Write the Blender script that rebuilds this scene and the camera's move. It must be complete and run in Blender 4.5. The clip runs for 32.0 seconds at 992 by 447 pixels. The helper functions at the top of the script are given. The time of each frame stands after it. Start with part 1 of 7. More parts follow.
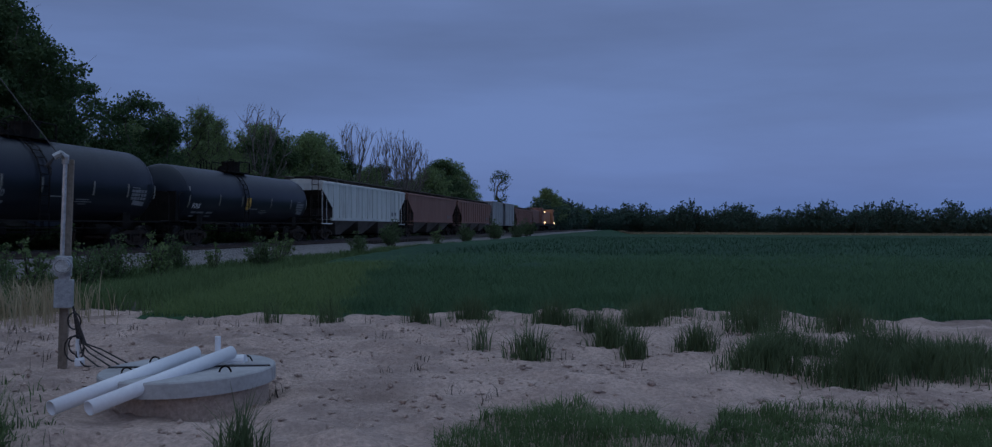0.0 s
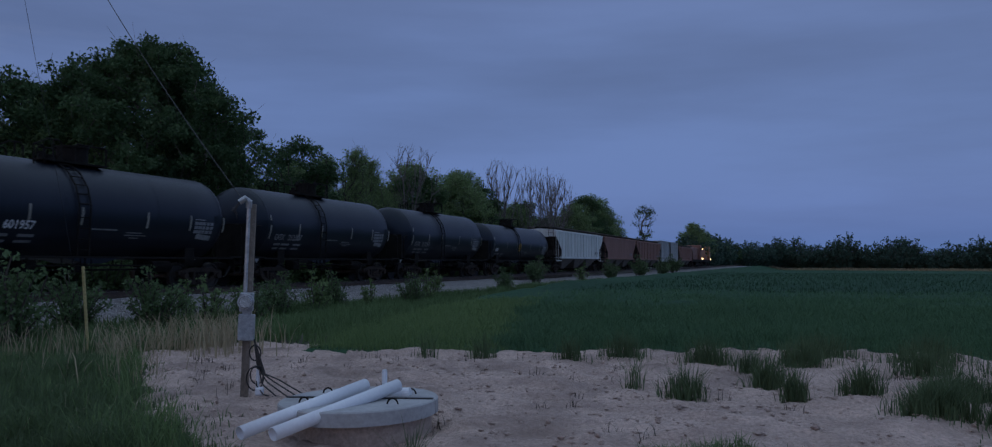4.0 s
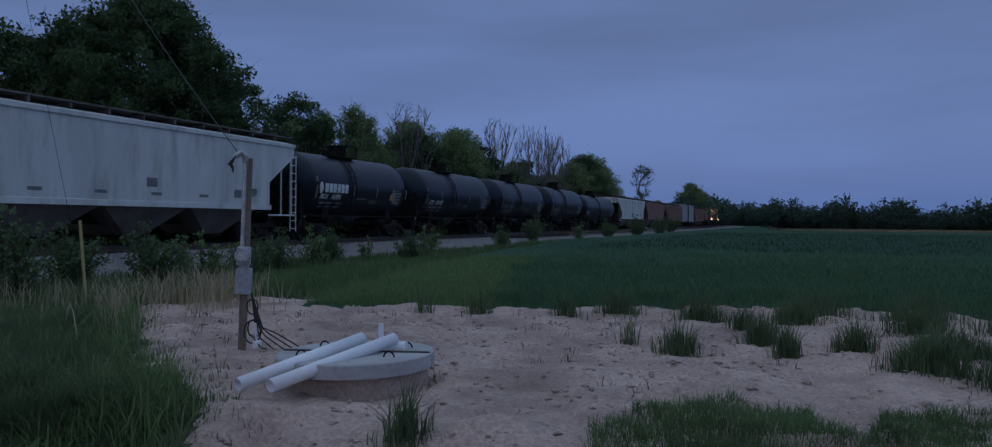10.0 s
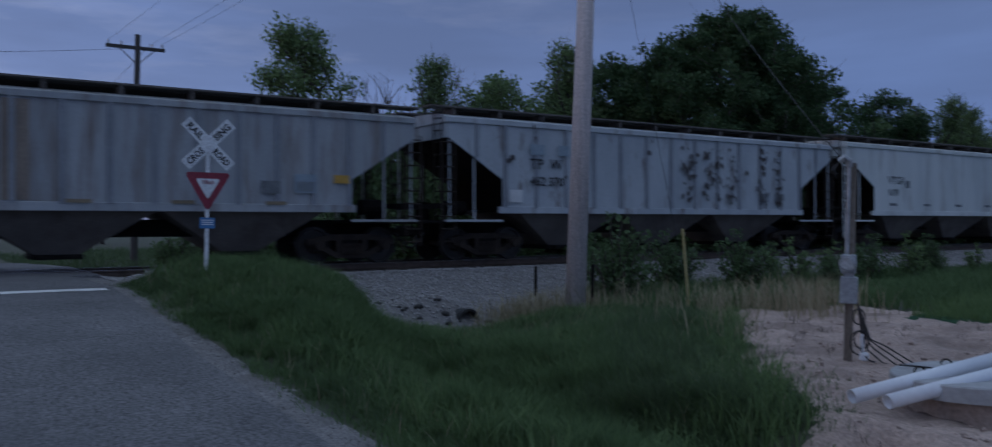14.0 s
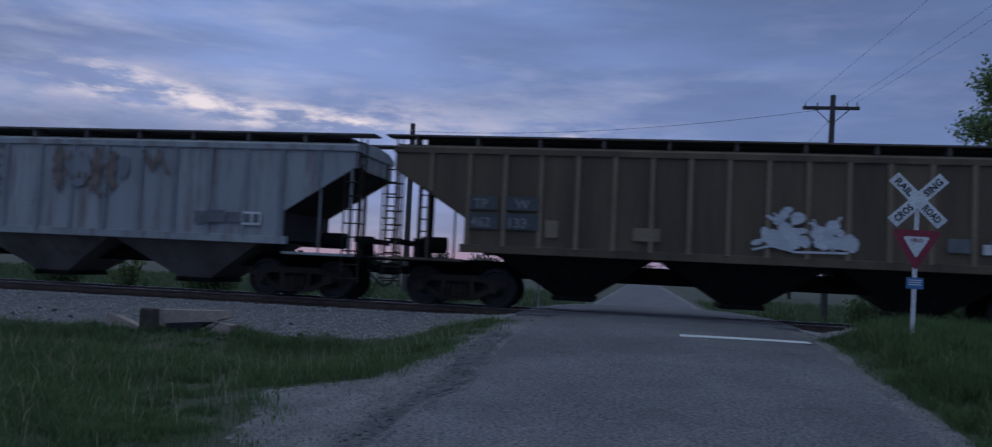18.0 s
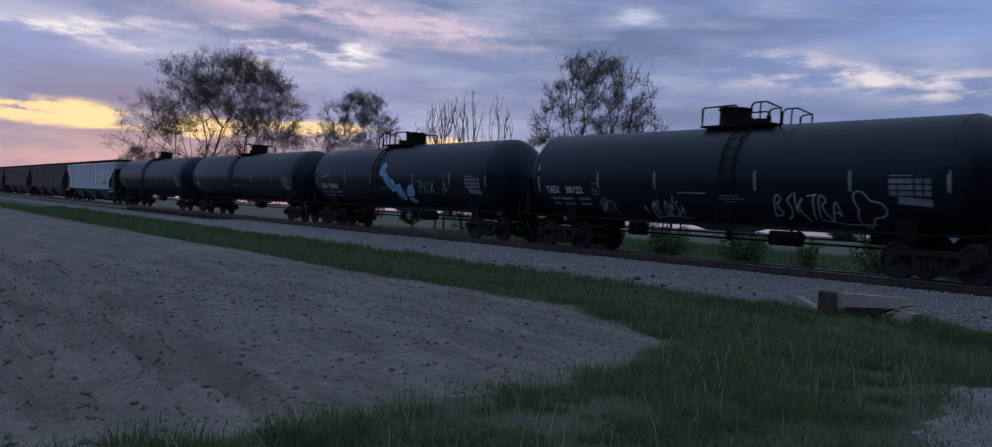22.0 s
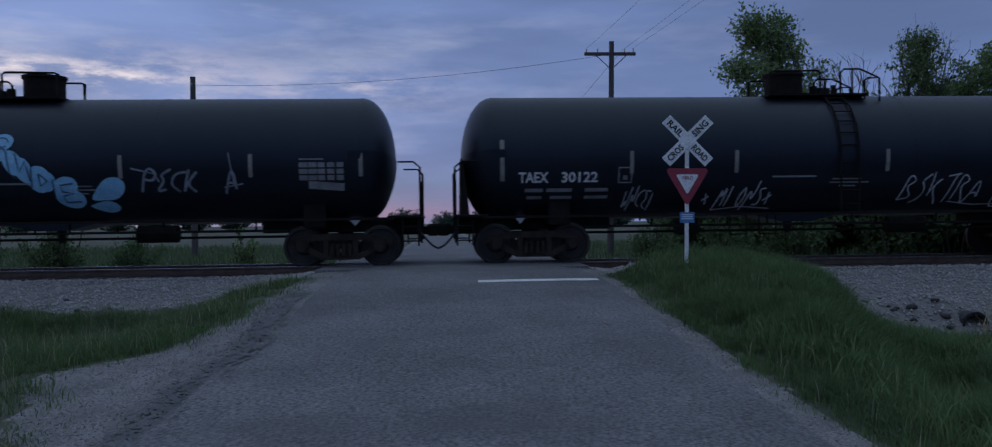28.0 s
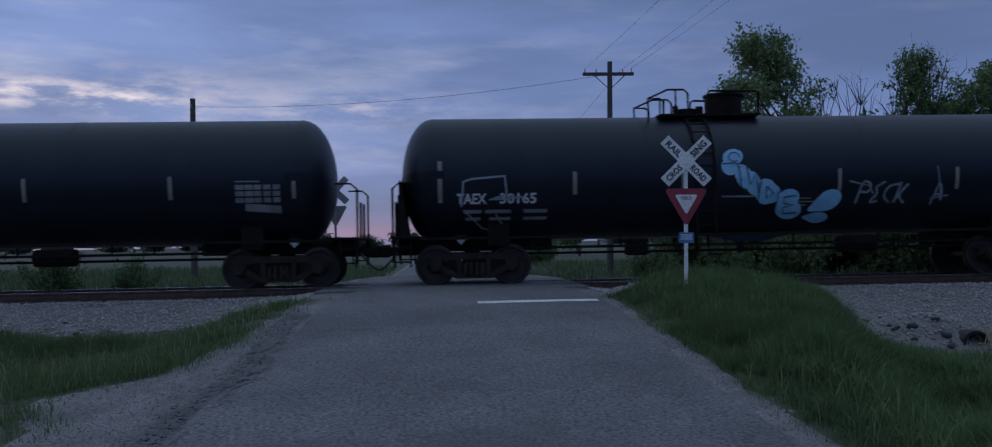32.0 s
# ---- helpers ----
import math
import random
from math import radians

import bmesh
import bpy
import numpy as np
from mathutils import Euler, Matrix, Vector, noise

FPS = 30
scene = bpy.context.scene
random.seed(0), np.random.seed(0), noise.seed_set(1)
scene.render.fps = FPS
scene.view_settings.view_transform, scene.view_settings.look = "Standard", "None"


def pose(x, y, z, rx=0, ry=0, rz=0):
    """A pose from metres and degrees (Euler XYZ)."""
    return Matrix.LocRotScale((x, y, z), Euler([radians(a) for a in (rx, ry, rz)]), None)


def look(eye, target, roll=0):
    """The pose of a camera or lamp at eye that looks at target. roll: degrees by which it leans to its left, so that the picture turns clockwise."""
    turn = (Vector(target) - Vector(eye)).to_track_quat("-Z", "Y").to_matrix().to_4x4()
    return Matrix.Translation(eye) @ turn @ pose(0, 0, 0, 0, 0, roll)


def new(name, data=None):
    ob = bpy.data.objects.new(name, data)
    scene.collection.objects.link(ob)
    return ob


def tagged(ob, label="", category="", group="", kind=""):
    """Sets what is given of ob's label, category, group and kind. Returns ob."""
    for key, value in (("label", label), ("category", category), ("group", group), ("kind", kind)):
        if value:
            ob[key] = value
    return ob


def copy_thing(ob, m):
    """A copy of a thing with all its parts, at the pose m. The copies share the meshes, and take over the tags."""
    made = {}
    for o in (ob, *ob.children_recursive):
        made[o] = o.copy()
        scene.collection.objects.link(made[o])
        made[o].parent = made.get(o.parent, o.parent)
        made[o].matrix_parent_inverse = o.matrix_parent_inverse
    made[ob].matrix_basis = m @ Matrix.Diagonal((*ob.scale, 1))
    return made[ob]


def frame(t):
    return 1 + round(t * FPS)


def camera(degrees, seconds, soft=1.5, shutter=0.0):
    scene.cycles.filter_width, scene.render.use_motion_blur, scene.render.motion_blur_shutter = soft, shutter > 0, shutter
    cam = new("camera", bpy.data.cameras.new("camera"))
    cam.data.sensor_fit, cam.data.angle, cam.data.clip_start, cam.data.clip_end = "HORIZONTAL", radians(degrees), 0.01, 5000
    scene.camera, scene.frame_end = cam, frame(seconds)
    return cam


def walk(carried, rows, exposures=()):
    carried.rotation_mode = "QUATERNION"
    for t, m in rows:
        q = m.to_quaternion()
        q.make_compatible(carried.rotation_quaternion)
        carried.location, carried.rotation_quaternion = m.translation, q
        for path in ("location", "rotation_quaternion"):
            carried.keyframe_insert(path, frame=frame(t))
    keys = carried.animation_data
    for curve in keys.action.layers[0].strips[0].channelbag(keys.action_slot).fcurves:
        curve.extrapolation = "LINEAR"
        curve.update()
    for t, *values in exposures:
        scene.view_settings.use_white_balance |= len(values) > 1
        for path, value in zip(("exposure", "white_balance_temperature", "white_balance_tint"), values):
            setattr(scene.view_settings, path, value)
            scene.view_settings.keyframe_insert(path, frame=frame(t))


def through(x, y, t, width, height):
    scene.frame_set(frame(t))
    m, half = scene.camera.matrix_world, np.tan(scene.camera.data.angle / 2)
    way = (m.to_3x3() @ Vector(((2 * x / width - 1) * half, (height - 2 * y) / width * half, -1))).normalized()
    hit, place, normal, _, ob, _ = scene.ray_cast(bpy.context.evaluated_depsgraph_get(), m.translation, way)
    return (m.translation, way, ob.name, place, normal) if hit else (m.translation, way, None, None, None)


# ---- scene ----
cam = camera(60.0, 32.0, 1.2, 0.4)
PATH = [
    (0.0, (0.12, 0.48, 1.59), (-1.587, 10.330, 1.625), 0.14),
    (0.5, (0.12, 0.40, 1.57), (-1.655, 10.245, 1.539), -0.40),
    (1.0, (0.10, 0.36, 1.61), (-2.003, 10.135, 1.679), -0.79),
    (1.5, (0.08, 0.33, 1.62), (-2.391, 10.015, 1.944), -0.63),
    (2.0, (0.09, 0.29, 1.63), (-2.607, 9.906, 2.069), -0.34),
    (2.5, (0.09, 0.29, 1.62), (-2.657, 9.886, 2.135), -0.38),
    (3.0, (0.10, 0.27, 1.62), (-2.835, 9.812, 2.134), -0.33),
    (3.5, (0.07, 0.25, 1.62), (-3.173, 9.701, 2.109), -0.01),
    (4.0, (0.06, 0.26, 1.62), (-3.253, 9.687, 2.069), 0.07),
    (4.5, (0.06, 0.25, 1.62), (-3.312, 9.655, 2.053), 0.15),
    (6.5, (0.08, 0.27, 1.60), (-3.337, 9.655, 1.986), 0.10),
    (7.0, (0.07, 0.30, 1.60), (-3.333, 9.696, 1.879), -0.11),
    (7.5, (0.07, 0.30, 1.60), (-3.301, 9.709, 1.792), -0.25),
    (8.0, (0.06, 0.30, 1.60), (-3.292, 9.717, 1.722), -0.13),
    (8.5, (0.07, 0.28, 1.60), (-3.233, 9.724, 1.670), -0.02),
    (9.0, (0.06, 0.29, 1.59), (-3.228, 9.739, 1.619), 0.29),
    (9.5, (0.05, 0.29, 1.58), (-3.229, 9.741, 1.581), 0.43),
    (10.0, (0.07, 0.26, 1.59), (-3.217, 9.706, 1.558), 0.46),
    (10.5, (0.07, 0.26, 1.58), (-3.237, 9.697, 1.503), 0.17),
    (11.0, (0.06, 0.24, 1.59), (-3.291, 9.655, 1.461), 0.06),
    (11.5, (0.08, 0.22, 1.58), (-3.391, 9.599, 1.391), -0.74),
    (12.0, (0.06, 0.20, 1.59), (-4.258, 9.220, 1.382), -1.25),
    (12.5, (0.00, 0.23, 1.56), (-6.282, 8.012, 1.454), -1.66),
    (13.0, (-0.05, 0.09, 1.59), (-7.998, 6.159, 1.482), -1.14),
    (13.5, (-0.08, 0.06, 1.59), (-8.185, 5.922, 1.502), -0.44),
    (14.0, (-0.09, 0.08, 1.60), (-8.424, 5.597, 1.630), -0.23),
    (14.5, (0.02, 0.03, 1.57), (-9.172, 3.968, 1.677), 0.20),
    (15.0, (-0.03, -0.11, 1.58), (-9.721, 2.317, 1.909), 0.81),
    (15.5, (-0.10, -0.18, 1.61), (-10.026, 0.934, 1.994), 0.80),
    (17.5, (-0.13, -0.27, 1.57), (-10.024, -1.632, 2.098), 2.58),
    (18.0, (-0.14, -0.26, 1.58), (-9.979, -1.970, 2.113), 2.68),
    (18.5, (-0.21, -0.22, 1.58), (-9.801, -3.003, 2.090), 2.88),
    (19.0, (-0.09, -0.27, 1.63), (-9.375, -3.969, 2.042), 3.06),
    (19.5, (-0.01, -0.13, 1.63), (-8.782, -4.917, 1.937), 2.91),
    (20.0, (0.05, -0.16, 1.62), (-8.174, -5.844, 1.896), 2.37),
    (20.5, (0.09, -0.28, 1.61), (-7.563, -6.718, 1.856), 1.72),
    (21.0, (0.08, -0.37, 1.58), (-7.008, -7.418, 1.621), 1.55),
    (21.5, (0.02, -0.34, 1.58), (-6.514, -7.913, 1.520), 1.15),
    (22.0, (-0.07, -0.29, 1.59), (-6.142, -8.234, 1.507), 3.42),
    (22.5, (-0.07, -0.37, 1.58), (-6.167, -8.292, 1.440), 3.46),
    (23.0, (0.00, -0.41, 1.58), (-6.255, -8.208, 1.417), 1.91),
    (23.5, (0.06, -0.32, 1.62), (-7.256, -7.135, 1.466), 2.22),
    (24.0, (-0.02, -0.35, 1.61), (-7.989, -6.381, 1.511), 2.78),
    (24.5, (-0.02, -0.31, 1.64), (-8.121, -6.174, 1.598), 2.93),
    (25.0, (-0.10, -0.36, 1.63), (-8.748, -5.389, 1.679), 3.08),
    (25.5, (-0.19, -0.32, 1.63), (-9.573, -3.770, 1.790), 2.80),
    (26.0, (-0.29, -0.25, 1.63), (-10.013, -2.581, 1.820), 2.40),
    (26.5, (-0.34, -0.21, 1.62), (-10.288, -1.245, 1.760), 1.97),
    (28.5, (-0.16, -0.20, 1.64), (-10.137, 0.493, 1.643), -1.08),
    (29.0, (-0.17, -0.19, 1.65), (-10.145, 0.516, 1.687), -1.22),
    (29.5, (-0.19, -0.20, 1.65), (-10.162, 0.540, 1.709), -1.30),
    (30.0, (-0.18, -0.19, 1.65), (-10.158, 0.533, 1.732), -1.33),
    (30.5, (-0.18, -0.19, 1.65), (-10.150, 0.520, 1.779), -1.33),
    (31.0, (-0.21, -0.21, 1.66), (-10.182, 0.502, 1.812), -1.23),
    (31.5, (-0.18, -0.21, 1.66), (-10.152, 0.447, 1.848), -1.30),
    (32.0, (-0.18, -0.20, 1.66), (-10.161, 0.423, 1.871), -1.03),
]
EXPOSURES = [(0.0, 0.0), (32.0, 0.0)]
walk(cam, [(t, look(eye, target, roll)) for t, eye, target, roll in PATH], EXPOSURES)

# metres that the train has gone at each whole second
GONE = [0.00, 5.31, 10.59, 15.82, 20.94, 25.89, 30.81, 35.72, 40.63, 45.58, 50.39, 55.01, 59.58, 64.23, 68.70, 73.05, 77.24, 81.43, 85.63, 89.79, 93.98, 98.23, 102.37, 106.55, 110.71, 114.83, 119.03, 123.17, 127.33, 131.52, 135.67, 139.80, 143.87]
RAIL = 0.66      # top of the rails
TRACK = -21.32   # middle of the track, which runs along y
rng = np.random.default_rng(7)


# ---------------------------------------------------------------- node helpers
def node(nt, kind, **sets):
    n = nt.nodes.new(kind)
    for key, value in sets.items():
        if key == "op":
            n.operation = value
        elif key == "blend":
            n.blend_type = value
        elif key == "data":
            n.data_type = value
        else:
            n.inputs[int(key[1:])].default_value = value
    return n


def math_node(nt, op, a, b=None, clamp=False):
    n = node(nt, "ShaderNodeMath", op=op)
    n.use_clamp = clamp
    for i, v in enumerate((a, b)):
        if v is None:
            continue
        if isinstance(v, (int, float)):
            n.inputs[i].default_value = v
        else:
            nt.links.new(v, n.inputs[i])
    return n.outputs[0]


def mix_node(nt, fac, a, b, blend="MIX"):
    n = nt.nodes.new("ShaderNodeMix")
    n.data_type, n.blend_type = "RGBA", blend
    for i, v in ((0, fac), (6, a), (7, b)):
        if isinstance(v, (int, float)):
            n.inputs[i].default_value = v
        elif isinstance(v, tuple):
            n.inputs[i].default_value = (*v, 1.0)
        else:
            nt.links.new(v, n.inputs[i])
    return n.outputs[2]


def ramp_node(nt, fac, stops):
    n = nt.nodes.new("ShaderNodeValToRGB")
    els = n.color_ramp.elements
    while len(els) < len(stops):
        els.new(0.5)
    for e, (p, c) in zip(els, stops):
        e.position = p
        e.color = (*c, 1.0) if isinstance(c, tuple) else (c, c, c, 1.0)
    nt.links.new(fac, n.inputs[0])
    return n.outputs[0]


def noise_node(nt, vec, scale, detail=4.0, rough=0.55, stretch=None):
    if stretch:
        m = nt.nodes.new("ShaderNodeMapping")
        m.inputs[3].default_value = stretch
        nt.links.new(vec, m.inputs[0])
        vec = m.outputs[0]
    n = nt.nodes.new("ShaderNodeTexNoise")
    n.inputs["Scale"].default_value = scale
    n.inputs["Detail"].default_value = detail
    n.inputs["Roughness"].default_value = rough
    nt.links.new(vec, n.inputs["Vector"])
    return n.outputs[0]


# ---------------------------------------------------------------- sky and light
def make_world():
    w = bpy.data.worlds.new("dusk_sky")
    scene.world = w
    w.use_nodes = True
    nt = w.node_tree
    nt.nodes.clear()
    out = nt.nodes.new("ShaderNodeOutputWorld")
    bg = nt.nodes.new("ShaderNodeBackground")
    nt.links.new(bg.outputs[0], out.inputs[0])
    d = nt.nodes.new("ShaderNodeTexCoord").outputs["Generated"]
    sep = nt.nodes.new("ShaderNodeSeparateXYZ")
    nt.links.new(d, sep.inputs[0])
    x, y, z = sep.outputs
    up = math_node(nt, "MAXIMUM", z, 0.0)
    cloud = noise_node(nt, d, 1.7, 6.0, 0.52, (1.0, 1.0, 6.0))
    cloud2 = noise_node(nt, d, 4.2, 7.0, 0.58, (1.0, 1.0, 5.0))
    torn = noise_node(nt, d, 9.0, 7.0, 0.64, (1.0, 1.0, 4.0))
    # degrees round from the far side of the track towards the sunset, and degrees above the horizon
    turn = math_node(nt, "MULTIPLY", math_node(nt, "ARCTAN2", math_node(nt, "MULTIPLY", y, -1.0), math_node(nt, "MULTIPLY", x, -1.0)), 57.2958)
    rise = math_node(nt, "MULTIPLY", math_node(nt, "ARCSINE", z), 57.2958)
    rise = math_node(nt, "ADD", rise, math_node(nt, "MULTIPLY", math_node(nt, "SUBTRACT", cloud2, 0.5), 3.0))
    # nearness to the place where the sun went down
    west = math_node(nt, "ADD", math_node(nt, "MULTIPLY", x, -0.55), math_node(nt, "MULTIPLY", y, -0.835))
    west = math_node(nt, "ADD", math_node(nt, "MULTIPLY", west, 0.5), 0.5, True)
    near = ramp_node(nt, west, [(0.30, 0.0), (0.72, 0.42), (0.96, 1.0)])
    base_e = ramp_node(nt, up, [(0.0, (0.092, 0.168, 0.39)), (0.12, (0.102, 0.172, 0.385)), (0.30, (0.106, 0.160, 0.335)), (1.0, (0.38, 0.50, 0.68))])
    base_w = ramp_node(nt, up, [(0.0, (0.275, 0.295, 0.43)), (0.045, (0.255, 0.295, 0.46)), (0.085, (0.205, 0.255, 0.47)), (0.15, (0.20, 0.265, 0.49)), (0.32, (0.135, 0.205, 0.43)), (1.0, (0.38, 0.50, 0.68))])
    col = mix_node(nt, near, base_e, base_w)
    shade = mix_node(nt, near, ramp_node(nt, cloud, [(0.34, 0.86), (0.50, 1.0), (0.66, 1.16)]), ramp_node(nt, cloud, [(0.36, 0.72), (0.50, 1.0), (0.64, 1.38)]))
    col = mix_node(nt, 1.0, col, shade, "MULTIPLY")
    # paler cloud edges towards the west
    gap = ramp_node(nt, cloud2, [(0.50, 0.0), (0.60, 0.35), (0.72, 1.0)])
    low = ramp_node(nt, up, [(0.0, 0.2), (0.10, 0.8), (0.22, 0.8), (0.42, 0.0)])
    col = mix_node(nt, math_node(nt, "MULTIPLY", math_node(nt, "MULTIPLY", gap, low), near, True), col, (0.46, 0.50, 0.68))

    def streak(under, a0, a1, soft_a, e0, half, slope, colour, most, cut=0.44):
        """A torn break in the cloud from a0 to a1 degrees round, about e0 degrees high."""
        ins = math_node(nt, "MULTIPLY", math_node(nt, "DIVIDE", math_node(nt, "SUBTRACT", turn, a0), soft_a, True), math_node(nt, "DIVIDE", math_node(nt, "SUBTRACT", a1, turn), soft_a, True))
        mid = math_node(nt, "ADD", math_node(nt, "MULTIPLY", math_node(nt, "SUBTRACT", turn, (a0 + a1) / 2), slope), e0)
        off = math_node(nt, "DIVIDE", math_node(nt, "ABSOLUTE", math_node(nt, "SUBTRACT", rise, mid)), half)
        f = math_node(nt, "MULTIPLY", math_node(nt, "SUBTRACT", 1.0, off, True), ins)
        f = math_node(nt, "MULTIPLY", f, ramp_node(nt, torn, [(cut - 0.06, 0.0), (cut + 0.12, 1.0)]))
        return mix_node(nt, ramp_node(nt, math_node(nt, "MULTIPLY", f, most, True), [(0.0, 0.0), (0.25, 0.3), (0.7, 1.0)]), under, colour)

    col = streak(col, -4, 44, 9.0, 9.4, 2.4, 0.035, (0.42, 0.43, 0.60), 0.9, 0.46)
    col = streak(col, 14, 39, 5.0, 9.4, 1.2, 0.07, (0.78, 0.70, 0.76), 1.2, 0.51)
    col = streak(col, 56, 98, 7.0, 10.0, 2.2, 0.0, (0.46, 0.47, 0.64), 0.65, 0.47)
    col = streak(col, 60, 92, 3.0, 9.8, 1.1, 0.0, (0.90, 0.85, 0.90), 1.2, 0.53)
    col = streak(col, 48, 76, 7.0, 12.4, 2.0, 0.03, (0.64, 0.52, 0.66), 1.0, 0.47)
    col = streak(col, 41, 47, 2.5, 13.6, 1.1, 0.0, (0.50, 0.55, 0.74), 0.8, 0.46)
    col = streak(col, 46, 116, 14.0, 2.4, 2.6, 0.0, (0.46, 0.36, 0.43), 0.7, 0.46)
    col = streak(col, 50, 104, 6.0, 4.7, 0.85, 0.0, (1.0, 0.74, 0.40), 1.8, 0.49)
    pink = math_node(nt, "MULTIPLY", ramp_node(nt, west, [(0.66, 0.0), (0.80, 1.0)]), ramp_node(nt, up, [(0.0, 0.3), (0.012, 0.9), (0.026, 0.3), (0.045, 0.0)]), True)
    col = mix_node(nt, math_node(nt, "MULTIPLY", pink, 0.34), col, (0.66, 0.28, 0.33))
    sky = nt.nodes.new("ShaderNodeTexSky")
    sky.sky_type, sky.sun_disc = "NISHITA", False
    sky.sun_elevation, sky.sun_rotation = radians(0.3), radians(198)
    col = mix_node(nt, 0.02, col, sky.outputs[0], "ADD")
    nt.links.new(col, bg.inputs[0])
    bg.inputs[1].default_value = 1.0


make_world()
sun = new("low_sun", bpy.data.lights.new("low_sun", "SUN"))
sun.data.energy, sun.data.angle, sun.data.color = 0.12, radians(25), (1.0, 0.72, 0.55)
sun.matrix_world = look((-30, -95, 14), (0, 0, 0))


# ---------------------------------------------------------------- materials
def surf(name, c1, c2, scale=3.0, rough=0.8, metal=0.0, bump=0.3, fine=30.0, spread=0.35, stains=None, stain_at=(0.56, 0.70), stain_scale=1.2, stretch=None, far=0.02, spec=0.5, tint=None):
    """Two colours in patches, a fine grain over them, an optional third colour in stains, and relief."""
    m = bpy.data.materials.new(name)
    m.use_nodes = True
    nt = m.node_tree
    b = nt.nodes["Principled BSDF"]
    co = nt.nodes.new("ShaderNodeTexCoord").outputs["Object"]
    info = nt.nodes.new("ShaderNodeObjectInfo").outputs["Random"]
    add = nt.nodes.new("ShaderNodeVectorMath")
    nt.links.new(co, add.inputs[0])
    nt.links.new(math_node(nt, "MULTIPLY", info, 37.0), add.inputs[1])
    co = add.outputs[0]
    big = noise_node(nt, co, scale, 5.0, 0.6, stretch)
    col = mix_node(nt, ramp_node(nt, big, [(0.35, 0.0), (0.65, 1.0)]), c1, c2)
    grain = noise_node(nt, co, fine, 4.0, 0.65)
    col = mix_node(nt, 1.0, col, ramp_node(nt, grain, [(0.25, 1.0 - spread), (0.75, 1.0 + spread)]), "MULTIPLY")
    if stains:
        st = ramp_node(nt, noise_node(nt, co, stain_scale, 6.0, 0.7, stretch), [(stain_at[0], 0.0), (stain_at[1], 1.0)])
        col = mix_node(nt, st, col, stains)
    nt.links.new(col, b.inputs["Base Color"])
    b.inputs["Metallic"].default_value = metal
    b.inputs["Specular IOR Level"].default_value = spec
    if tint:
        b.inputs["Specular Tint"].default_value = tint + (1.0,)
    nt.links.new(ramp_node(nt, grain, [(0.2, max(0.05, rough - 0.12)), (0.8, min(1.0, rough + 0.12))]), b.inputs["Roughness"])
    if bump:
        bp = nt.nodes.new("ShaderNodeBump")
        bp.inputs["Strength"].default_value = bump
        bp.inputs["Distance"].default_value = far
        nt.links.new(grain, bp.inputs["Height"])
        nt.links.new(bp.outputs[0], b.inputs["Normal"])
    return m


def leafy(name, c1, c2, rough=0.7, through=0.25):
    """Leaves and blades: every island has its own tone."""
    m = bpy.data.materials.new(name)
    m.use_nodes = True
    nt = m.node_tree
    b = nt.nodes["Principled BSDF"]
    isl = nt.nodes.new("ShaderNodeNewGeometry").outputs["Random Per Island"]
    co = nt.nodes.new("ShaderNodeTexCoord").outputs["Object"]
    big = noise_node(nt, co, 0.35, 3.0)
    mid = noise_node(nt, co, 2.6, 3.0)
    f = math_node(nt, "ADD", math_node(nt, "MULTIPLY", isl, 0.55), math_node(nt, "MULTIPLY", math_node(nt, "ADD", math_node(nt, "MULTIPLY", big, 0.6), math_node(nt, "MULTIPLY", math_node(nt, "SUBTRACT", mid, 0.5), 1.1)), 0.9), True)
    col = mix_node(nt, f, c1, c2)
    nt.links.new(col, b.inputs["Base Color"])
    b.inputs["Roughness"].default_value = rough
    b.inputs["Specular IOR Level"].default_value = 0.2
    tr = nt.nodes.new("ShaderNodeBsdfTranslucent")
    nt.links.new(col, tr.inputs[0])
    mx = nt.nodes.new("ShaderNodeMixShader")
    mx.inputs[0].default_value = through
    nt.links.new(b.outputs[0], mx.inputs[1])
    nt.links.new(tr.outputs[0], mx.inputs[2])
    nt.links.new(mx.outputs[0], nt.nodes["Material Output"].inputs[0])
    return m


def glowing(name, color, strength):
    m = bpy.data.materials.new(name)
    m.use_nodes = True
    b = m.node_tree.nodes["Principled BSDF"]
    b.inputs["Base Color"].default_value = (*color, 1)
    b.inputs["Emission Color"].default_value = (*color, 1)
    b.inputs["Emission Strength"].default_value = strength
    return m


# stains: darker brown dirt, and shade among the lumps painted in as colour
M_DIRT = surf("sandy_dirt", (0.425, 0.312, 0.264), (0.61, 0.460, 0.393), 1.3, 0.95, bump=1.0, fine=24, spread=0.34, stains=(0.26, 0.19, 0.16), stain_at=(0.48, 0.70), stain_scale=0.9, far=0.05)
# stretched streaks: patchy soil, with furrow shade also put into the colour
M_PLOUGH = surf("ploughed_soil", (0.150, 0.124, 0.115), (0.235, 0.193, 0.175), 0.7, 0.95, bump=1.0, fine=9, spread=0.4, stains=(0.100, 0.085, 0.078), stain_at=(0.48, 0.68), stain_scale=1.3, stretch=(1.5, 0.38, 1.0), far=0.07)
M_SOIL = surf("grassy_soil", (0.050, 0.060, 0.036), (0.090, 0.090, 0.058), 1.2, 0.95, bump=0.8, fine=12)
M_GRAVEL = surf("gravel", (0.158, 0.150, 0.146), (0.236, 0.223, 0.217), 2.0, 0.9, bump=1.0, fine=38, spread=0.7, stains=(0.125, 0.108, 0.098), stain_at=(0.52, 0.72), far=0.012)
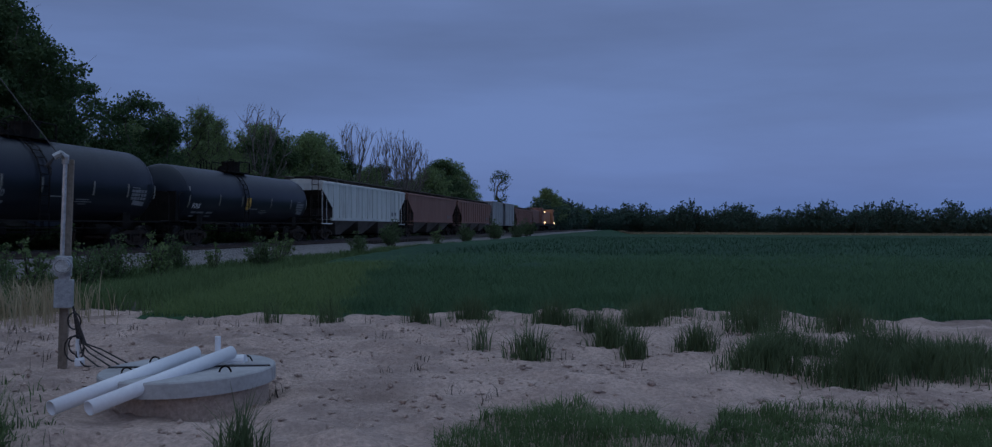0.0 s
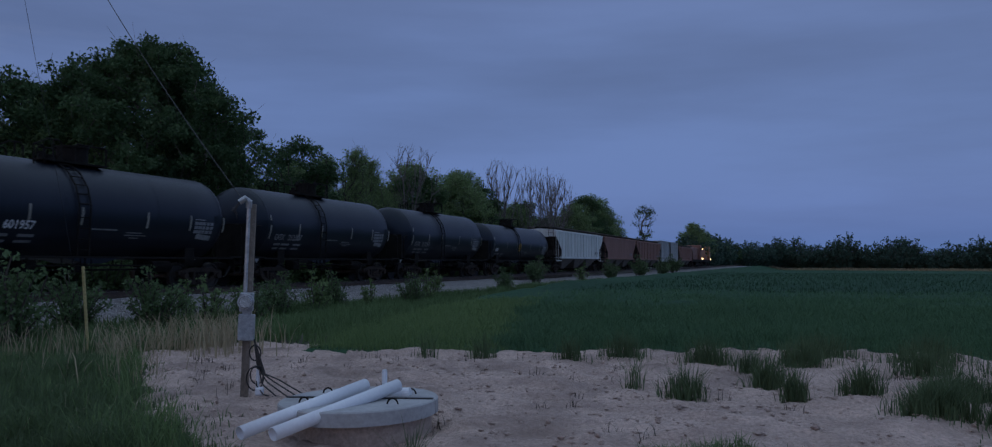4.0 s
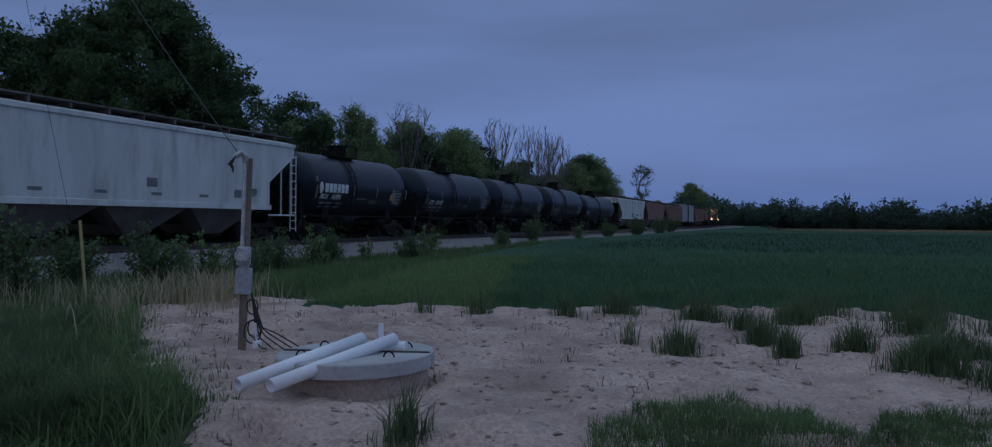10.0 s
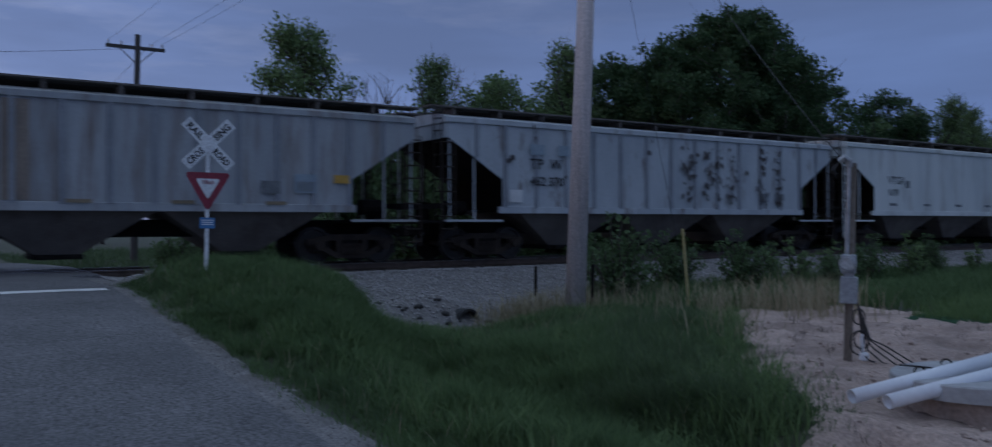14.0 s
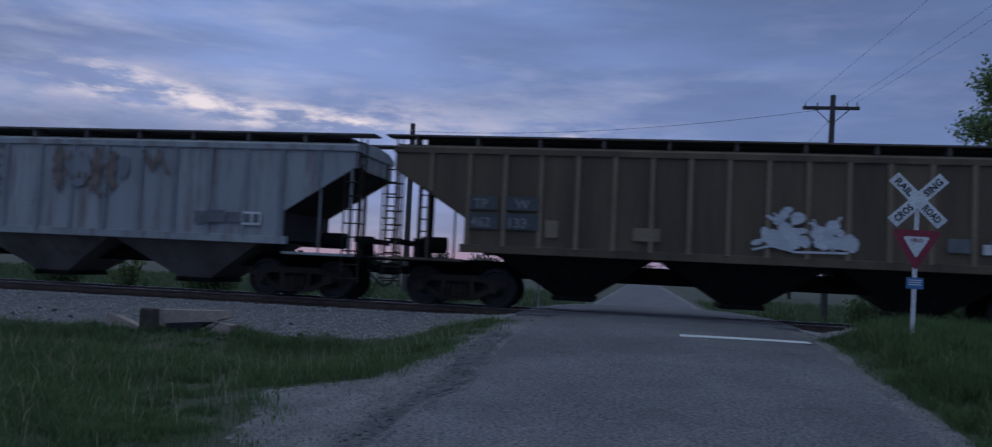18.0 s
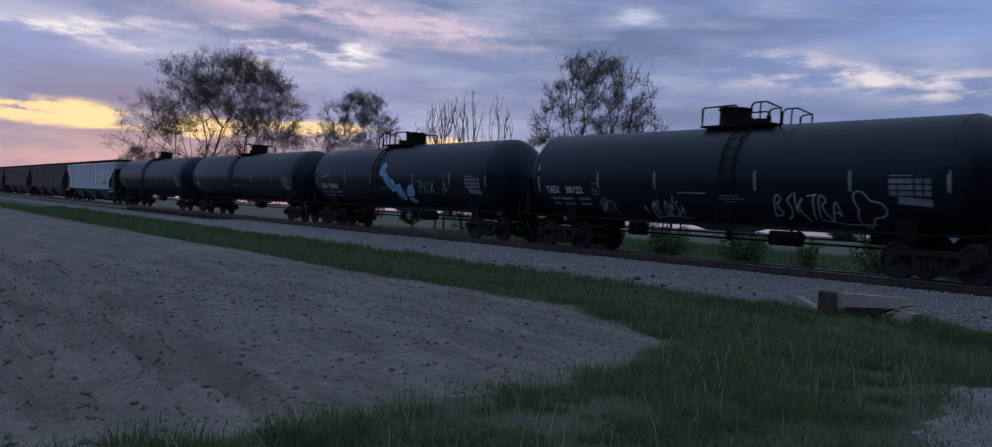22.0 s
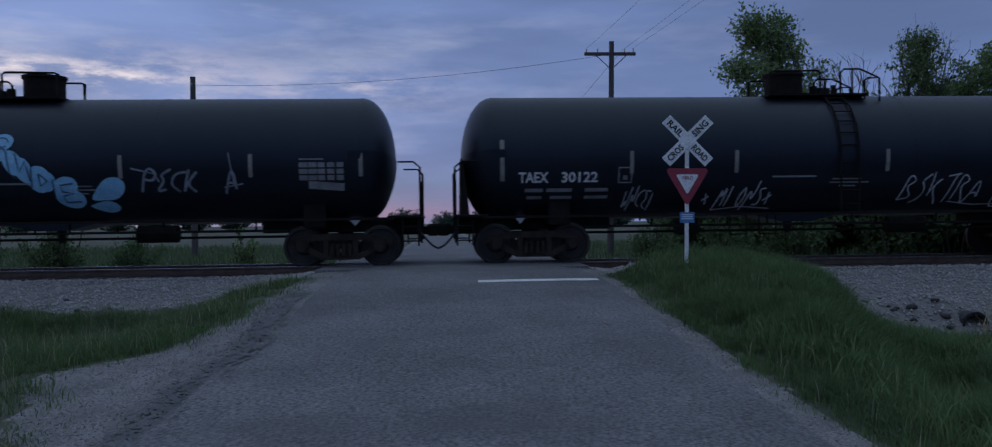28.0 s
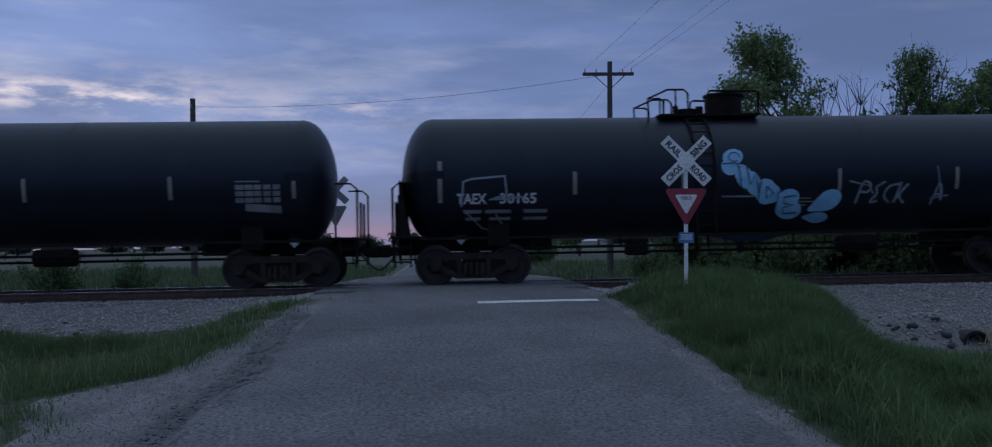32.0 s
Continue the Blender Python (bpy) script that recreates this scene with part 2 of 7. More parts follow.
# far wheat sheet: the blades' shade on each other is put into its colour
M_MEADOW = surf("self_shaded_far_crop", (0.024, 0.062, 0.036), (0.036, 0.086, 0.047), 0.08, 0.95, bump=0.8, fine=3.5, spread=0.35, far=0.15, spec=0.1)
M_BALLAST = surf("ballast_stone", (0.28, 0.264, 0.256), (0.42, 0.398, 0.388), 8.0, 0.9, bump=0.5, fine=60, spread=0.45)
M_ASPHALT = surf("chip_seal_asphalt", (0.117, 0.114, 0.117), (0.168, 0.162, 0.165), 0.6, 0.9, bump=1.0, fine=26, spread=0.95, stains=(0.095, 0.093, 0.097), stain_at=(0.52, 0.75), stain_scale=0.35, far=0.014)
M_SEAM = surf("dark_broken_asphalt", (0.095, 0.094, 0.097), (0.15, 0.148, 0.150), 1.5, 0.9, bump=0.6, fine=26, spread=0.5)
# far blades darkened alike, with their self-shadow in the colour
M_FARWHEAT = leafy("self_shaded_far_wheat", (0.024, 0.062, 0.034), (0.040, 0.095, 0.050))
M_PAINT = surf("worn_road_paint", (0.62, 0.62, 0.60), (0.75, 0.75, 0.73), 2.0, 0.7, bump=0.3, fine=40, stains=(0.2, 0.2, 0.2), stain_scale=3.0, stain_at=(0.6, 0.66))
M_STEEL = surf("rail_steel", (0.09, 0.065, 0.05), (0.14, 0.10, 0.08), 5.0, 0.55, 0.6, bump=0.2)
M_SHINE = surf("polished_rail_head", (0.45, 0.45, 0.47), (0.6, 0.6, 0.62), 5.0, 0.25, 1.0, bump=0.05)
M_TIE = surf("creosoted_tie", (0.045, 0.035, 0.03), (0.09, 0.075, 0.06), 4.0, 0.9, bump=0.5)
M_BLACK = surf("black_tank_paint", (0.0062, 0.0078, 0.0135), (0.0100, 0.0122, 0.0195), 0.7, 0.42, bump=0.05, fine=20, spread=0.25, stains=(0.009, 0.012, 0.021), stain_at=(0.58, 0.80), stretch=(1.0, 1.0, 0.25), spec=0.42, tint=(0.74, 0.86, 1.0))
M_UNDER = surf("grimy_underframe", (0.007, 0.006, 0.006), (0.016, 0.013, 0.011), 3.0, 0.85, bump=0.4, spec=0.2)
M_TRUCK = surf("rusty_cast_steel", (0.024, 0.018, 0.015), (0.050, 0.036, 0.028), 4.0, 0.8, 0.0, bump=0.3, spec=0.25)
M_WHEEL = surf("worn_wheel_steel", (0.026, 0.022, 0.020), (0.048, 0.040, 0.036), 4.0, 0.55, 0.3, bump=0.1)
M_GREY = surf("weathered_grey_paint", (0.305, 0.325, 0.345), (0.405, 0.420, 0.435), 0.8, 0.6, bump=0.1, fine=18, spread=0.12, stains=(0.19, 0.155, 0.135), stain_at=(0.48, 0.70), stain_scale=2.3, stretch=(1.0, 1.0, 0.12))
M_LIGHTGREY = surf("pale_grey_paint", (0.55, 0.575, 0.565), (0.68, 0.695, 0.675), 0.8, 0.55, bump=0.1, fine=18, spread=0.1, stains=(0.30, 0.275, 0.25), stain_at=(0.50, 0.80), stain_scale=1.3, stretch=(1.0, 1.0, 0.22))
M_PALEPATCH = surf("pale_number_patch", (0.50, 0.53, 0.56), (0.58, 0.61, 0.64), 3.0, 0.7, bump=0.0)
M_PEEL = surf("peeling_grey_paint", (0.38, 0.41, 0.44), (0.50, 0.53, 0.555), 0.8, 0.65, bump=0.15, fine=18, spread=0.12, stains=(0.21, 0.18, 0.17), stain_at=(0.56, 0.66), stain_scale=2.1, stretch=(1.0, 1.0, 0.28))
M_SEAMRIB = surf("dull_rib_paint", (0.22, 0.235, 0.26), (0.31, 0.325, 0.35), 2.0, 0.7, bump=0.1, stretch=(1.0, 1.0, 0.3))
M_FLAKE = surf("bare_brown_steel", (0.040, 0.033, 0.034), (0.085, 0.068, 0.064), 5.0, 0.8, bump=0.1)
M_SLOPE = surf("shaded_slope_sheet", (0.040, 0.032, 0.030), (0.075, 0.056, 0.050), 1.4, 0.85, bump=0.2, stretch=(1.0, 1.0, 0.3))
M_BROWN = surf("dirty_brown_paint", (0.080, 0.056, 0.040), (0.155, 0.115, 0.072), 0.9, 0.75, bump=0.2, fine=20, spread=0.25, stains=(0.165, 0.125, 0.085), stain_at=(0.56, 0.84), stain_scale=2.0, stretch=(1.0, 1.0, 0.14))
M_RIB = surf("tan_rib_paint", (0.20, 0.155, 0.10), (0.27, 0.21, 0.14), 2.0, 0.75, bump=0.2, stretch=(1.0, 1.0, 0.3))
M_RUST = surf("oxide_red_paint", (0.19, 0.085, 0.065), (0.26, 0.13, 0.10), 0.8, 0.7, bump=0.15, fine=18, spread=0.2, stains=(0.33, 0.24, 0.20), stain_at=(0.58, 0.8), stretch=(1.0, 1.0, 0.25))
M_HOPUNDER = surf("dirty_hopper_sheet", (0.105, 0.092, 0.083), (0.165, 0.145, 0.130), 1.0, 0.8, bump=0.2, stains=(0.07, 0.055, 0.045), stain_at=(0.5, 0.75))
M_ORANGE = surf("faded_orange_paint", (0.34, 0.13, 0.06), (0.42, 0.18, 0.08), 1.0, 0.6, bump=0.1)
M_WHITE = surf("white_stencil", (0.62, 0.62, 0.62), (0.74, 0.74, 0.74), 3.0, 0.7, bump=0.0)
M_DIM = surf("worn_stencil", (0.20, 0.20, 0.20), (0.30, 0.30, 0.30), 3.0, 0.7, bump=0.0)
M_SCRAPE = surf("rusty_scrape", (0.15, 0.115, 0.095), (0.26, 0.21, 0.18), 4.0, 0.8, bump=0.1)
M_STREAK = surf("rust_streak", (0.185, 0.150, 0.128), (0.285, 0.228, 0.185), 2.0, 0.8, bump=0.1, stretch=(1.0, 1.0, 0.2))
M_DARKMARK = surf("dark_stencil", (0.13, 0.14, 0.15), (0.19, 0.20, 0.21), 3.0, 0.7, bump=0.0)
M_BLUEMARK = surf("faded_blue_patch", (0.25, 0.31, 0.36), (0.30, 0.36, 0.41), 3.0, 0.7, bump=0.0)
M_GREYPATCH = surf("dull_repainted_patch", (0.075, 0.08, 0.085), (0.10, 0.105, 0.11), 3.0, 0.7, bump=0.0)
M_YELLOW = surf("yellow_panel", (0.50, 0.28, 0.05), (0.58, 0.34, 0.07), 3.0, 0.6, bump=0.0)
M_STRIP = surf("reflective_strip", (0.20, 0.19, 0.165), (0.29, 0.27, 0.235), 3.0, 0.5, bump=0.0)
M_SPRAY = surf("blue_spray_paint", (0.22, 0.50, 0.72), (0.32, 0.60, 0.80), 2.5, 0.55, bump=0.0)
M_SPRAYLINE = surf("dark_blue_outline", (0.03, 0.07, 0.13), (0.05, 0.10, 0.16), 2.5, 0.55, bump=0.0)
M_TAG = surf("white_spray_paint", (0.50, 0.53, 0.56), (0.68, 0.70, 0.72), 4.0, 0.6, bump=0.0)
M_TAGFAINT = surf("faded_spray_paint", (0.14, 0.16, 0.19), (0.30, 0.33, 0.37), 4.0, 0.6, bump=0.0)
M_GALV = surf("galvanised_steel", (0.38, 0.39, 0.40), (0.50, 0.51, 0.52), 6.0, 0.45, 0.7, bump=0.1)
M_WOOD = surf("grey_treated_wood", (0.15, 0.122, 0.098), (0.25, 0.208, 0.17), 2.0, 0.85, bump=0.4, fine=26, stretch=(6.0, 6.0, 0.6))
M_POLE = surf("weathered_pole", (0.58, 0.51, 0.50), (0.74, 0.66, 0.645), 1.5, 0.85, bump=0.4, fine=30, stretch=(8.0, 8.0, 0.4))
M_DARKPOLE = surf("dark_utility_pole", (0.06, 0.055, 0.055), (0.10, 0.09, 0.085), 2.0, 0.85, bump=0.3, stretch=(8.0, 8.0, 0.4))
M_CONC = surf("cast_concrete", (0.32, 0.32, 0.325), (0.42, 0.42, 0.425), 2.0, 0.85, bump=0.15, fine=24, spread=0.16, stains=(0.25, 0.235, 0.22), stain_at=(0.52, 0.72))
M_RIBC = surf("brownish_concrete", (0.34, 0.27, 0.23), (0.42, 0.34, 0.29), 3.0, 0.9, bump=0.4)
M_PVC = surf("white_pvc", (0.72, 0.745, 0.79), (0.80, 0.82, 0.855), 2.0, 0.4, bump=0.02, spread=0.05)
M_PIPE_IN = surf("inside_of_pipe", (0.20, 0.17, 0.14), (0.30, 0.25, 0.20), 5.0, 0.9, bump=0.2)
M_METER = surf("grey_electric_box", (0.30, 0.32, 0.34), (0.38, 0.40, 0.42), 3.0, 0.45, 0.2, bump=0.05)
M_CABLE = surf("black_cable", (0.012, 0.012, 0.013), (0.02, 0.02, 0.022), 8.0, 0.5, bump=0.0)
M_GLASS = bpy.data.materials.new("meter_glass")
M_GLASS.use_nodes = True
M_GLASS.node_tree.nodes["Principled BSDF"].inputs["Transmission Weight"].default_value = 0.9
M_GLASS.node_tree.nodes["Principled BSDF"].inputs["Roughness"].default_value = 0.05
M_SIGNWHITE = surf("white_sign_sheet", (0.70, 0.71, 0.72), (0.80, 0.81, 0.82), 3.0, 0.4, bump=0.02, stains=(0.5, 0.48, 0.45), stain_at=(0.62, 0.8))
M_SIGNRED = surf("red_sign_sheet", (0.25, 0.025, 0.045), (0.32, 0.038, 0.060), 3.0, 0.4, bump=0.02)
M_SIGNBLACK = surf("black_sign_letter", (0.02, 0.02, 0.022), (0.03, 0.03, 0.032), 3.0, 0.5, bump=0.0)
M_SIGNBLUE = surf("blue_sign_sheet", (0.05, 0.17, 0.38), (0.07, 0.22, 0.45), 3.0, 0.4, bump=0.02)
M_SIGNBACK = surf("bare_aluminium", (0.30, 0.31, 0.32), (0.38, 0.39, 0.40), 3.0, 0.45, 0.7, bump=0.05)
M_TWIG = surf("grey_twigs", (0.10, 0.088, 0.08), (0.17, 0.15, 0.135), 3.0, 0.9, bump=0.2)
M_BARK = surf("tree_bark", (0.06, 0.05, 0.042), (0.11, 0.095, 0.08), 3.0, 0.9, bump=0.6, stretch=(3.0, 3.0, 0.6))
M_LEAF = leafy("dark_leaves", (0.070, 0.118, 0.054), (0.145, 0.212, 0.098), 0.7, 0.35)
M_LEAFD = leafy("deep_green_leaves", (0.040, 0.078, 0.034), (0.085, 0.140, 0.060), 0.7, 0.35)
# haze before the distant wood is mixed into this bluer leaf colour
M_LEAFFAR = leafy("hazed_far_leaves", (0.040, 0.075, 0.058), (0.070, 0.118, 0.088), 0.8, 0.3)
M_SLATE = surf("slate_blue_patch", (0.10, 0.135, 0.16), (0.15, 0.19, 0.22), 3.0, 0.7, bump=0.0)
M_DARKROCK = surf("dark_wet_stone", (0.035, 0.033, 0.032), (0.075, 0.070, 0.066), 5.0, 0.8, bump=0.4)
M_PANEL = surf("faded_data_panel", (0.17, 0.175, 0.185), (0.26, 0.265, 0.275), 3.0, 0.7, bump=0.0)
M_LEAF2 = leafy("fresh_leaves", (0.100, 0.160, 0.062), (0.225, 0.305, 0.135), 0.7, 0.4)
M_BUD = leafy("young_leaves", (0.075, 0.070, 0.052), (0.135, 0.125, 0.090), 0.7, 0.40)
M_GRASS = leafy("grass_blades", (0.050, 0.092, 0.038), (0.168, 0.252, 0.108), 0.8, 0.4)
M_WEED = leafy("dark_weeds", (0.050, 0.085, 0.042), (0.150, 0.205, 0.105), 0.8, 0.4)
M_WHEAT = leafy("green_wheat", (0.055, 0.118, 0.064), (0.112, 0.205, 0.102), 0.8, 0.35)
M_WHEAT2 = leafy("yellow_green_wheat", (0.100, 0.165, 0.068), (0.200, 0.285, 0.115), 0.8, 0.4)
M_STRAW = leafy("dry_grass", (0.28, 0.24, 0.15), (0.42, 0.36, 0.24))
M_HEADLIGHT = glowing("warm_headlamp", (1.0, 0.62, 0.30), 4.0)


# ---------------------------------------------------------------- mesh helpers
def mesh_of(bm, material=None, name="mesh", smooth=False):
    me = bpy.data.meshes.new(name)
    bm.to_mesh(me)
    bm.free()
    if material:
        me.materials.append(material)
    if smooth:
        me.shade_smooth()
    return me


def part(name, bm, material, parent=None, label="", smooth=False):
    """One mesh object under a thing or a part. bm: a bmesh or a finished mesh."""
    me = bm if isinstance(bm, bpy.types.Mesh) else mesh_of(bm, material, name, smooth)
    ob = new(name, me)
    ob.parent = parent
    if label:
        ob["label"] = label
    return ob


def empty(name, m=None, parent=None):
    ob = new(name)
    ob.empty_display_size = 0.2
    ob.parent = parent
    if m is not None:
        ob.matrix_basis = m
    return ob


def arrays_mesh(name, verts, faces, material, smooth=False):
    """A mesh from numpy arrays: (n, 3) corners and (m, k) faces."""
    me = bpy.data.meshes.new(name)
    verts, faces = np.asarray(verts, np.float32), np.asarray(faces, np.int32)
    k = faces.shape[1]
    me.vertices.add(len(verts))
    me.vertices.foreach_set("co", verts.ravel())
    me.loops.add(faces.size)
    me.loops.foreach_set("vertex_index", faces.ravel())
    me.polygons.add(len(faces))
    me.polygons.foreach_set("loop_start", np.arange(0, faces.size, k, dtype=np.int32))
    me.polygons.foreach_set("loop_total", np.full(len(faces), k, np.int32))
    me.update(calc_edges=True)
    for mm in material if isinstance(material, (list, tuple)) else [material]:
        me.materials.append(mm)
    if smooth:
        me.shade_smooth()
    return me


def box(bm, x0, x1, y0, y1, z0, z1, bevel=0.0):
    r = bmesh.ops.create_cube(bm, size=1.0, matrix=Matrix.LocRotScale(((x0 + x1) / 2, (y0 + y1) / 2, (z0 + z1) / 2), None, (x1 - x0, y1 - y0, z1 - z0)))
    if bevel:
        edges = list({e for v in r["verts"] for e in v.link_edges})
        bmesh.ops.bevel(bm, geom=edges, offset=bevel, segments=1, affect="EDGES")
    return bm


def tube(bm, a, b, r1, r2=None, n=8, caps=True):
    a, b = Vector(a), Vector(b)
    d = b - a
    m = Matrix.Translation((a + b) / 2) @ d.to_track_quat("Z", "Y").to_matrix().to_4x4()
    bmesh.ops.create_cone(bm, cap_ends=caps, segments=n, radius1=r1, radius2=r1 if r2 is None else r2, depth=d.length, matrix=m)
    return bm


def chain(bm, pts, r, n=6):
    """One bent tube through the points."""
    pts = [Vector(p) for p in pts]
    rows, u = [], None
    for i, p in enumerate(pts):
        d = (pts[min(i + 1, len(pts) - 1)] - pts[max(i - 1, 0)]).normalized()
        if u is None:
            u = d.orthogonal().normalized()
        u = u - d * u.dot(d)
        u = u.normalized() if u.length > 1e-6 else d.orthogonal().normalized()
        v = d.cross(u)
        k = 1.0
        if 0 < i < len(pts) - 1:
            k = 1.0 / max(0.6, (pts[i + 1] - p).normalized().dot(d))
        rows.append([bm.verts.new(p + (u * math.cos(2 * math.pi * j / n) + v * math.sin(2 * math.pi * j / n)) * (r * k)) for j in range(n)])
    for s, t in zip(rows, rows[1:]):
        for j in range(n):
            bm.faces.new((s[j], s[(j + 1) % n], t[(j + 1) % n], t[j]))
    bm.faces.new(rows[0][::-1])
    bm.faces.new(rows[-1])
    return bm


def prism(bm, outline, x0, x1):
    """An outline in (y, z), pulled out from x0 to x1."""
    f = [bm.verts.new((x0, y, z)) for y, z in outline]
    g = [bm.verts.new((x1, y, z)) for y, z in outline]
    bm.faces.new(f)
    bm.faces.new(g[::-1])
    for i in range(len(f)):
        j = (i + 1) % len(f)
        bm.faces.new((f[j], f[i], g[i], g[j]))
    bmesh.ops.recalc_face_normals(bm, faces=bm.faces)
    return bm


def lathe(bm, profile, n=40):
    """A profile of (y, radius) turned round the y axis."""
    rings = []
    for y, r in profile:
        rings.append([bm.verts.new((r * math.cos(2 * math.pi * i / n), y, r * math.sin(2 * math.pi * i / n))) for i in range(n)])
    for a, b in zip(rings, rings[1:]):
        for i in range(n):
            j = (i + 1) % n
            bm.faces.new((a[i], b[i], b[j], a[j]))
    bm.faces.new(rings[0][::-1])
    bm.faces.new(rings[-1])
    bmesh.ops.recalc_face_normals(bm, faces=bm.faces)
    return bm


def B():
    return bmesh.new()


def fbm(x, y, seed=0.0, octaves=4):
    """Cheap smooth noise on arrays, about -1 to 1."""
    out, amp, tot = 0, 1.0, 0.0
    for o in range(octaves):
        k = 2.03 ** o
        out = out + amp * (np.sin(x * k * 1.0 + 1.7 * np.sin(y * k * 0.8 + seed + o) + seed * 1.3 + o * 2.1) * np.cos(y * k * 1.1 + 1.3 * np.sin(x * k * 0.7 - seed) + o))
        tot += amp
        amp *= 0.55
    return out / tot


def smooth_step(a, b, v):
    k = np.clip((v - a) / (b - a), 0, 1)
    return k * k * (3 - 2 * k)


# ---------------------------------------------------------------- ground
ROAD_HALF = 2.85
BAR = -14.9    # the stop line before the rails


def road_height(x):
    x = np.asarray(x, float)
    return 0.62 * smooth_step(-5.0, -17.0, x) * (1 - smooth_step(-25.5, -40.0, x))


def wheat_edge(y):
    """The x at which the wheat begins beside the track."""
    return np.interp(y, [11, 17, 30, 55, 400], [-7.2, -8.6, -11.5, -15.0, -15.6])


def wheat_front(x):
    """The y at which the wheat begins towards the road."""
    return np.interp(x, [-9, -7.8, -3.5, 0.5, 2.8, 8, 30], [12.0, 12.4, 14.1, 15.8, 14.9, 14.4, 14.2])


def field_near(x):
    """The y at which the ploughed field begins towards the road."""
    return np.interp(x, [-9.3, -6.85, -5.1, -3.3, -2.0, 5.0], [-8.0, -6.7, -6.45, -6.15, -5.9, -3.4])


def field_side(y):
    """The x at which the ploughed field begins beside the track."""
    return np.interp(y, [-50, -25, -19.5, -15, -12, -8.2], [-9.5, -10.5, -10.3, -10.7, -11.0, -9.2])


def far_fall(x, y):
    """How far the wheat field falls away towards the distant wood."""
    return 2.0 * smooth_step(55.0, 390.0, np.asarray(y, float)) * smooth_step(-15.5, -6.0, np.asarray(x, float))


def lot_edge(y):
    """The x at which the bare dirt of the lot begins."""
    return np.interp(y, [4.6, 5.4, 6.2, 7.3, 8.9, 11.3], [-3.75, -4.15, -4.75, -6.05, -7.65, -10.1])


def ground_height(x, y):
    x, y = np.asarray(x, float), np.asarray(y, float)
    h = 0.02 * fbm(x * 0.9, y * 0.9, 1.0)
    lot = smooth_step(4.9, 5.9, y + 0.35 * fbm(x * 1.1, y, 3.0)) * smooth_step(-1.0, 0.9, x - lot_edge(y))
    h = h + lot * (0.13 + 0.07 * fbm(x * 1.7, y * 1.7, 5.0) + 0.10 * np.abs(fbm(x * 1.9 + 0.6 * y, y * 2.6, 2.0)) + 0.036 * fbm(x * 5.6, y * 6.2, 2.0) + 0.016 * fbm(x * 13, y * 14, 7.0))
    h = h - 0.17 * lot * np.exp(-((x + 3.75) ** 2 + (y - 7.15) ** 2) / 1.1)
    # ditch between road and lot, and between field and track
    h = h - 0.42 * np.exp(-((y - 4.7) / 0.75) ** 2) * smooth_step(1.5, -2.5, x)
    h = h - 0.30 * np.exp(-((x + 14.4) / 1.3) ** 2) * smooth_step(4.0, 6.5, np.abs(y))
    h = h - 0.28 * np.exp(-((x + 3.75) / 0.22) ** 2 - ((y - 5.85) / 0.3) ** 2)
    h = h - 0.12 * np.exp(-((y + 4.4) / 0.8) ** 2) * smooth_step(-9.5, -12.5, x)
    # furrows and wheel ruts of the ploughed field
    fld = smooth_step(0.0, -1.2, y - field_near(x)) * smooth_step(0.0, 1.2, x - field_side(y)) * (y < -3)
    for c in (-0.25, -0.75, -1.3, -1.65, -2.3, -2.65):
        rut = (x - c - 0.125 * (y + 6.5)) / 0.15
        h = h + fld * (0.05 * np.exp(-((np.abs(rut) - 1.7) / 0.7) ** 2) - 0.10 * np.exp(-rut ** 2)) * smooth_step(-34, -14, y)
    h = h + fld * (0.025 * np.sin((x * 0.96 + y * 0.28) * 8.2) * (0.6 + 0.4 * fbm(x * 0.3, y * 0.3, 9.0)) + 0.03 * fbm(x * 3.1, y * 2.7, 4.0) + 0.02 * fbm(x * 9, y * 8, 5.0))
    # ballast bank of the track
    d = np.abs(x - TRACK)
    bank = np.interp(d, [0, 1.95, 3.2, 5.4, 6.6], [0.46, 0.46, 0.28, -0.14, -0.3])
    bank = bank + 0.03 * fbm(x * 4, y * 4, 8.0) * (d > 2)
    h = np.where(d < 5.4, np.maximum(bank, np.where(d < 4.2, bank, h)), h)
    # stones heaped over the culvert
    h = h + 0.42 * np.exp(-((x + 15.7) / 0.7) ** 2 - ((y - 9.0) / 0.8) ** 2)
    # road bed and its shoulders, with a grassy bank beside the sign
    r = road_height(x)
    a = np.abs(y)
    crown = smooth_step(ROAD_HALF + 2.6, ROAD_HALF + 0.3, a)
    h = np.where(a < ROAD_HALF + 2.6, h * (1 - crown) + (r - 0.02 - 0.10 * smooth_step(ROAD_HALF - 0.2, ROAD_HALF + 0.9, a)) * crown, h)
    # broad grassy bank carrying the road up to the rails
    brink = np.interp(x, [-16.8, -15.4, -14.0, -12.5, -11.0, -8.0], [7.35, 7.25, 6.60, 5.75, 5.05, 4.0])
    k = smooth_step(brink + 0.75, brink - 0.75, y) * smooth_step(-7.5, -9.5, x) * smooth_step(-18.6, -17.2, x) * (y > 2.0)
    top = r + 0.02 + 0.20 * np.exp(-((y - 4.4) / 1.2) ** 2) * smooth_step(-9.5, -13.5, x)
    k = k * smooth_step(ROAD_HALF - 0.1, ROAD_HALF + 0.8, y)
    h = h * (1 - k) + np.maximum(h, top) * k
    # hollow at the foot of that bank
    h = h - 0.26 * np.exp(-((y - brink - 2.0) / 1.3) ** 2) * smooth_step(-8.6, -11.0, x) * smooth_step(-17.0, -15.2, x) * (y > 3.5)
    return h - far_fall(x, y)


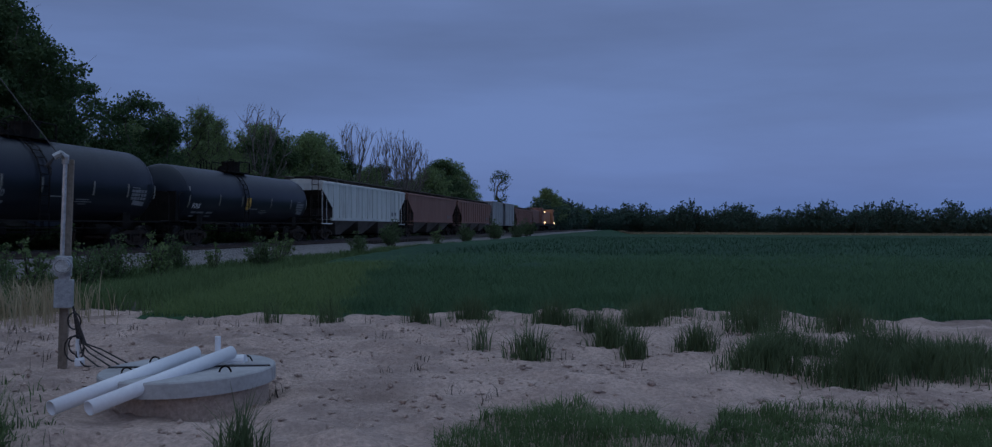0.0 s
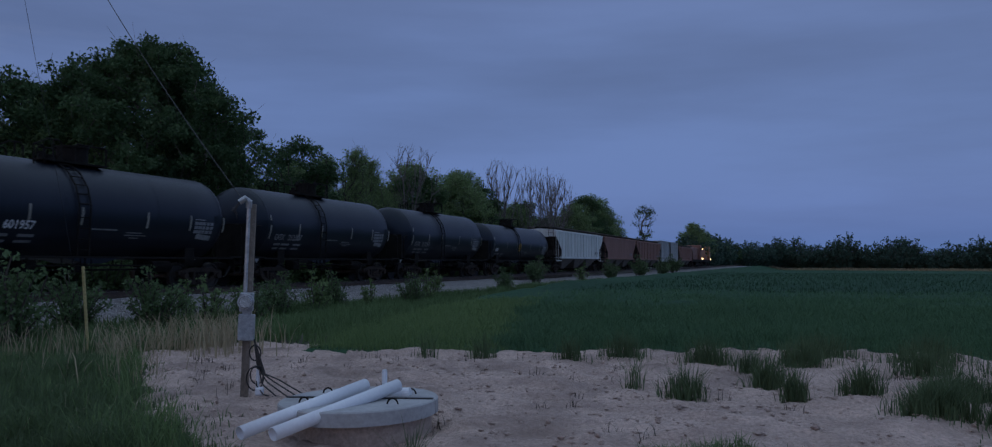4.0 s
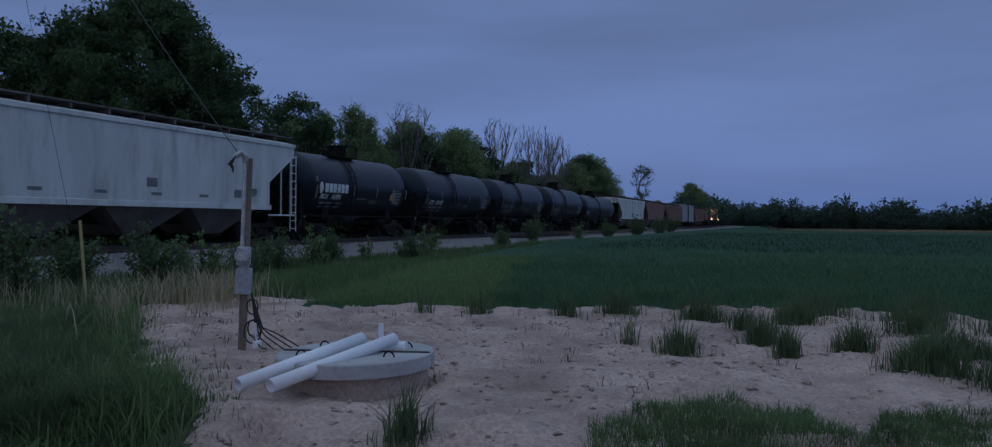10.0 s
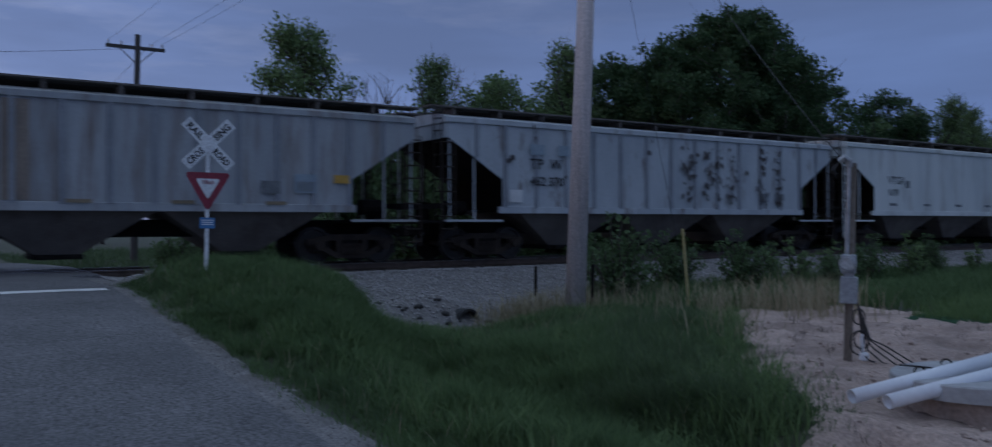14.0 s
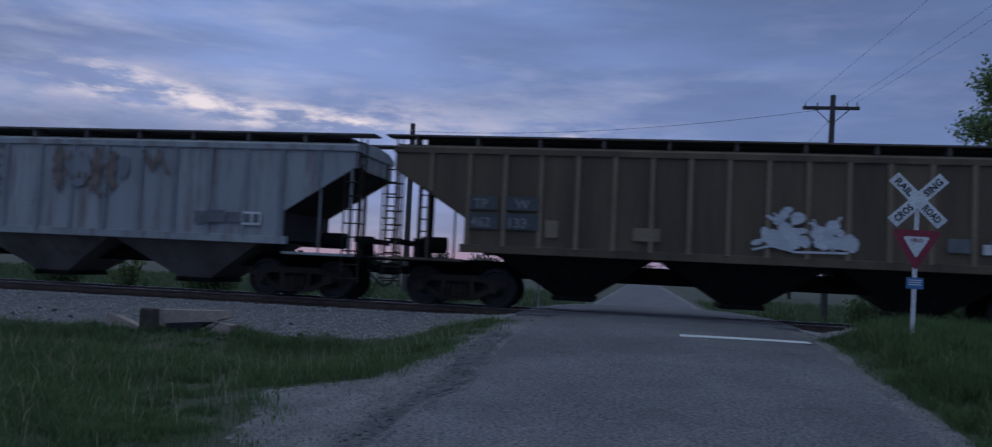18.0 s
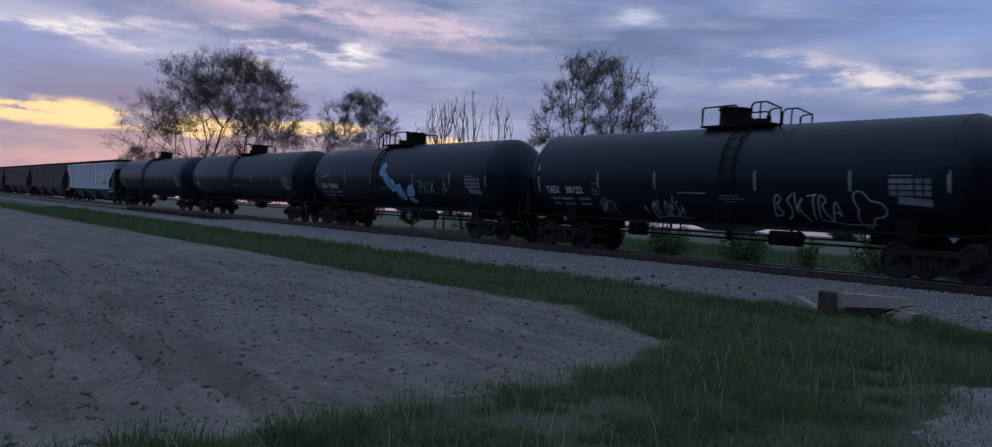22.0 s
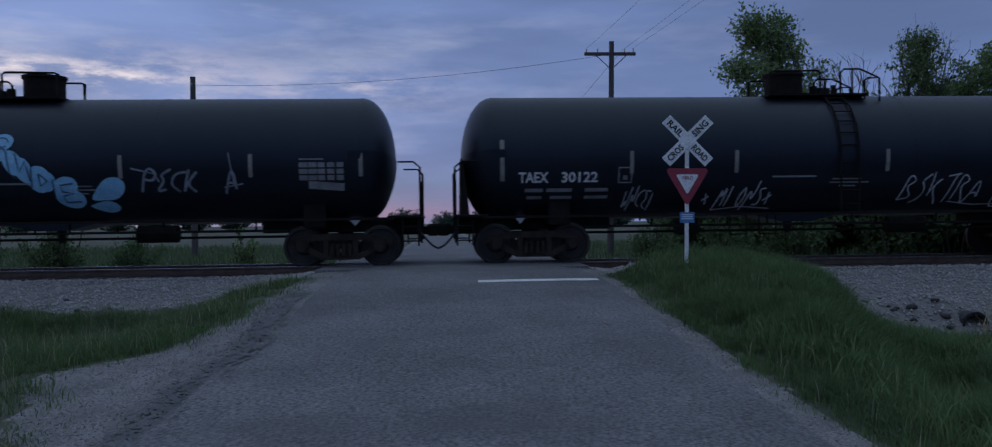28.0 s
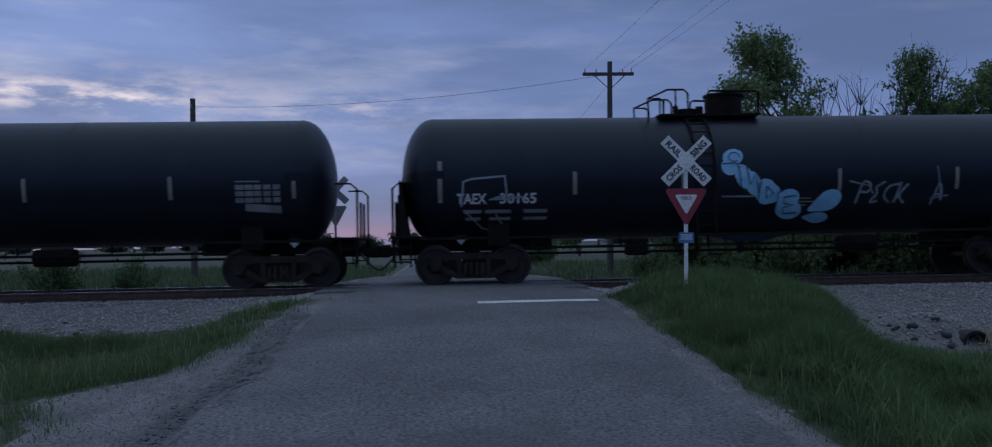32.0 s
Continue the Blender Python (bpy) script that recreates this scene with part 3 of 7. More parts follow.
def ground_zone(x, y):
    """0 sandy lot, 1 ploughed field, 2 grassy soil, 3 gravel, 4 crop."""
    j = 0.5 * fbm(x * 1.3, y * 1.3, 4.0) + 0.25 * fbm(x * 4, y * 4, 6.0)
    z = np.full(x.shape, 2)
    z[(y + 0.5 * j > 4.9) & (x + 0.75 * j > lot_edge(y) + 0.1) & (y < wheat_front(x) + 1.5)] = 0
    z[(y > wheat_front(x)) & (x > wheat_edge(y)) & (y < 420) & (x < 300)] = 4
    field = (y + 0.35 * j < field_near(x)) & (x + 0.5 * j > field_side(y)) & (y < -3.2)
    z[field] = 1
    z[(np.abs(x - TRACK) < 4.5 + 0.7 * j + 3.0 * smooth_step(5.8, 7.4, y) * smooth_step(13.5, 11.5, y)) & (np.abs(y) > ROAD_HALF)] = 3
    edge = np.interp(x, [-18, -15, -12, -10.6, -9.9, -9.3, -8.6, -7.5, -7.0, -6.0, -5.0, -1], [-2.6, -2.8, -3.1, -3.5, -4.6, -4.6, -4.1, -3.9, -3.45, -3.2, -3.2, -3.1])
    z[(y < 0) & (y > edge + 0.22 * j) & (x > -18)] = 3
    z[(y > -ROAD_HALF) & (y < ROAD_HALF + 0.05 + 0.2 * j)] = 3
    return z


def axis_steps(lo, hi, fine, fine_lo, fine_hi):
    a = list(np.arange(fine_lo, fine_hi + fine / 2, fine))
    step, v = fine, fine_lo
    while v > lo:
        step *= 1.16
        v -= step
        a.insert(0, v)
    step, v = fine, fine_hi
    while v < hi:
        step *= 1.16
        v += step
        a.append(v)
    return np.array(a)


def make_ground():
    xs = axis_steps(-1800, 1800, 0.10, -18, 4)
    ys = axis_steps(-1800, 1800, 0.10, -18, 17)
    X, Y = np.meshgrid(xs, ys)
    Z = ground_height(X, Y)
    far = np.hypot(X, Y)
    fall = far_fall(X, Y)
    Z = np.where(far > 60, (Z + fall) * 0.5 - fall, Z)
    V = np.stack([X, Y, Z], -1).reshape(-1, 3)
    ny, nx = X.shape
    i = (np.arange(ny - 1)[:, None] * nx + np.arange(nx - 1)).ravel()
    F = np.stack([i, i + 1, i + nx + 1, i + nx], -1)
    me = arrays_mesh("ground", V, F, [M_DIRT, M_PLOUGH, M_SOIL, M_GRAVEL, M_MEADOW], True)
    cx, cy = X[:-1, :-1].ravel() + np.diff(X, axis=1)[:-1].ravel() / 2, Y[:-1, :-1].ravel() + np.diff(Y, axis=0)[:, :-1].ravel() / 2
    me.polygons.foreach_set("material_index", ground_zone(cx, cy).astype(np.int32))
    tagged(new("ground", me), "level farmland of sandy dirt, ploughed soil and grass", "ground", kind="structure")


def make_road():
    xs = np.concatenate([np.arange(-230, -42, 4.0), np.arange(-42, 14, 0.5), np.arange(14, 140, 5.0)])
    ys = np.linspace(-1, 1, 13)
    V, n = [], len(ys)
    for x in xs:
        right = ROAD_HALF - 0.25 * smooth_step(-22.0, -40.0, x) - 0.12 * smooth_step(-14.0, -9.0, x)
        left = ROAD_HALF - 0.42 * smooth_step(-8.8, -10.4, x) * smooth_step(-24.0, -19.0, x)
        for k in ys:
            half = right if k > 0 else left
            wob = 0.10 * float(fbm(np.array(x * 1.5), np.array(k * 9.0), 2.0)) if abs(k) == 1 else 0
            V.append((x, k * half + wob, float(road_height(x)) + 0.05 - 0.035 * k * k - (0.06 if abs(k) == 1 else 0)))
    i = (np.arange(len(xs) - 1)[:, None] * n + np.arange(n - 1)).ravel()
    me = arrays_mesh("road", V, np.stack([i, i + n, i + n + 1, i + 1], -1), M_ASPHALT, True)
    tagged(new("road", me), "narrow grey chip-seal country road over the track", "road", kind="structure")
    # dark crumbling edge where the gravel apron begins
    r = np.random.default_rng(41)
    n = 4200
    cx = r.uniform(-14.5, -2.5, n)
    cy = -2.55 + 0.16 * fbm(cx * 0.8, cx * 0, 4.0) + r.normal(0, 0.11, n)
    s = r.uniform(0.012, 0.034, n)
    ang = r.uniform(0, 2 * math.pi, (n, 1)) + np.arange(5)[None] * 1.2566
    rad = s[:, None] * r.uniform(0.6, 1.3, (n, 5))
    z = road_height(cx) + 0.052 - 0.035 * np.minimum(1.0, (cy / ROAD_HALF) ** 2)
    z = np.where(cy < -2.4, np.maximum(ground_height(cx, cy) + 0.01, z - 0.02), z)
    ring = np.stack([cx[:, None] + rad * np.cos(ang), cy[:, None] + rad * np.sin(ang), np.repeat(z[:, None], 5, 1)], -1)
    tip = np.stack([cx, cy, z + 0.35 * s], -1)[:, None]
    V = np.concatenate([ring, tip], 1).reshape(-1, 3)
    F = (np.arange(n)[:, None, None] * 6 + np.array([(i, (i + 1) % 5, 5) for i in range(5)])[None]).reshape(-1, 3)
    tagged(new("broken_asphalt", arrays_mesh("broken_asphalt", V, F, M_SEAM)), "dark broken crumbs of asphalt along the road edge", "road edge", kind="stuff")
    # stop bar in the lane before the rails
    bm = B()
    ya, yb = 0.38, 2.50
    for k in range(12):
        a, b = ya + (yb - ya) * k / 12, ya + (yb - ya) * (k + 1) / 12
        q = [(BAR - 0.16 - 0.02 * k, a), (BAR + 0.16 - 0.02 * k + 0.02 * math.sin(k * 2.1), a), (BAR + 0.14 - 0.02 * k, b), (BAR - 0.18 - 0.02 * k, b)]
        bm.faces.new([bm.verts.new((x, y, float(road_height(x)) + 0.057 - 0.035 * (y / ROAD_HALF) ** 2)) for x, y in q])
    tagged(part("stop_line", bm, M_PAINT), "worn white painted stop line across the lane", "road marking", kind="structure")


def make_track():
    track = tagged(empty("railway_track", pose(TRACK, 0, 0)), "single railway track on pale ballast", "railway track", kind="structure")
    lo, hi = -420, 420
    for side in (-0.75, 0.75):
        bm = B()
        prism_y = [(-0.07, RAIL - 0.18), (0.07, RAIL - 0.18), (0.07, RAIL - 0.165), (0.012, RAIL - 0.14), (0.012, RAIL - 0.05), (0.036, RAIL - 0.04), (0.036, RAIL - 0.004), (-0.036, RAIL - 0.004), (-0.036, RAIL - 0.04), (-0.012, RAIL - 0.05), (-0.012, RAIL - 0.14), (-0.07, RAIL - 0.165)]
        a = [bm.verts.new((side + x, lo, z)) for x, z in prism_y]
        b = [bm.verts.new((side + x, hi, z)) for x, z in prism_y]
        for i in range(len(a)):
            j = (i + 1) % len(a)
            bm.faces.new((a[i], a[j], b[j], b[i]))
        rail = part("rail", bm, M_STEEL, track)
        bm = B()
        box(bm, side - 0.03, side + 0.03, lo, hi, RAIL - 0.005, RAIL)
        part("rail_head", bm, M_SHINE, rail, "polished running surface")
    bm = B()
    box(bm, -1.3, 1.3, -0.115, 0.115, RAIL - 0.38, RAIL - 0.18, 0.012)
    tie = mesh_of(bm, M_TIE, "tie")
    for k in range(-150, 150):
        y = k * 0.53
        if abs(y) < 3.2:
            continue
        ob = part("tie", tie, None, track)
        ob.matrix_basis = pose(random.uniform(-0.04, 0.04), y + random.uniform(-0.03, 0.03), random.uniform(-0.015, 0.01), 0, 0, random.uniform(-1, 1))
    # timber and asphalt panel of the crossing
    bm = B()
    for x0, x1 in ((-2.3, -0.86), (-0.64, 0.64), (0.86, 2.3)):
        box(bm, x0, x1, -3.0, 3.0, RAIL - 0.16, RAIL - 0.012, 0.01)
    part("crossing_panel", bm, M_ASPHALT, track, "asphalt laid between the rails of the crossing")


make_ground()
make_road()
make_track()


# ---------------------------------------------------------------- the train
CARS = []      # (thing, place along the track at the start)
WHEELSETS = [] # wheelsets that roll


def text_mesh(body, size, bold=0.0):
    """Letters as flat geometry: corners (y, z) and faces, from y = 0 on."""
    cu = bpy.data.curves.new("letters", "FONT")
    cu.body, cu.size, cu.offset, cu.resolution_u = body, size, bold, 2
    ob = new("letters", cu)
    bpy.context.view_layer.update()
    me = bpy.data.meshes.new_from_object(ob.evaluated_get(bpy.context.evaluated_depsgraph_get()))
    v = [(p.co.x, p.co.y) for p in me.vertices]
    f = [tuple(p.vertices) for p in me.polygons]
    bpy.data.objects.remove(ob)
    bpy.data.curves.remove(cu)
    bpy.data.meshes.remove(me)
    return v, f


def lay(name, pieces, material, parent, at_x, label=""):
    """Flat marks in (y, z), laid on a surface whose x is at_x(y, z); each piece a part, very many of them one part of stuff."""
    groups = [[p] for p in pieces] if len(pieces) <= 14 else [pieces]
    for some in groups:
        bm = B()
        for k, (v, f) in enumerate(some):
            vs = [bm.verts.new((at_x(y, z) + 0.00015 * k, y, z)) for y, z in v]
            for q in f:
                try:
                    bm.faces.new([vs[i] for i in q])
                except ValueError:
                    pass
        ob = part(name, bm, material, parent, label)
        if len(some) > 1:
            ob["kind"] = "stuff"
    return ob


def words(body, y, z, size, bold=0.004, wide=0.0):
    v, f = text_mesh(body, size, bold)
    if wide:
        k = wide / max(p[0] for p in v)
        v = [(a * k, b) for a, b in v]
    return [(a + y, b + z) for a, b in v], f


def bar(y0, y1, z0, z1):
    n = max(1, int(abs(z1 - z0) / 0.15))
    v, f = [], []
    for k in range(n + 1):
        z = z0 + (z1 - z0) * k / n
        v += [(y0, z), (y1, z)]
        if k:
            f.append((2 * k - 2, 2 * k - 1, 2 * k + 1, 2 * k))
    return v, f


def blob(y, z, ry, rz, turn=0.0, power=1.0, n=18, point=0.0):
    """A rounded patch, with one pointed end if point is given."""
    v = [(y, z)]
    for k in range(n):
        a = 2 * math.pi * k / n
        r = 1 + point * max(0, math.cos(a)) ** 6
        u, w = ry * r * math.cos(a), rz * math.sin(a) * (1 - 0.35 * point * max(0, math.cos(a)))
        c, s = math.cos(turn), math.sin(turn)
        v.append((y + u * c - w * s, z + u * s + w * c))
    return v, [(0, 1 + k, 1 + (k + 1) % n) for k in range(n)]


def stroke(pts, w):
    """A painted line through points (y, z)."""
    v, f = [], []
    dense = [pts[0]]
    for a, b in zip(pts, pts[1:]):
        m = max(1, int(math.hypot(b[0] - a[0], b[1] - a[1]) / 0.16))
        dense += [(a[0] + (b[0] - a[0]) * k / m, a[1] + (b[1] - a[1]) * k / m) for k in range(1, m + 1)]
    pts = dense
    for i, (y, z) in enumerate(pts):
        a = pts[max(0, i - 1)]
        b = pts[min(len(pts) - 1, i + 1)]
        dy, dz = b[0] - a[0], b[1] - a[1]
        ln = math.hypot(dy, dz) or 1
        v += [(y - dz / ln * w / 2, z + dy / ln * w / 2), (y + dz / ln * w / 2, z - dy / ln * w / 2)]
        if i:
            f.append((2 * i - 2, 2 * i - 1, 2 * i + 1, 2 * i))
    return v, f


def scrawl(text, y, z, size, w, lean=0.2, pitch=0.62):
    """A tag: rough letters drawn in strokes."""
    glyph = {"B": [(0, 0), (0.1, 1), (0.5, 0.85), (0.1, 0.5), (0.55, 0.25), (0, 0)], "S": [(0.5, 0.95), (0.1, 0.8), (0.4, 0.45), (0.35, 0.1), (0, 0.05)],
             "K": [(0, 1), (0.05, 0), (0.05, 0.4), (0.5, 1), (0.05, 0.45), (0.6, 0)], "T": [(0, 1), (0.7, 0.95), (0.35, 0.97), (0.3, 0)], "R": [(0, 0), (0.05, 1), (0.5, 0.8), (0.1, 0.5), (0.6, 0)],
             "A": [(0, 0), (0.3, 1), (0.55, 0), (0.4, 0.35), (0.1, 0.35)], "M": [(0, 0), (0.1, 0.9), (0.25, 0.3), (0.4, 0.9), (0.5, 0)], "I": [(0.1, 0.8), (0.12, 0)],
             "O": [(0.3, 0.9), (0.05, 0.5), (0.25, 0.05), (0.5, 0.45), (0.3, 0.9)], "N": [(0, 0), (0.1, 0.9), (0.4, 0.1), (0.5, 1)], "E": [(0.5, 0.9), (0.05, 0.8), (0.35, 0.5), (0.05, 0.15), (0.5, 0.1)],
             "P": [(0.1, 0), (0, 1), (0.5, 0.9), (0.45, 0.55), (0.05, 0.5)], "C": [(0.55, 0.9), (0.1, 0.7), (0.05, 0.25), (0.5, 0.1)], "*": [(0, 0.3), (0.5, 0.7), (0.25, 0.5), (0.2, 0.9), (0.3, 0.2)], "W": [(0, 0.9), (0.1, 0), (0.25, 0.6), (0.4, 0), (0.55, 1)]}
    out = []
    for ch in text:
        if ch != " ":
            pts = [(y + size * (gx * pitch / 0.62 + lean * gz), z + size * (gz + 0.08 * math.sin(9 * y + 5 * gx))) for gx, gz in glyph[ch]]
            for _ in range(2):
                fine = [pts[0]]
                for a, b in zip(pts, pts[1:]):
                    fine += [(0.75 * a[0] + 0.25 * b[0], 0.75 * a[1] + 0.25 * b[1]), (0.25 * a[0] + 0.75 * b[0], 0.25 * a[1] + 0.75 * b[1])]
                pts = fine + [pts[-1]]
            out.append(stroke(pts, w))
        y += size * pitch
    return out


def wheelset_mesh():
    bm = B()
    for s in (-1, 1):
        x = s * 0.745
        prof = [(x - s * 0.075, 0.10), (x - s * 0.075, 0.488), (x - s * 0.045, 0.490), (x - s * 0.040, 0.462), (x + s * 0.068, 0.452), (x + s * 0.068, 0.395), (x + s * 0.02, 0.380), (x + s * 0.015, 0.20), (x + s * 0.075, 0.16), (x + s * 0.075, 0.06)]
        n = 28
        rings = [[bm.verts.new((px, r * math.cos(2 * math.pi * i / n), r * math.sin(2 * math.pi * i / n))) for i in range(n)] for px, r in prof]
        for a, b in zip(rings, rings[1:]):
            for i in range(n):
                bm.faces.new((a[i], b[i], b[(i + 1) % n], a[(i + 1) % n]))
    tube(bm, (-1.02, 0, 0), (1.02, 0, 0), 0.075, n=12)
    bmesh.ops.recalc_face_normals(bm, faces=bm.faces)
    return mesh_of(bm, M_WHEEL, "wheelset")


def side_frame_mesh():
    """Cast side frame with its spring nest and bearing caps, lying along y."""
    bm = B()
    pieces = [[(-1.18, 0.48), (-0.55, 0.60), (0.55, 0.60), (1.18, 0.48), (1.18, 0.62), (0.55, 0.75), (-0.55, 0.75), (-1.18, 0.62)], [(-0.42, 0.15), (0.42, 0.15), (0.42, 0.26), (-0.42, 0.26)]]
    for e in (1, -1):
        pieces += [[(e * y, z) for y, z in ((0.42, 0.15), (0.98, 0.44), (0.90, 0.55), (0.38, 0.28))], [(e * y, z) for y, z in ((0.28, 0.24), (0.40, 0.24), (0.40, 0.64), (0.28, 0.64))]]
    for out in pieces:
        prism(bm, out, -0.07, 0.07)
    for y in (-0.2, -0.07, 0.07, 0.2):
        tube(bm, (0.085, y, 0.24), (0.085, y, 0.52), 0.055, n=8)
    for y in (-0.89, 0.89):
        tube(bm, (0.05, y, 0.46), (0.19, y, 0.46), 0.115, n=12)
        box(bm, -0.1, 0.1, y - 0.16, y + 0.16, 0.40, 0.62, 0.02)
    return mesh_of(bm, M_TRUCK, "side_frame")


WHEELSET, SIDE_FRAME = wheelset_mesh(), side_frame_mesh()


def add_truck(car, y, rolls):
    truck = empty("truck", pose(0, y, 0), car)
    for s in (1, -1):
        part("side_frame", SIDE_FRAME, None, truck).matrix_basis = pose(s * 1.0, 0, 0, 0, 0, 0 if s > 0 else 180)
    bm = B()
    box(bm, -1.05, 1.05, -0.22, 0.22, 0.40, 0.68, 0.03)
    tube(bm, (0, 0, 0.66), (0, 0, 0.80), 0.2, n=14)
    part("bolster", bm, M_UNDER, truck)
    for dy in (-0.89, 0.89):
        w = part("wheelset", WHEELSET, None, truck)
        w.matrix_basis = pose(0, dy, 0.46)
        if rolls:
            WHEELSETS.append(w)


def add_couplers(car, half):
    for s in (1, -1):
        bm = B()
        box(bm, -0.11, 0.11, min(s * (half - 1.0), s * (half - 0.22)), max(s * (half - 1.0), s * (half - 0.22)), 0.70, 0.90, 0.02)
        box(bm, -0.16, 0.12, min(s * (half - 0.28), s * (half + 0.02)), max(s * (half - 0.28), s * (half + 0.02)), 0.66, 0.96, 0.05)
        part("coupler", bm, M_UNDER, car)
        bm = B()
        pts = [(0.30, s * (half - 0.45), 0.78), (0.32, s * (half - 0.3), 0.60), (0.33, s * (half - 0.15), 0.44), (0.34, s * (half), 0.36)]
        chain(bm, pts, 0.028)
        part("air_hose", bm, M_CABLE, car)


def ladder(bm, x, y, z0, z1, wide=0.4, along="y", step=0.33, r=0.017):
    d = Vector((0, wide / 2, 0)) if along == "y" else Vector((wide / 2, 0, 0))
    c = Vector((x, y, 0))
    for s in (1, -1):
        tube(bm, c + s * d + Vector((0, 0, z0)), c + s * d + Vector((0, 0, z1)), r * 1.3, n=6)
    z = z0 + 0.12
    while z < z1 - 0.05:
        tube(bm, c - d + Vector((0, 0, z)), c + d + Vector((0, 0, z)), r, n=6)
        z += step


def tank_car(label, y0, y1, radius=1.50, mark="", rolls=False, extras=None, paint=None, dome_at=-0.35, faint=False, flip=-1):
    """A black tank car between two coupler points along the track."""
    length = y1 - y0
    half = length / 2
    car = tagged(empty("tank_car", pose(TRACK, (y0 + y1) / 2, RAIL)), label, "tank car", "freight cars of the train")
    CARS.append((car, (y0 + y1) / 2))
    hl, zc, R = half - 1.02, 1.02 + radius, radius
    paint = paint or M_BLACK
    prof = [(-hl + 0.75 * (1 - math.cos(a)), max(0.03, R * math.sin(a))) for a in [math.pi / 2 * k / 9 for k in range(10)]]
    body = [(y - 0.45, r) for y, r in prof] + [(y * (hl - 0.75) / 4, R) for y in range(-3, 4)] + [(-y, r) for y, r in prof[::-1]]
    bm = lathe(B(), body, 56)
    bmesh.ops.translate(bm, verts=bm.verts, vec=(0, 0, zc))
    tank = part("tank", bm, paint, car, smooth=True)
    # weld bands round the shell
    for yy in (-hl + 0.30, -hl * 0.33, hl * 0.33, hl - 0.75):
        bm = B()
        n = 56
        ring = [(math.cos(2 * math.pi * i / n), math.sin(2 * math.pi * i / n)) for i in range(n)]
        a = [bm.verts.new(((R + 0.006) * c, yy - 0.03, zc + (R + 0.006) * s)) for c, s in ring]
        b = [bm.verts.new(((R + 0.006) * c, yy + 0.03, zc + (R + 0.006) * s)) for c, s in ring]
        for i in range(n):
            bm.faces.new((a[i], b[i], b[(i + 1) % n], a[(i + 1) % n]))
        part("weld_band", bm, paint, tank)
    # stub sills, saddles, head shields and end platforms
    for s in (1, -1):
        bm = B()
        ya, yb = sorted((s * (half - 0.5), s * (half - 4.2)))
        box(bm, -0.25, 0.25, ya, yb, 0.78, 1.12, 0.02)
        ya, yb = sorted((s * (half - 2.6), s * (half - 3.1)))
        prism(bm, [(ya, 0.9), (yb, 0.9), (yb, 1.45), (ya, 1.45)], -1.05, 1.05)
        part("saddle", bm, M_UNDER, car)
        bm = B()
        ya, yb = sorted((s * (half - 0.35), s * (half - 1.15)))
        box(bm, -1.5, 1.5, ya, yb, 1.10, 1.16, 0.01)
        part("end_platform", bm, M_UNDER, car)
        bm = B()
        n = 22
        shell = [(-hl + 0.55 + 0.45, R + 0.022)] + [(y, r + 0.022) for y, r in prof[::-1]]
        rows = []
        for q, (yy, rr) in enumerate(shell):
            yy = yy - (0.02 if q else 0) - (0.45 if s < 0 else 0)
            rows.append([bm.verts.new((rr * math.cos(math.pi + math.pi * k / n), -s * yy, zc + 0.12 * (rr / R) + rr * math.sin(math.pi + math.pi * k / n))) for k in range(n + 1)])
        for u, v in zip(rows, rows[1:]):
            for k in range(n):
                bm.faces.new((u[k], u[k + 1], v[k + 1], v[k]))
        bmesh.ops.recalc_face_normals(bm, faces=bm.faces)
        part("head_shield", bm, paint, car, smooth=True)
        if s < 0:
            bm = B()
            prism(bm, [(-half + 0.52, 1.14), (-half + 0.74, 1.14), (-half + 0.60, 2.42), (-half + 0.54, 2.46)], -0.5, 1.2)
            part("end_plate", bm, M_UNDER, car)
        for x in (1.42, -1.42):
            bm = B()
            chain(bm, [(x, s * (half - 0.4), 0.55), (x, s * (half - 0.4), 2.25), (x, s * (half - 0.55), 2.38), (x, s * (half - 0.9), 2.38)], 0.02)
            ladder(bm, x, s * (half - 0.62), 0.45, 1.12, 0.36)
            part("grab_iron", bm, M_UNDER, car)
        for x in (-0.5, 0.35):
            part("end_post", tube(B(), (x, s * (half - 0.42), 1.1), (x, s * (half - 0.42), 2.0), 0.03, n=6), M_UNDER, car)
    # running board along both sides with the brake pipe hung below it
    for x in (1.42, -1.42):
        bm = B()
        box(bm, x - 0.10, x + 0.10, -half + 1.0, half - 1.0, 1.06, 1.12)
        part("running_board", bm, M_UNDER, car)
        bm = B()
        tube(bm, (x, -half + 3.4, 0.84), (x, half - 3.4, 0.84), 0.022, n=6)
        y = -half + 3.6
        while y < half - 3.4:
            tube(bm, (x, y, 0.83), (x, y, 1.08), 0.026, n=6)
            y += 2.05
        part("side_handrail", bm, M_UNDER, car)
    # bottom outlet and brake gear
    bm = B()
    prism(bm, [(-1.3, 1.12), (-0.35, 0.90), (0.35, 0.90), (1.3, 1.12)], -0.6, 0.6)
    tube(bm, (0, 0, 0.92), (0, 0, 0.62), 0.13, 0.07, n=12)
    part("bottom_outlet", bm, paint, car)
    bm = B()
    box(bm, 0.7, 1.15, -3.1, -2.6, 0.62, 1.02, 0.04)
    tube(bm, (0.9, 2.1, 0.80), (0.9, 3.0, 0.80), 0.2, n=12)
    tube(bm, (0.4, -half + 3, 0.70), (0.4, half - 3, 0.70), 0.03, n=6)
    for y in (-1.9, -1.2):
        chain(bm, [(1.3, y, 1.08), (1.3, y, 0.62), (1.3, y + 0.4, 0.62), (1.3, y + 0.4, 1.08)], 0.018)
    part("brake_gear", bm, M_UNDER, car)
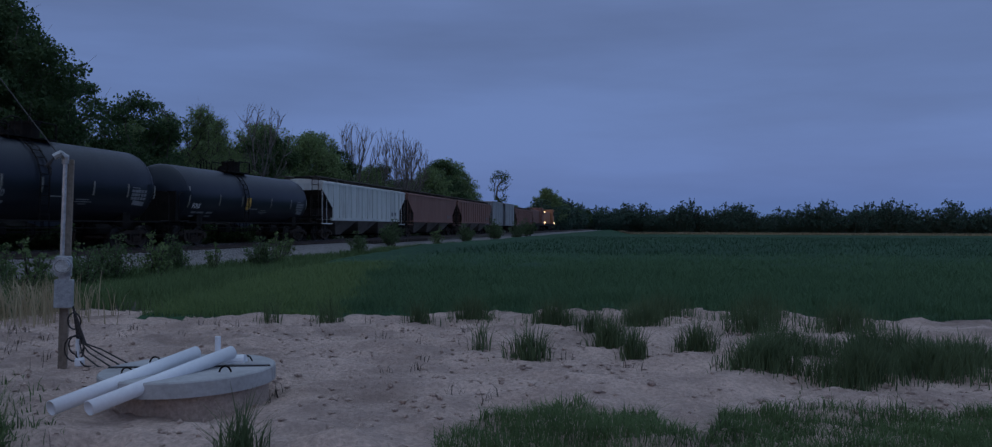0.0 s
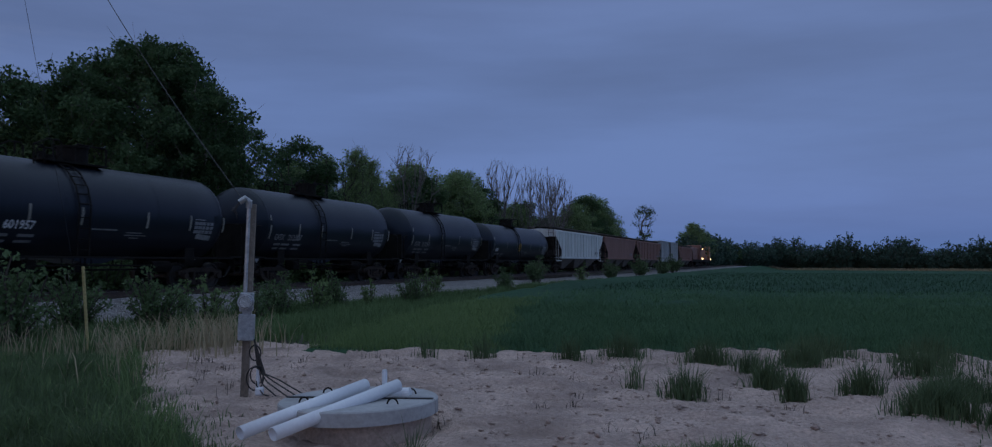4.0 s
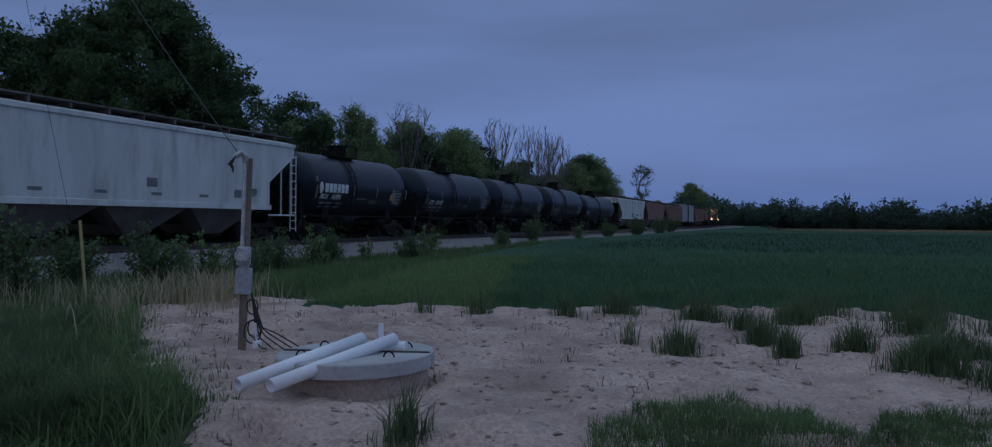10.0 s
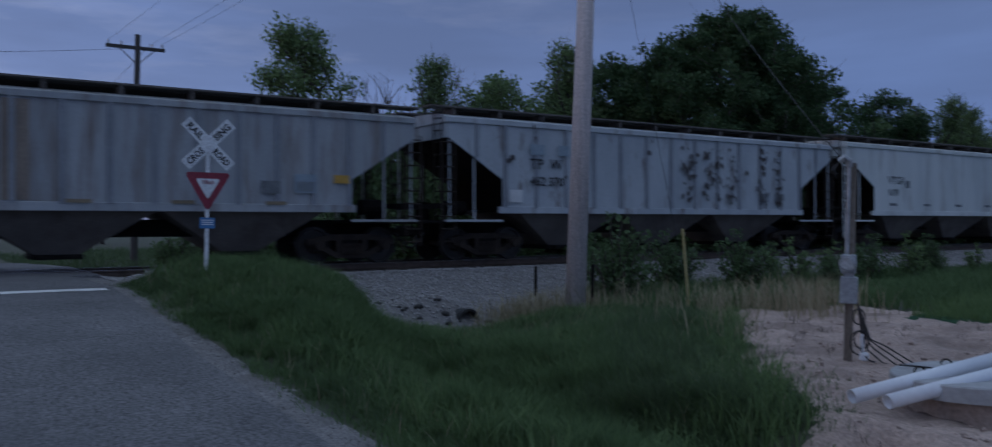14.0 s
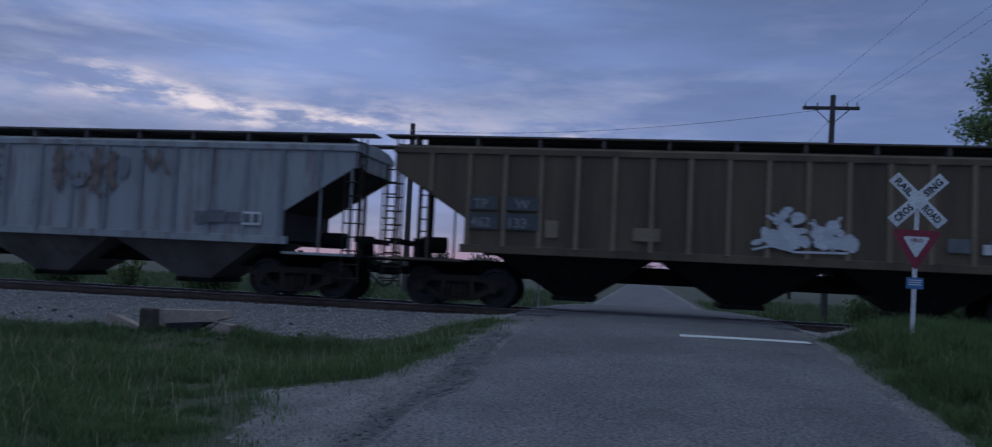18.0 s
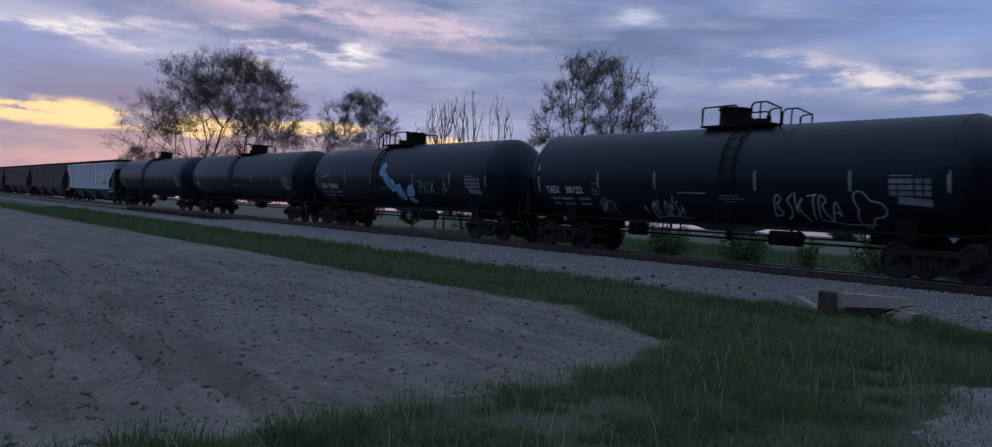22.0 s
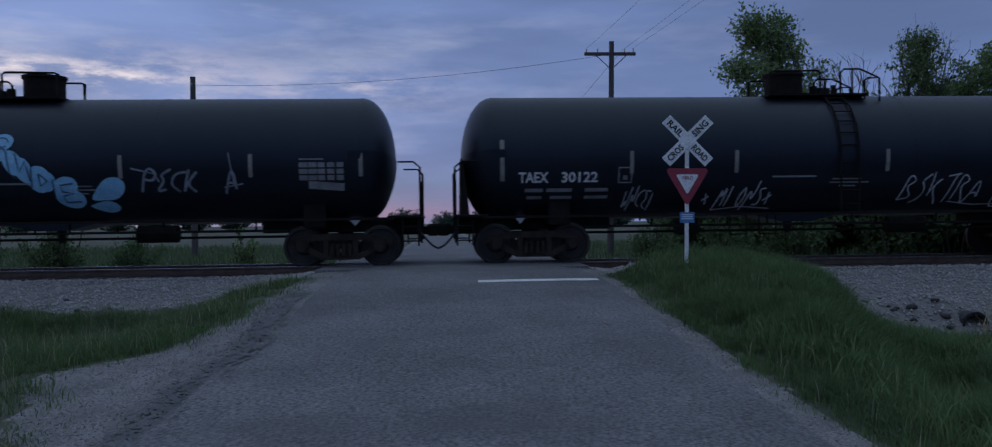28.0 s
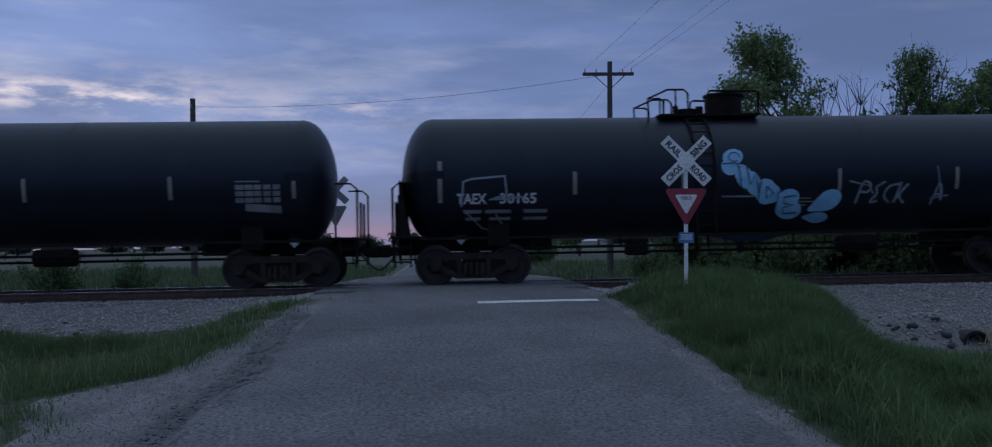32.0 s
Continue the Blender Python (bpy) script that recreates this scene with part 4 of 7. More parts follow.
    # dome, platform, hoops and ladder on top
    top, dy = zc + R, dome_at
    bm = B()
    tube(bm, (0, dy, top - 0.08), (0, dy, top + 0.50), 0.46, n=24)
    tube(bm, (0, dy, top + 0.50), (0, dy, top + 0.56), 0.50, n=24)
    tube(bm, (-0.1, dy, top + 0.56), (0.15, dy, top + 0.60), 0.03, n=6)
    part("dome", bm, M_UNDER, car)
    g = flip
    bm = B()
    ya, yb = sorted((dy - g * 0.66, dy + g * 1.82))
    box(bm, -0.78, 0.78, ya, yb, top - 0.06, top - 0.01)
    part("dome_platform", bm, M_UNDER, car)
    bm = B()
    tube(bm, (0, dy + g * 0.95, top), (0, dy + g * 0.95, top + 0.20), 0.24, n=14)
    tube(bm, (0.2, dy + g * 0.68, top), (0.2, dy + g * 0.68, top + 0.24), 0.10, n=10)
    tube(bm, (0.1, dy + g * 1.25, top), (0.1, dy + g * 1.25, top + 0.28), 0.07, n=8)
    part("top_valve", bm, M_UNDER, car)
    for x in (0.75, -0.75):
        bends = (((-0.62, -0.05), (-0.62, 0.62), (-0.55, 0.66), (0.55, 0.68), (0.62, 0.62), (0.62, 0.0)), ((1.12, -0.05), (1.12, 0.60), (1.22, 0.72), (1.62, 0.72), (2.1, 0.45)), ((1.42, -0.05), (1.42, 0.72)), ((1.72, -0.2), (1.72, 0.36), (1.82, 0.45), (2.1, 0.45), (2.1, -0.3)))
        for bend in bends:
            part("platform_rail", chain(B(), [(x, dy + g * q, top + z * 0.80) for q, z in bend], 0.024), M_UNDER, car)
    la, lb = sorted((dy + g * 0.74, dy + g * 1.18))
    for yy in (la, lb):
        part("ladder_rail", chain(B(), [(math.sin(a) * (R + 0.07), yy, zc + math.cos(a) * (R + 0.07)) for a in [math.radians(q) for q in (8, 25, 45, 65, 85)]] + [(R + 0.02, yy, 1.12)], 0.026), M_UNDER, car)
    for q in range(18, 88, 11):
        a = math.radians(q)
        part("rung", tube(B(), (math.sin(a) * (R + 0.07), la, zc + math.cos(a) * (R + 0.07)), (math.sin(a) * (R + 0.07), lb, zc + math.cos(a) * (R + 0.07)), 0.018, n=6), M_UNDER, car)
    for k in range(4):
        part("rung", tube(B(), (R + 0.04, la, 1.3 + 0.32 * k), (R + 0.04, lb, 1.3 + 0.32 * k), 0.015, n=6), M_UNDER, car)
    for y in (-half + 2.25, half - 2.25):
        add_truck(car, y, rolls)
    add_couplers(car, half)

    def skin(y, z):
        d = R * R - (z - zc) ** 2
        return math.sqrt(max(0.0, d)) + 0.012

    # markings on the side towards the road
    mz = zc - 0.66
    ink = M_DIM if faint else M_WHITE
    if mark:
        lay("car_number", [words(w, -hl + 0.85 + 0.98 * k, mz + 0.02, 0.325, 0.008, 0.172 * len(w)) for k, w in enumerate(mark.split())], ink, tank, skin, "white stencilled reporting mark")
    lay("small_print", [bar(-hl + 1.0, -hl + 1.42, mz - 0.20, mz - 0.12), bar(-hl + 1.5, -hl + 2.1, mz - 0.20, mz - 0.12), bar(-hl + 2.4, -hl + 2.95, mz - 0.20, mz - 0.12), bar(-hl + 1.05, -hl + 1.4, mz - 0.36, mz - 0.29), bar(-hl + 1.6, -hl + 2.1, mz - 0.36, mz - 0.29), bar(-hl + 2.4, -hl + 2.95, mz - 0.36, mz - 0.29)], M_DIM, tank, skin, "small stencilled lines")
    strips = [bar(-hl + 0.42, -hl + 0.52, mz + 0.05, mz + 1.0)]
    for f in (0.225, 0.385, 0.62, 0.80, 0.955):
        y = -hl + 2 * hl * f
        strips.append(bar(y - 0.045, y + 0.045, mz + 0.20, mz + 0.72))
    lay("reflector_strip", strips, M_STRIP, tank, skin, "yellowish reflective strips")
    lay("panel_header", [bar(hl - 2.10, hl - 1.55, mz + 0.58, mz + 0.61)], M_DIM, tank, skin)
    cells = [bar(hl - 2.10 + 0.21 * c, hl - 1.94 + 0.21 * c + (0.0 if c > 1 else 0.03), mz + 0.12 + 0.145 * q, mz + 0.23 + 0.145 * q) for q in range(3) for c in range(5)]
    lay("data_panel", cells, M_PANEL, tank, skin, "block of small stencilled data lines")
    lay("tilted_label", [stroke([(hl - 1.90, mz + 0.02), (hl - 1.10, mz - 0.04)], 0.17)], M_DIM, tank, skin, "pale tilted label")
    lay("service_line", [bar(-0.9, 0.15, mz + 0.08, mz + 0.12), bar(0.55, 1.25, mz + 0.02, mz + 0.05), bar(0.5, 1.45, mz - 0.06, mz - 0.03), bar(0.75, 1.15, mz - 0.14, mz - 0.11)], M_DIM, tank, skin)
    bm = B()
    for y in (-hl + 0.95, hl - 0.95):
        yy = y
        for dx, dz in ((0, 0),):
            v = [bm.verts.new((skin(0, mz - 0.75) + 0.01, yy + a, mz - 0.75 + b)) for a, b in ((-0.16, 0), (0, -0.18), (0.16, 0), (0, 0.18))]
            bm.faces.new(v)
    part("hazard_placard", bm, M_WHITE, tank, "white diamond hazard placard")
    if extras:
        extras(tank, skin, hl, zc, R, mz)
    return car


def hopper_car(label, y0, y1, paint, ribs=14, rib_paint=None, chutes=3, mark=None, rolls=False, extras=None, under=None, smooth_side=False, high=3.70, steps=None):
    """A covered hopper car: sloped ends over open platforms, chutes below the sill."""
    half = (y1 - y0) / 2
    car = tagged(empty("hopper_car", pose(TRACK, (y0 + y1) / 2, RAIL)), label, "hopper car", "freight cars of the train")
    CARS.append((car, (y0 + y1) / 2))
    sill, eave, W = 1.45, high, 1.53
    he = half - 0.50      # end of the roof
    inset = 1.75          # how far the lower body stands back
    drop = 0.50 if not smooth_side else 1.5
    out = [(-he, eave), (-he, eave - drop), (-he + inset, eave - drop - 1.10), (-he + inset, sill), (he - inset, sill), (he - inset, eave - drop - 1.10), (he, eave - drop), (he, eave)]
    bm = prism(B(), out, -W, W)
    body = part("body", bm, paint, car)
    # arched roof with an overhanging eave
    bm = B()
    prof = [(-W - 0.05, eave - 0.10), (-W - 0.05, eave + 0.03), (-1.0, eave + 0.17), (0, eave + 0.22), (1.0, eave + 0.17), (W + 0.05, eave + 0.03), (W + 0.05, eave - 0.10)]
    a = [bm.verts.new((x, -he - 0.04, z)) for x, z in prof]
    b = [bm.verts.new((x, he + 0.04, z)) for x, z in prof]
    bm.faces.new(a)
    bm.faces.new(b[::-1])
    for i in range(len(prof)):
        j = (i + 1) % len(prof)
        bm.faces.new((a[i], b[i], b[j], a[j]))
    bmesh.ops.recalc_face_normals(bm, faces=bm.faces)
    part("roof", bm, paint, car)
    # running boards and hatches on the roof
    for x in (0.95, -0.95):
        bm = B()
        box(bm, x - 0.28, x + 0.28, -he - 0.35, he + 0.35, eave + 0.34, eave + 0.38)
        y = -he + 0.4
        while y < he:
            box(bm, x - 0.25, x + 0.25, y - 0.03, y + 0.03, eave + 0.12, eave + 0.35)
            y += 1.5
        part("roof_walkway", bm, M_HOPUNDER, car)
    bm = B()
    box(bm, -0.60, 0.60, -he + 0.5, he - 0.5, eave + 0.18, eave + 0.40, 0.05)
    part("roof_hatch", bm, M_UNDER, car)
    # side ribs
    rp = rib_paint or paint
    if ribs:
        tall = mesh_of(box(B(), 0, 0.055, -0.05, 0.05, sill, eave - 0.10), rp, "rib")
        low = mesh_of(box(B(), 0, 0.05, -0.045, 0.045, eave - drop - 0.50, eave - 0.10), rp, "rib")
        for s in (1, -1):
            for k in range(ribs):
                y = -he + inset + 0.08 + (2 * he - 2 * inset - 0.16) * k / (ribs - 1)
                part("rib", tall, None, car).matrix_basis = pose(s * W, y, 0, 0, 0, 0 if s > 0 else 180)
            for e in (1, -1):
                part("rib", low, None, car).matrix_basis = pose(s * W, e * (he - inset + 0.85), 0, 0, 0, 0 if s > 0 else 180)
    # sills
    for s in (1, -1):
        bm = B()
        box(bm, min(s * (W - 0.12), s * (W + 0.03)), max(s * (W - 0.12), s * (W + 0.03)), -he + inset - 0.1, he - inset + 0.1, sill - 0.16, sill + 0.03, 0.01)
        part("side_sill", bm, paint, car)
    bm = B()
    box(bm, -0.35, 0.35, -half + 0.6, half - 0.6, 0.72, 1.12, 0.02)
    part("centre_sill", bm, M_UNDER, car)
    # chutes
    span = 2 * (he - inset) - 1.2
    for k in range(chutes):
        bm = B()
        c = -span / 2 + span * (k + 0.5) / chutes
        w = span / chutes * 0.50
        top = [(-1.42, c - w, sill - 0.10), (1.42, c - w, sill - 0.10), (1.42, c + w, sill - 0.10), (-1.42, c + w, sill - 0.10)]
        bot = [(-0.80, c - 0.42, 0.36), (0.80, c - 0.42, 0.36), (0.80, c + 0.42, 0.36), (-0.80, c + 0.42, 0.36)]
        t = [bm.verts.new(p) for p in top]
        o = [bm.verts.new(p) for p in bot]
        bm.faces.new(t)
        bm.faces.new(o[::-1])
        for i in range(4):
            bm.faces.new((t[i], o[i], o[(i + 1) % 4], t[(i + 1) % 4]))
        bmesh.ops.recalc_face_normals(bm, faces=bm.faces)
        ch = part("chute", bm, under or M_HOPUNDER, car)
        bm = B()
        box(bm, -0.85, 0.85, c - 0.5, c + 0.5, 0.26, 0.37, 0.02)
        for s in (1, -1):
            tube(bm, (s * 0.85, c - 0.3, 0.31), (s * 1.05, c - 0.3, 0.31), 0.06, n=8)
        part("outlet_gate", bm, M_UNDER, ch)
    # open ends: platform, posts, ladders, slope braces
    for e in (1, -1):
        bm = B()
        ya, yb = sorted((e * (half - 0.42), e * (he - inset)))
        box(bm, -W + 0.06, W - 0.06, ya, yb, 1.02, 1.09, 0.01)
        part("end_platform", bm, M_UNDER, car)
        for x in (W - 0.03, -W + 0.03):
            part("platform_edge", box(B(), x - 0.03, x + 0.03, ya, yb, 1.06, 1.12), paint, car)
        # shade below the overhanging end, put into the colour of a thin dark sheet
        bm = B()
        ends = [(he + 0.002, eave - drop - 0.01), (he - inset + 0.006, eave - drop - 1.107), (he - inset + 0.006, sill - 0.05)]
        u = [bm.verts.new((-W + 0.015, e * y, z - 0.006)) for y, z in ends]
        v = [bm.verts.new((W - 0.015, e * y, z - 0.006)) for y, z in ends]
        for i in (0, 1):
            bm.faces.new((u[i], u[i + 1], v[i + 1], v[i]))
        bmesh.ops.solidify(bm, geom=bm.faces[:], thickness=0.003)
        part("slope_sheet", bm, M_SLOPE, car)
        for x in (W - 0.06, -W + 0.06):
            for yy in (he - 0.08, he - 0.85):
                zt = eave - drop - max(0.0, (he - yy)) * 0.63
                part("end_post", tube(B(), (x, e * yy, 1.1), (x, e * yy, zt), 0.028, n=6), paint, car)
        for x in (-0.55, 0.55):
            part("end_post", tube(B(), (x, e * (he - 0.4), 1.1), (x, e * (he - 0.4), eave - drop - 0.3), 0.05, n=6), M_TRUCK, car)
        for x in (W - 0.02, -W + 0.02):
            bm = B()
            ladder(bm, x, e * (half - 0.52), 0.42, eave - drop + 0.1, 0.42)
            part("side_ladder", bm, steps or M_TRUCK, car)
        bm = B()
        ladder(bm, 1.05, e * (half - 0.46), 1.1, eave + 0.3, 0.42, "x")
        part("end_ladder", bm, M_TRUCK, car)
        bm = B()
        tube(bm, (-0.35, e * (half - 0.75), 1.12), (-0.35, e * (half - 0.75), 1.62), 0.22, n=14)
        tube(bm, (0.5, e * (half - 1.0), 1.45), (0.5, e * (half - 1.6), 1.45), 0.2, n=12)
        box(bm, -W + 0.1, W - 0.1, min(e * (half - 0.47), e * (half - 0.42)), max(e * (half - 0.47), e * (half - 0.42)), 1.42, 1.56)
        part("brake_gear", bm, M_UNDER, car)
    for y in (-half + 2.05, half - 2.05):
        add_truck(car, y, rolls)
    add_couplers(car, half)

    def side(y, z):
        return W + 0.008

    def proud(y, z):
        return W + 0.064
    lo = -he + inset
    if mark:
        a, b = mark
        lay("car_number", [words(a, lo + 0.9, 2.55, 0.42, 0.008), words(b, lo + 0.9, 2.08, 0.36, 0.008)], M_SIGNBLACK, body, proud if ribs else side, "dark stencilled reporting mark")
    hi = he - inset
    lay("data_panel", [bar(hi - 2.3, hi - 1.85, 1.72, 2.02), bar(hi - 1.45, hi - 1.0, 1.78, 2.02)], M_DARKMARK, body, proud if ribs else side, "dark data panels")
    if extras:
        extras(body, proud if ribs else side, lo, hi)
    return car


def marks_30122(tank, skin, hl, zc, R, mz):
    lay("mark_box", [stroke([(-hl + 3.18, mz), (-hl + 3.48, mz), (-hl + 3.48, mz + 0.34), (-hl + 3.18, mz + 0.34), (-hl + 3.18, mz)], 0.03), bar(-hl + 3.28, -hl + 3.38, mz + 0.06, mz + 0.16)], M_DIM, tank, skin)
    lay("graffiti", scrawl("WNCEI", -4.45, mz - 0.62, 0.50, 0.025, 0.25, 0.31) + scrawl("*", -2.5, mz - 0.58, 0.42, 0.03, 0.0, 0.5) + scrawl("MION", -2.2, mz - 0.62, 0.58, 0.034, 0.28, 0.40) + scrawl("S*", -1.25, mz - 0.60, 0.48, 0.034, 0.2, 0.42) + [stroke([(-2.2, mz - 0.66), (-1.5, mz - 0.58), (-0.75, mz - 0.64)], 0.026)] + scrawl("BSKTRA", 2.3, mz - 0.52, 0.64, 0.032, 0.16, 0.52) + [stroke([(3.6, mz - 0.52), (4.3, mz - 0.60), (5.1, mz - 0.58)], 0.02), stroke([(4.95 + 0.36 * 1.0 - 0.3 + 0.36 * math.cos(a) * (1 + 0.35 * math.cos(3 * a)), mz - 0.22 + 0.36 * math.sin(a) * (1 + 0.35 * math.cos(3 * a))) for a in [k * 0.25 for k in range(26)]], 0.03)], M_TAG, tank, skin, "white spray-painted tags")


def marks_30165(tank, skin, hl, zc, R, mz):
    y, low = -0.56, mz - 0.14
    lobes = ((-0.08, 1.16, 0.25, 0.19, 0.3, 0), (-0.16, 0.93, 0.21, 0.20, -0.3, 0), (0.16, 0.70, 0.20, 0.30, 0.45, 0), (0.38, 0.54, 0.18, 0.29, 0.30, 0), (0.70, 0.34, 0.26, 0.30, 0.2, 0), (0.86, 0.28, 0.18, 0.22, -0.3, 0), (1.24, 0.17, 0.28, 0.22, 0.3, 0), (1.30, -0.08, 0.33, 0.22, -0.2, 0), (2.22, 0.19, 0.34, 0.24, 3.6, 0.5), (2.06, -0.20, 0.27, 0.13, 3.1, 0.4))
    for k, (dy, dz, ry, rz, turn, tip) in enumerate(lobes):
        lay("graffiti", [blob(y + dy, low + dz - (0.08 if tip else 0.0), ry, rz, turn, 1.0, 22, tip)], M_SPRAY, tank, lambda yy, z, k=k: skin(yy, z) + 0.0025 * k, "light blue bubble graffiti")
    over = lambda yy, z: skin(yy, z) + 0.034
    ln = [stroke([(y - 0.06 + 0.13 * math.cos(a), low + 1.16 + 0.11 * math.sin(a)) for a in [k * 0.6 for k in range(10)]], 0.03), stroke([(y - 0.34, low + 1.00), (y - 0.02, low + 1.02), (y + 0.05, low + 0.90)], 0.03)]
    ln += [stroke([(y + 0.02, low + 0.98), (y + 0.10, low + 0.46), (y + 0.22, low + 0.36)], 0.03), stroke([(y + 0.22, low + 0.92), (y + 0.30, low + 0.50), (y + 0.44, low + 0.74), (y + 0.52, low + 0.30)], 0.035)]
    ln += [stroke([(y + 0.56, low + 0.58), (y + 0.52, low + 0.12)], 0.03), stroke([(y + 0.70, low + 0.46), (y + 0.72, low + 0.18), (y + 0.88, low + 0.30), (y + 0.72, low + 0.45)], 0.035)]
    ln += [stroke([(y + 1.00, low + 0.34), (y + 0.98, low - 0.10)], 0.03), stroke([(y + 1.42, low + 0.24), (y + 1.14, low + 0.20), (y + 1.16, low + 0.06), (y + 1.40, low + 0.02), (y + 1.16, low - 0.04), (y + 1.20, low - 0.18), (y + 1.52, low - 0.16)], 0.035)]
    lay("graffiti_outline", ln, M_SPRAYLINE, tank, over, "dark outline of the graffiti")
    lay("graffiti_tag", scrawl("PECK", y + 2.85, mz - 0.14, 0.56, 0.055, 0.32, 0.56) + scrawl("A", y + 4.75, mz - 0.16, 0.60, 0.05, 0.05, 0.5) + [stroke([(y + 2.7, mz + 0.42), (y + 3.2, mz + 0.30), (y + 3.3, mz + 0.12)], 0.035), stroke([(y + 4.72, mz - 0.02), (y + 5.15, mz + 0.06)], 0.035), stroke([(y + 4.85, mz + 0.75), (y + 4.95, mz + 0.10)], 0.03)], M_TAGFAINT, tank, skin, "faded white spray tag")
    lay("graffiti_box", [stroke([(-hl + 0.95, mz - 0.05), (-hl + 1.0, mz + 0.52), (-hl + 1.2, mz + 0.58), (-hl + 1.95, mz + 0.64), (-hl + 2.0, mz + 0.22), (-hl + 1.6, mz + 0.10), (-hl + 2.4, mz + 0.16)], 0.045), stroke([(-hl + 1.0, mz - 0.12), (-hl + 1.45, mz - 0.55), (-hl + 2.0, mz - 0.62), (-hl + 1.75, mz - 0.22)], 0.03)], M_BLUEMARK, tank, over, "thin blue spray lines")


def marks_procor(tank, skin, hl, zc, R, mz):
    # brand panel as plain blocks
    y = -hl + 1.15
    blocks = [bar(y + 0.36 * k, y + 0.36 * k + 0.30, mz + 0.32, mz + 0.72) for k in range(6)] + [blob(y - 0.32, mz + 0.52, 0.16, 0.26)]
    lay("brand_panel", blocks, M_WHITE, tank, skin, "row of plain white blocks")
    lay("yellow_panel", [bar(hl - 2.3, hl - 1.75, mz + 0.1, mz + 0.42)], M_YELLOW, tank, skin, "small yellow panel")


def marks_yellow(tank, skin, hl, zc, R, mz):
    lay("yellow_panel", [bar(-1.2, -0.7, mz + 0.05, mz + 0.65)], M_YELLOW, tank, skin, "small yellow panel")


def peel_patches(body, at, lo, hi):
    r = random.Random(5)
    ps = []
    for k in range(150):
        c = lo + 7.2 + r.choice((0, 0.9, 1.3, 2.0, 3.6, 4.4)) + r.gauss(0, 0.14)
        ps.append(blob(min(c, hi - 0.2), r.uniform(1.6, 3.5), r.uniform(0.02, 0.08), r.uniform(0.03, 0.13), r.uniform(-0.6, 0.6), n=7))
    for k in range(12):
        ps.append(blob(r.uniform(lo, hi), r.uniform(1.6, 3.8), r.uniform(0.03, 0.09), r.uniform(0.04, 0.1), n=7))
    lay("peeled_paint", ps, M_FLAKE, body, at, "dark flakes where the paint has peeled")
    lay("number_patch", [bar(lo + 0.9, lo + 1.4, 2.95, 3.25), bar(lo + 1.9, lo + 2.3, 2.95, 3.25)], M_BLUEMARK, body, at, "faded blue patches")
    lay("white_label", [bar(lo + 0.2, lo + 0.62, 1.60, 1.95)], M_WHITE, body, at)


def patches_268(body, at, lo, hi):
    lay("number_patch", [bar(lo + 1.7, lo + 2.35, 2.45, 2.82), bar(lo + 2.75, lo + 3.4, 2.45, 2.82)], M_SLATE, body, at, "blue repainted patches")
    lay("number_border", [bar(lo + 1.7, lo + 2.35, 2.84, 3.0), bar(lo + 2.75, lo + 3.4, 2.84, 3.0)], M_PALEPATCH, body, at)
    lay("number_strip", [bar(lo + 1.7, lo + 2.4, 2.12, 2.40), bar(lo + 2.75, lo + 3.45, 2.12, 2.40)], M_PALEPATCH, body, at)
    over = lambda y, z: at(y, z) + 0.006
    lay("car_number", [words("462", lo + 1.75, 2.14, 0.34), words("268", lo + 2.8, 2.14, 0.34)], M_SIGNBLACK, body, over, "dark stencilled number")
    lay("orange_panel", [bar(lo + 0.15, lo + 0.65, 2.0, 2.2), bar(hi - 0.5, hi - 0.1, 2.0, 2.2)], M_YELLOW, body, at, "small orange panel")
    lay("orange_label", [bar(lo + 2.3 + 2.1 * k, lo + 2.8 + 2.1 * k, 1.46, 1.54) for k in range(5)], M_RIB, body, at)
    lay("rust_streak", [bar(lo + 4.45, lo + 4.72, 1.5, 3.55), bar(lo + 4.76, lo + 5.30, 1.5, 3.55), bar(lo + 5.34, lo + 5.85, 1.5, 3.55)], M_STREAK, body, lambda y, z: 1.545, "brown rust-streaked panel")
    lay("faded_square", [bar(lo + 3.65, lo + 4.25, 1.95, 2.55), bar(hi - 1.5, hi - 0.95, 1.75, 2.2)], M_BLUEMARK, body, at)


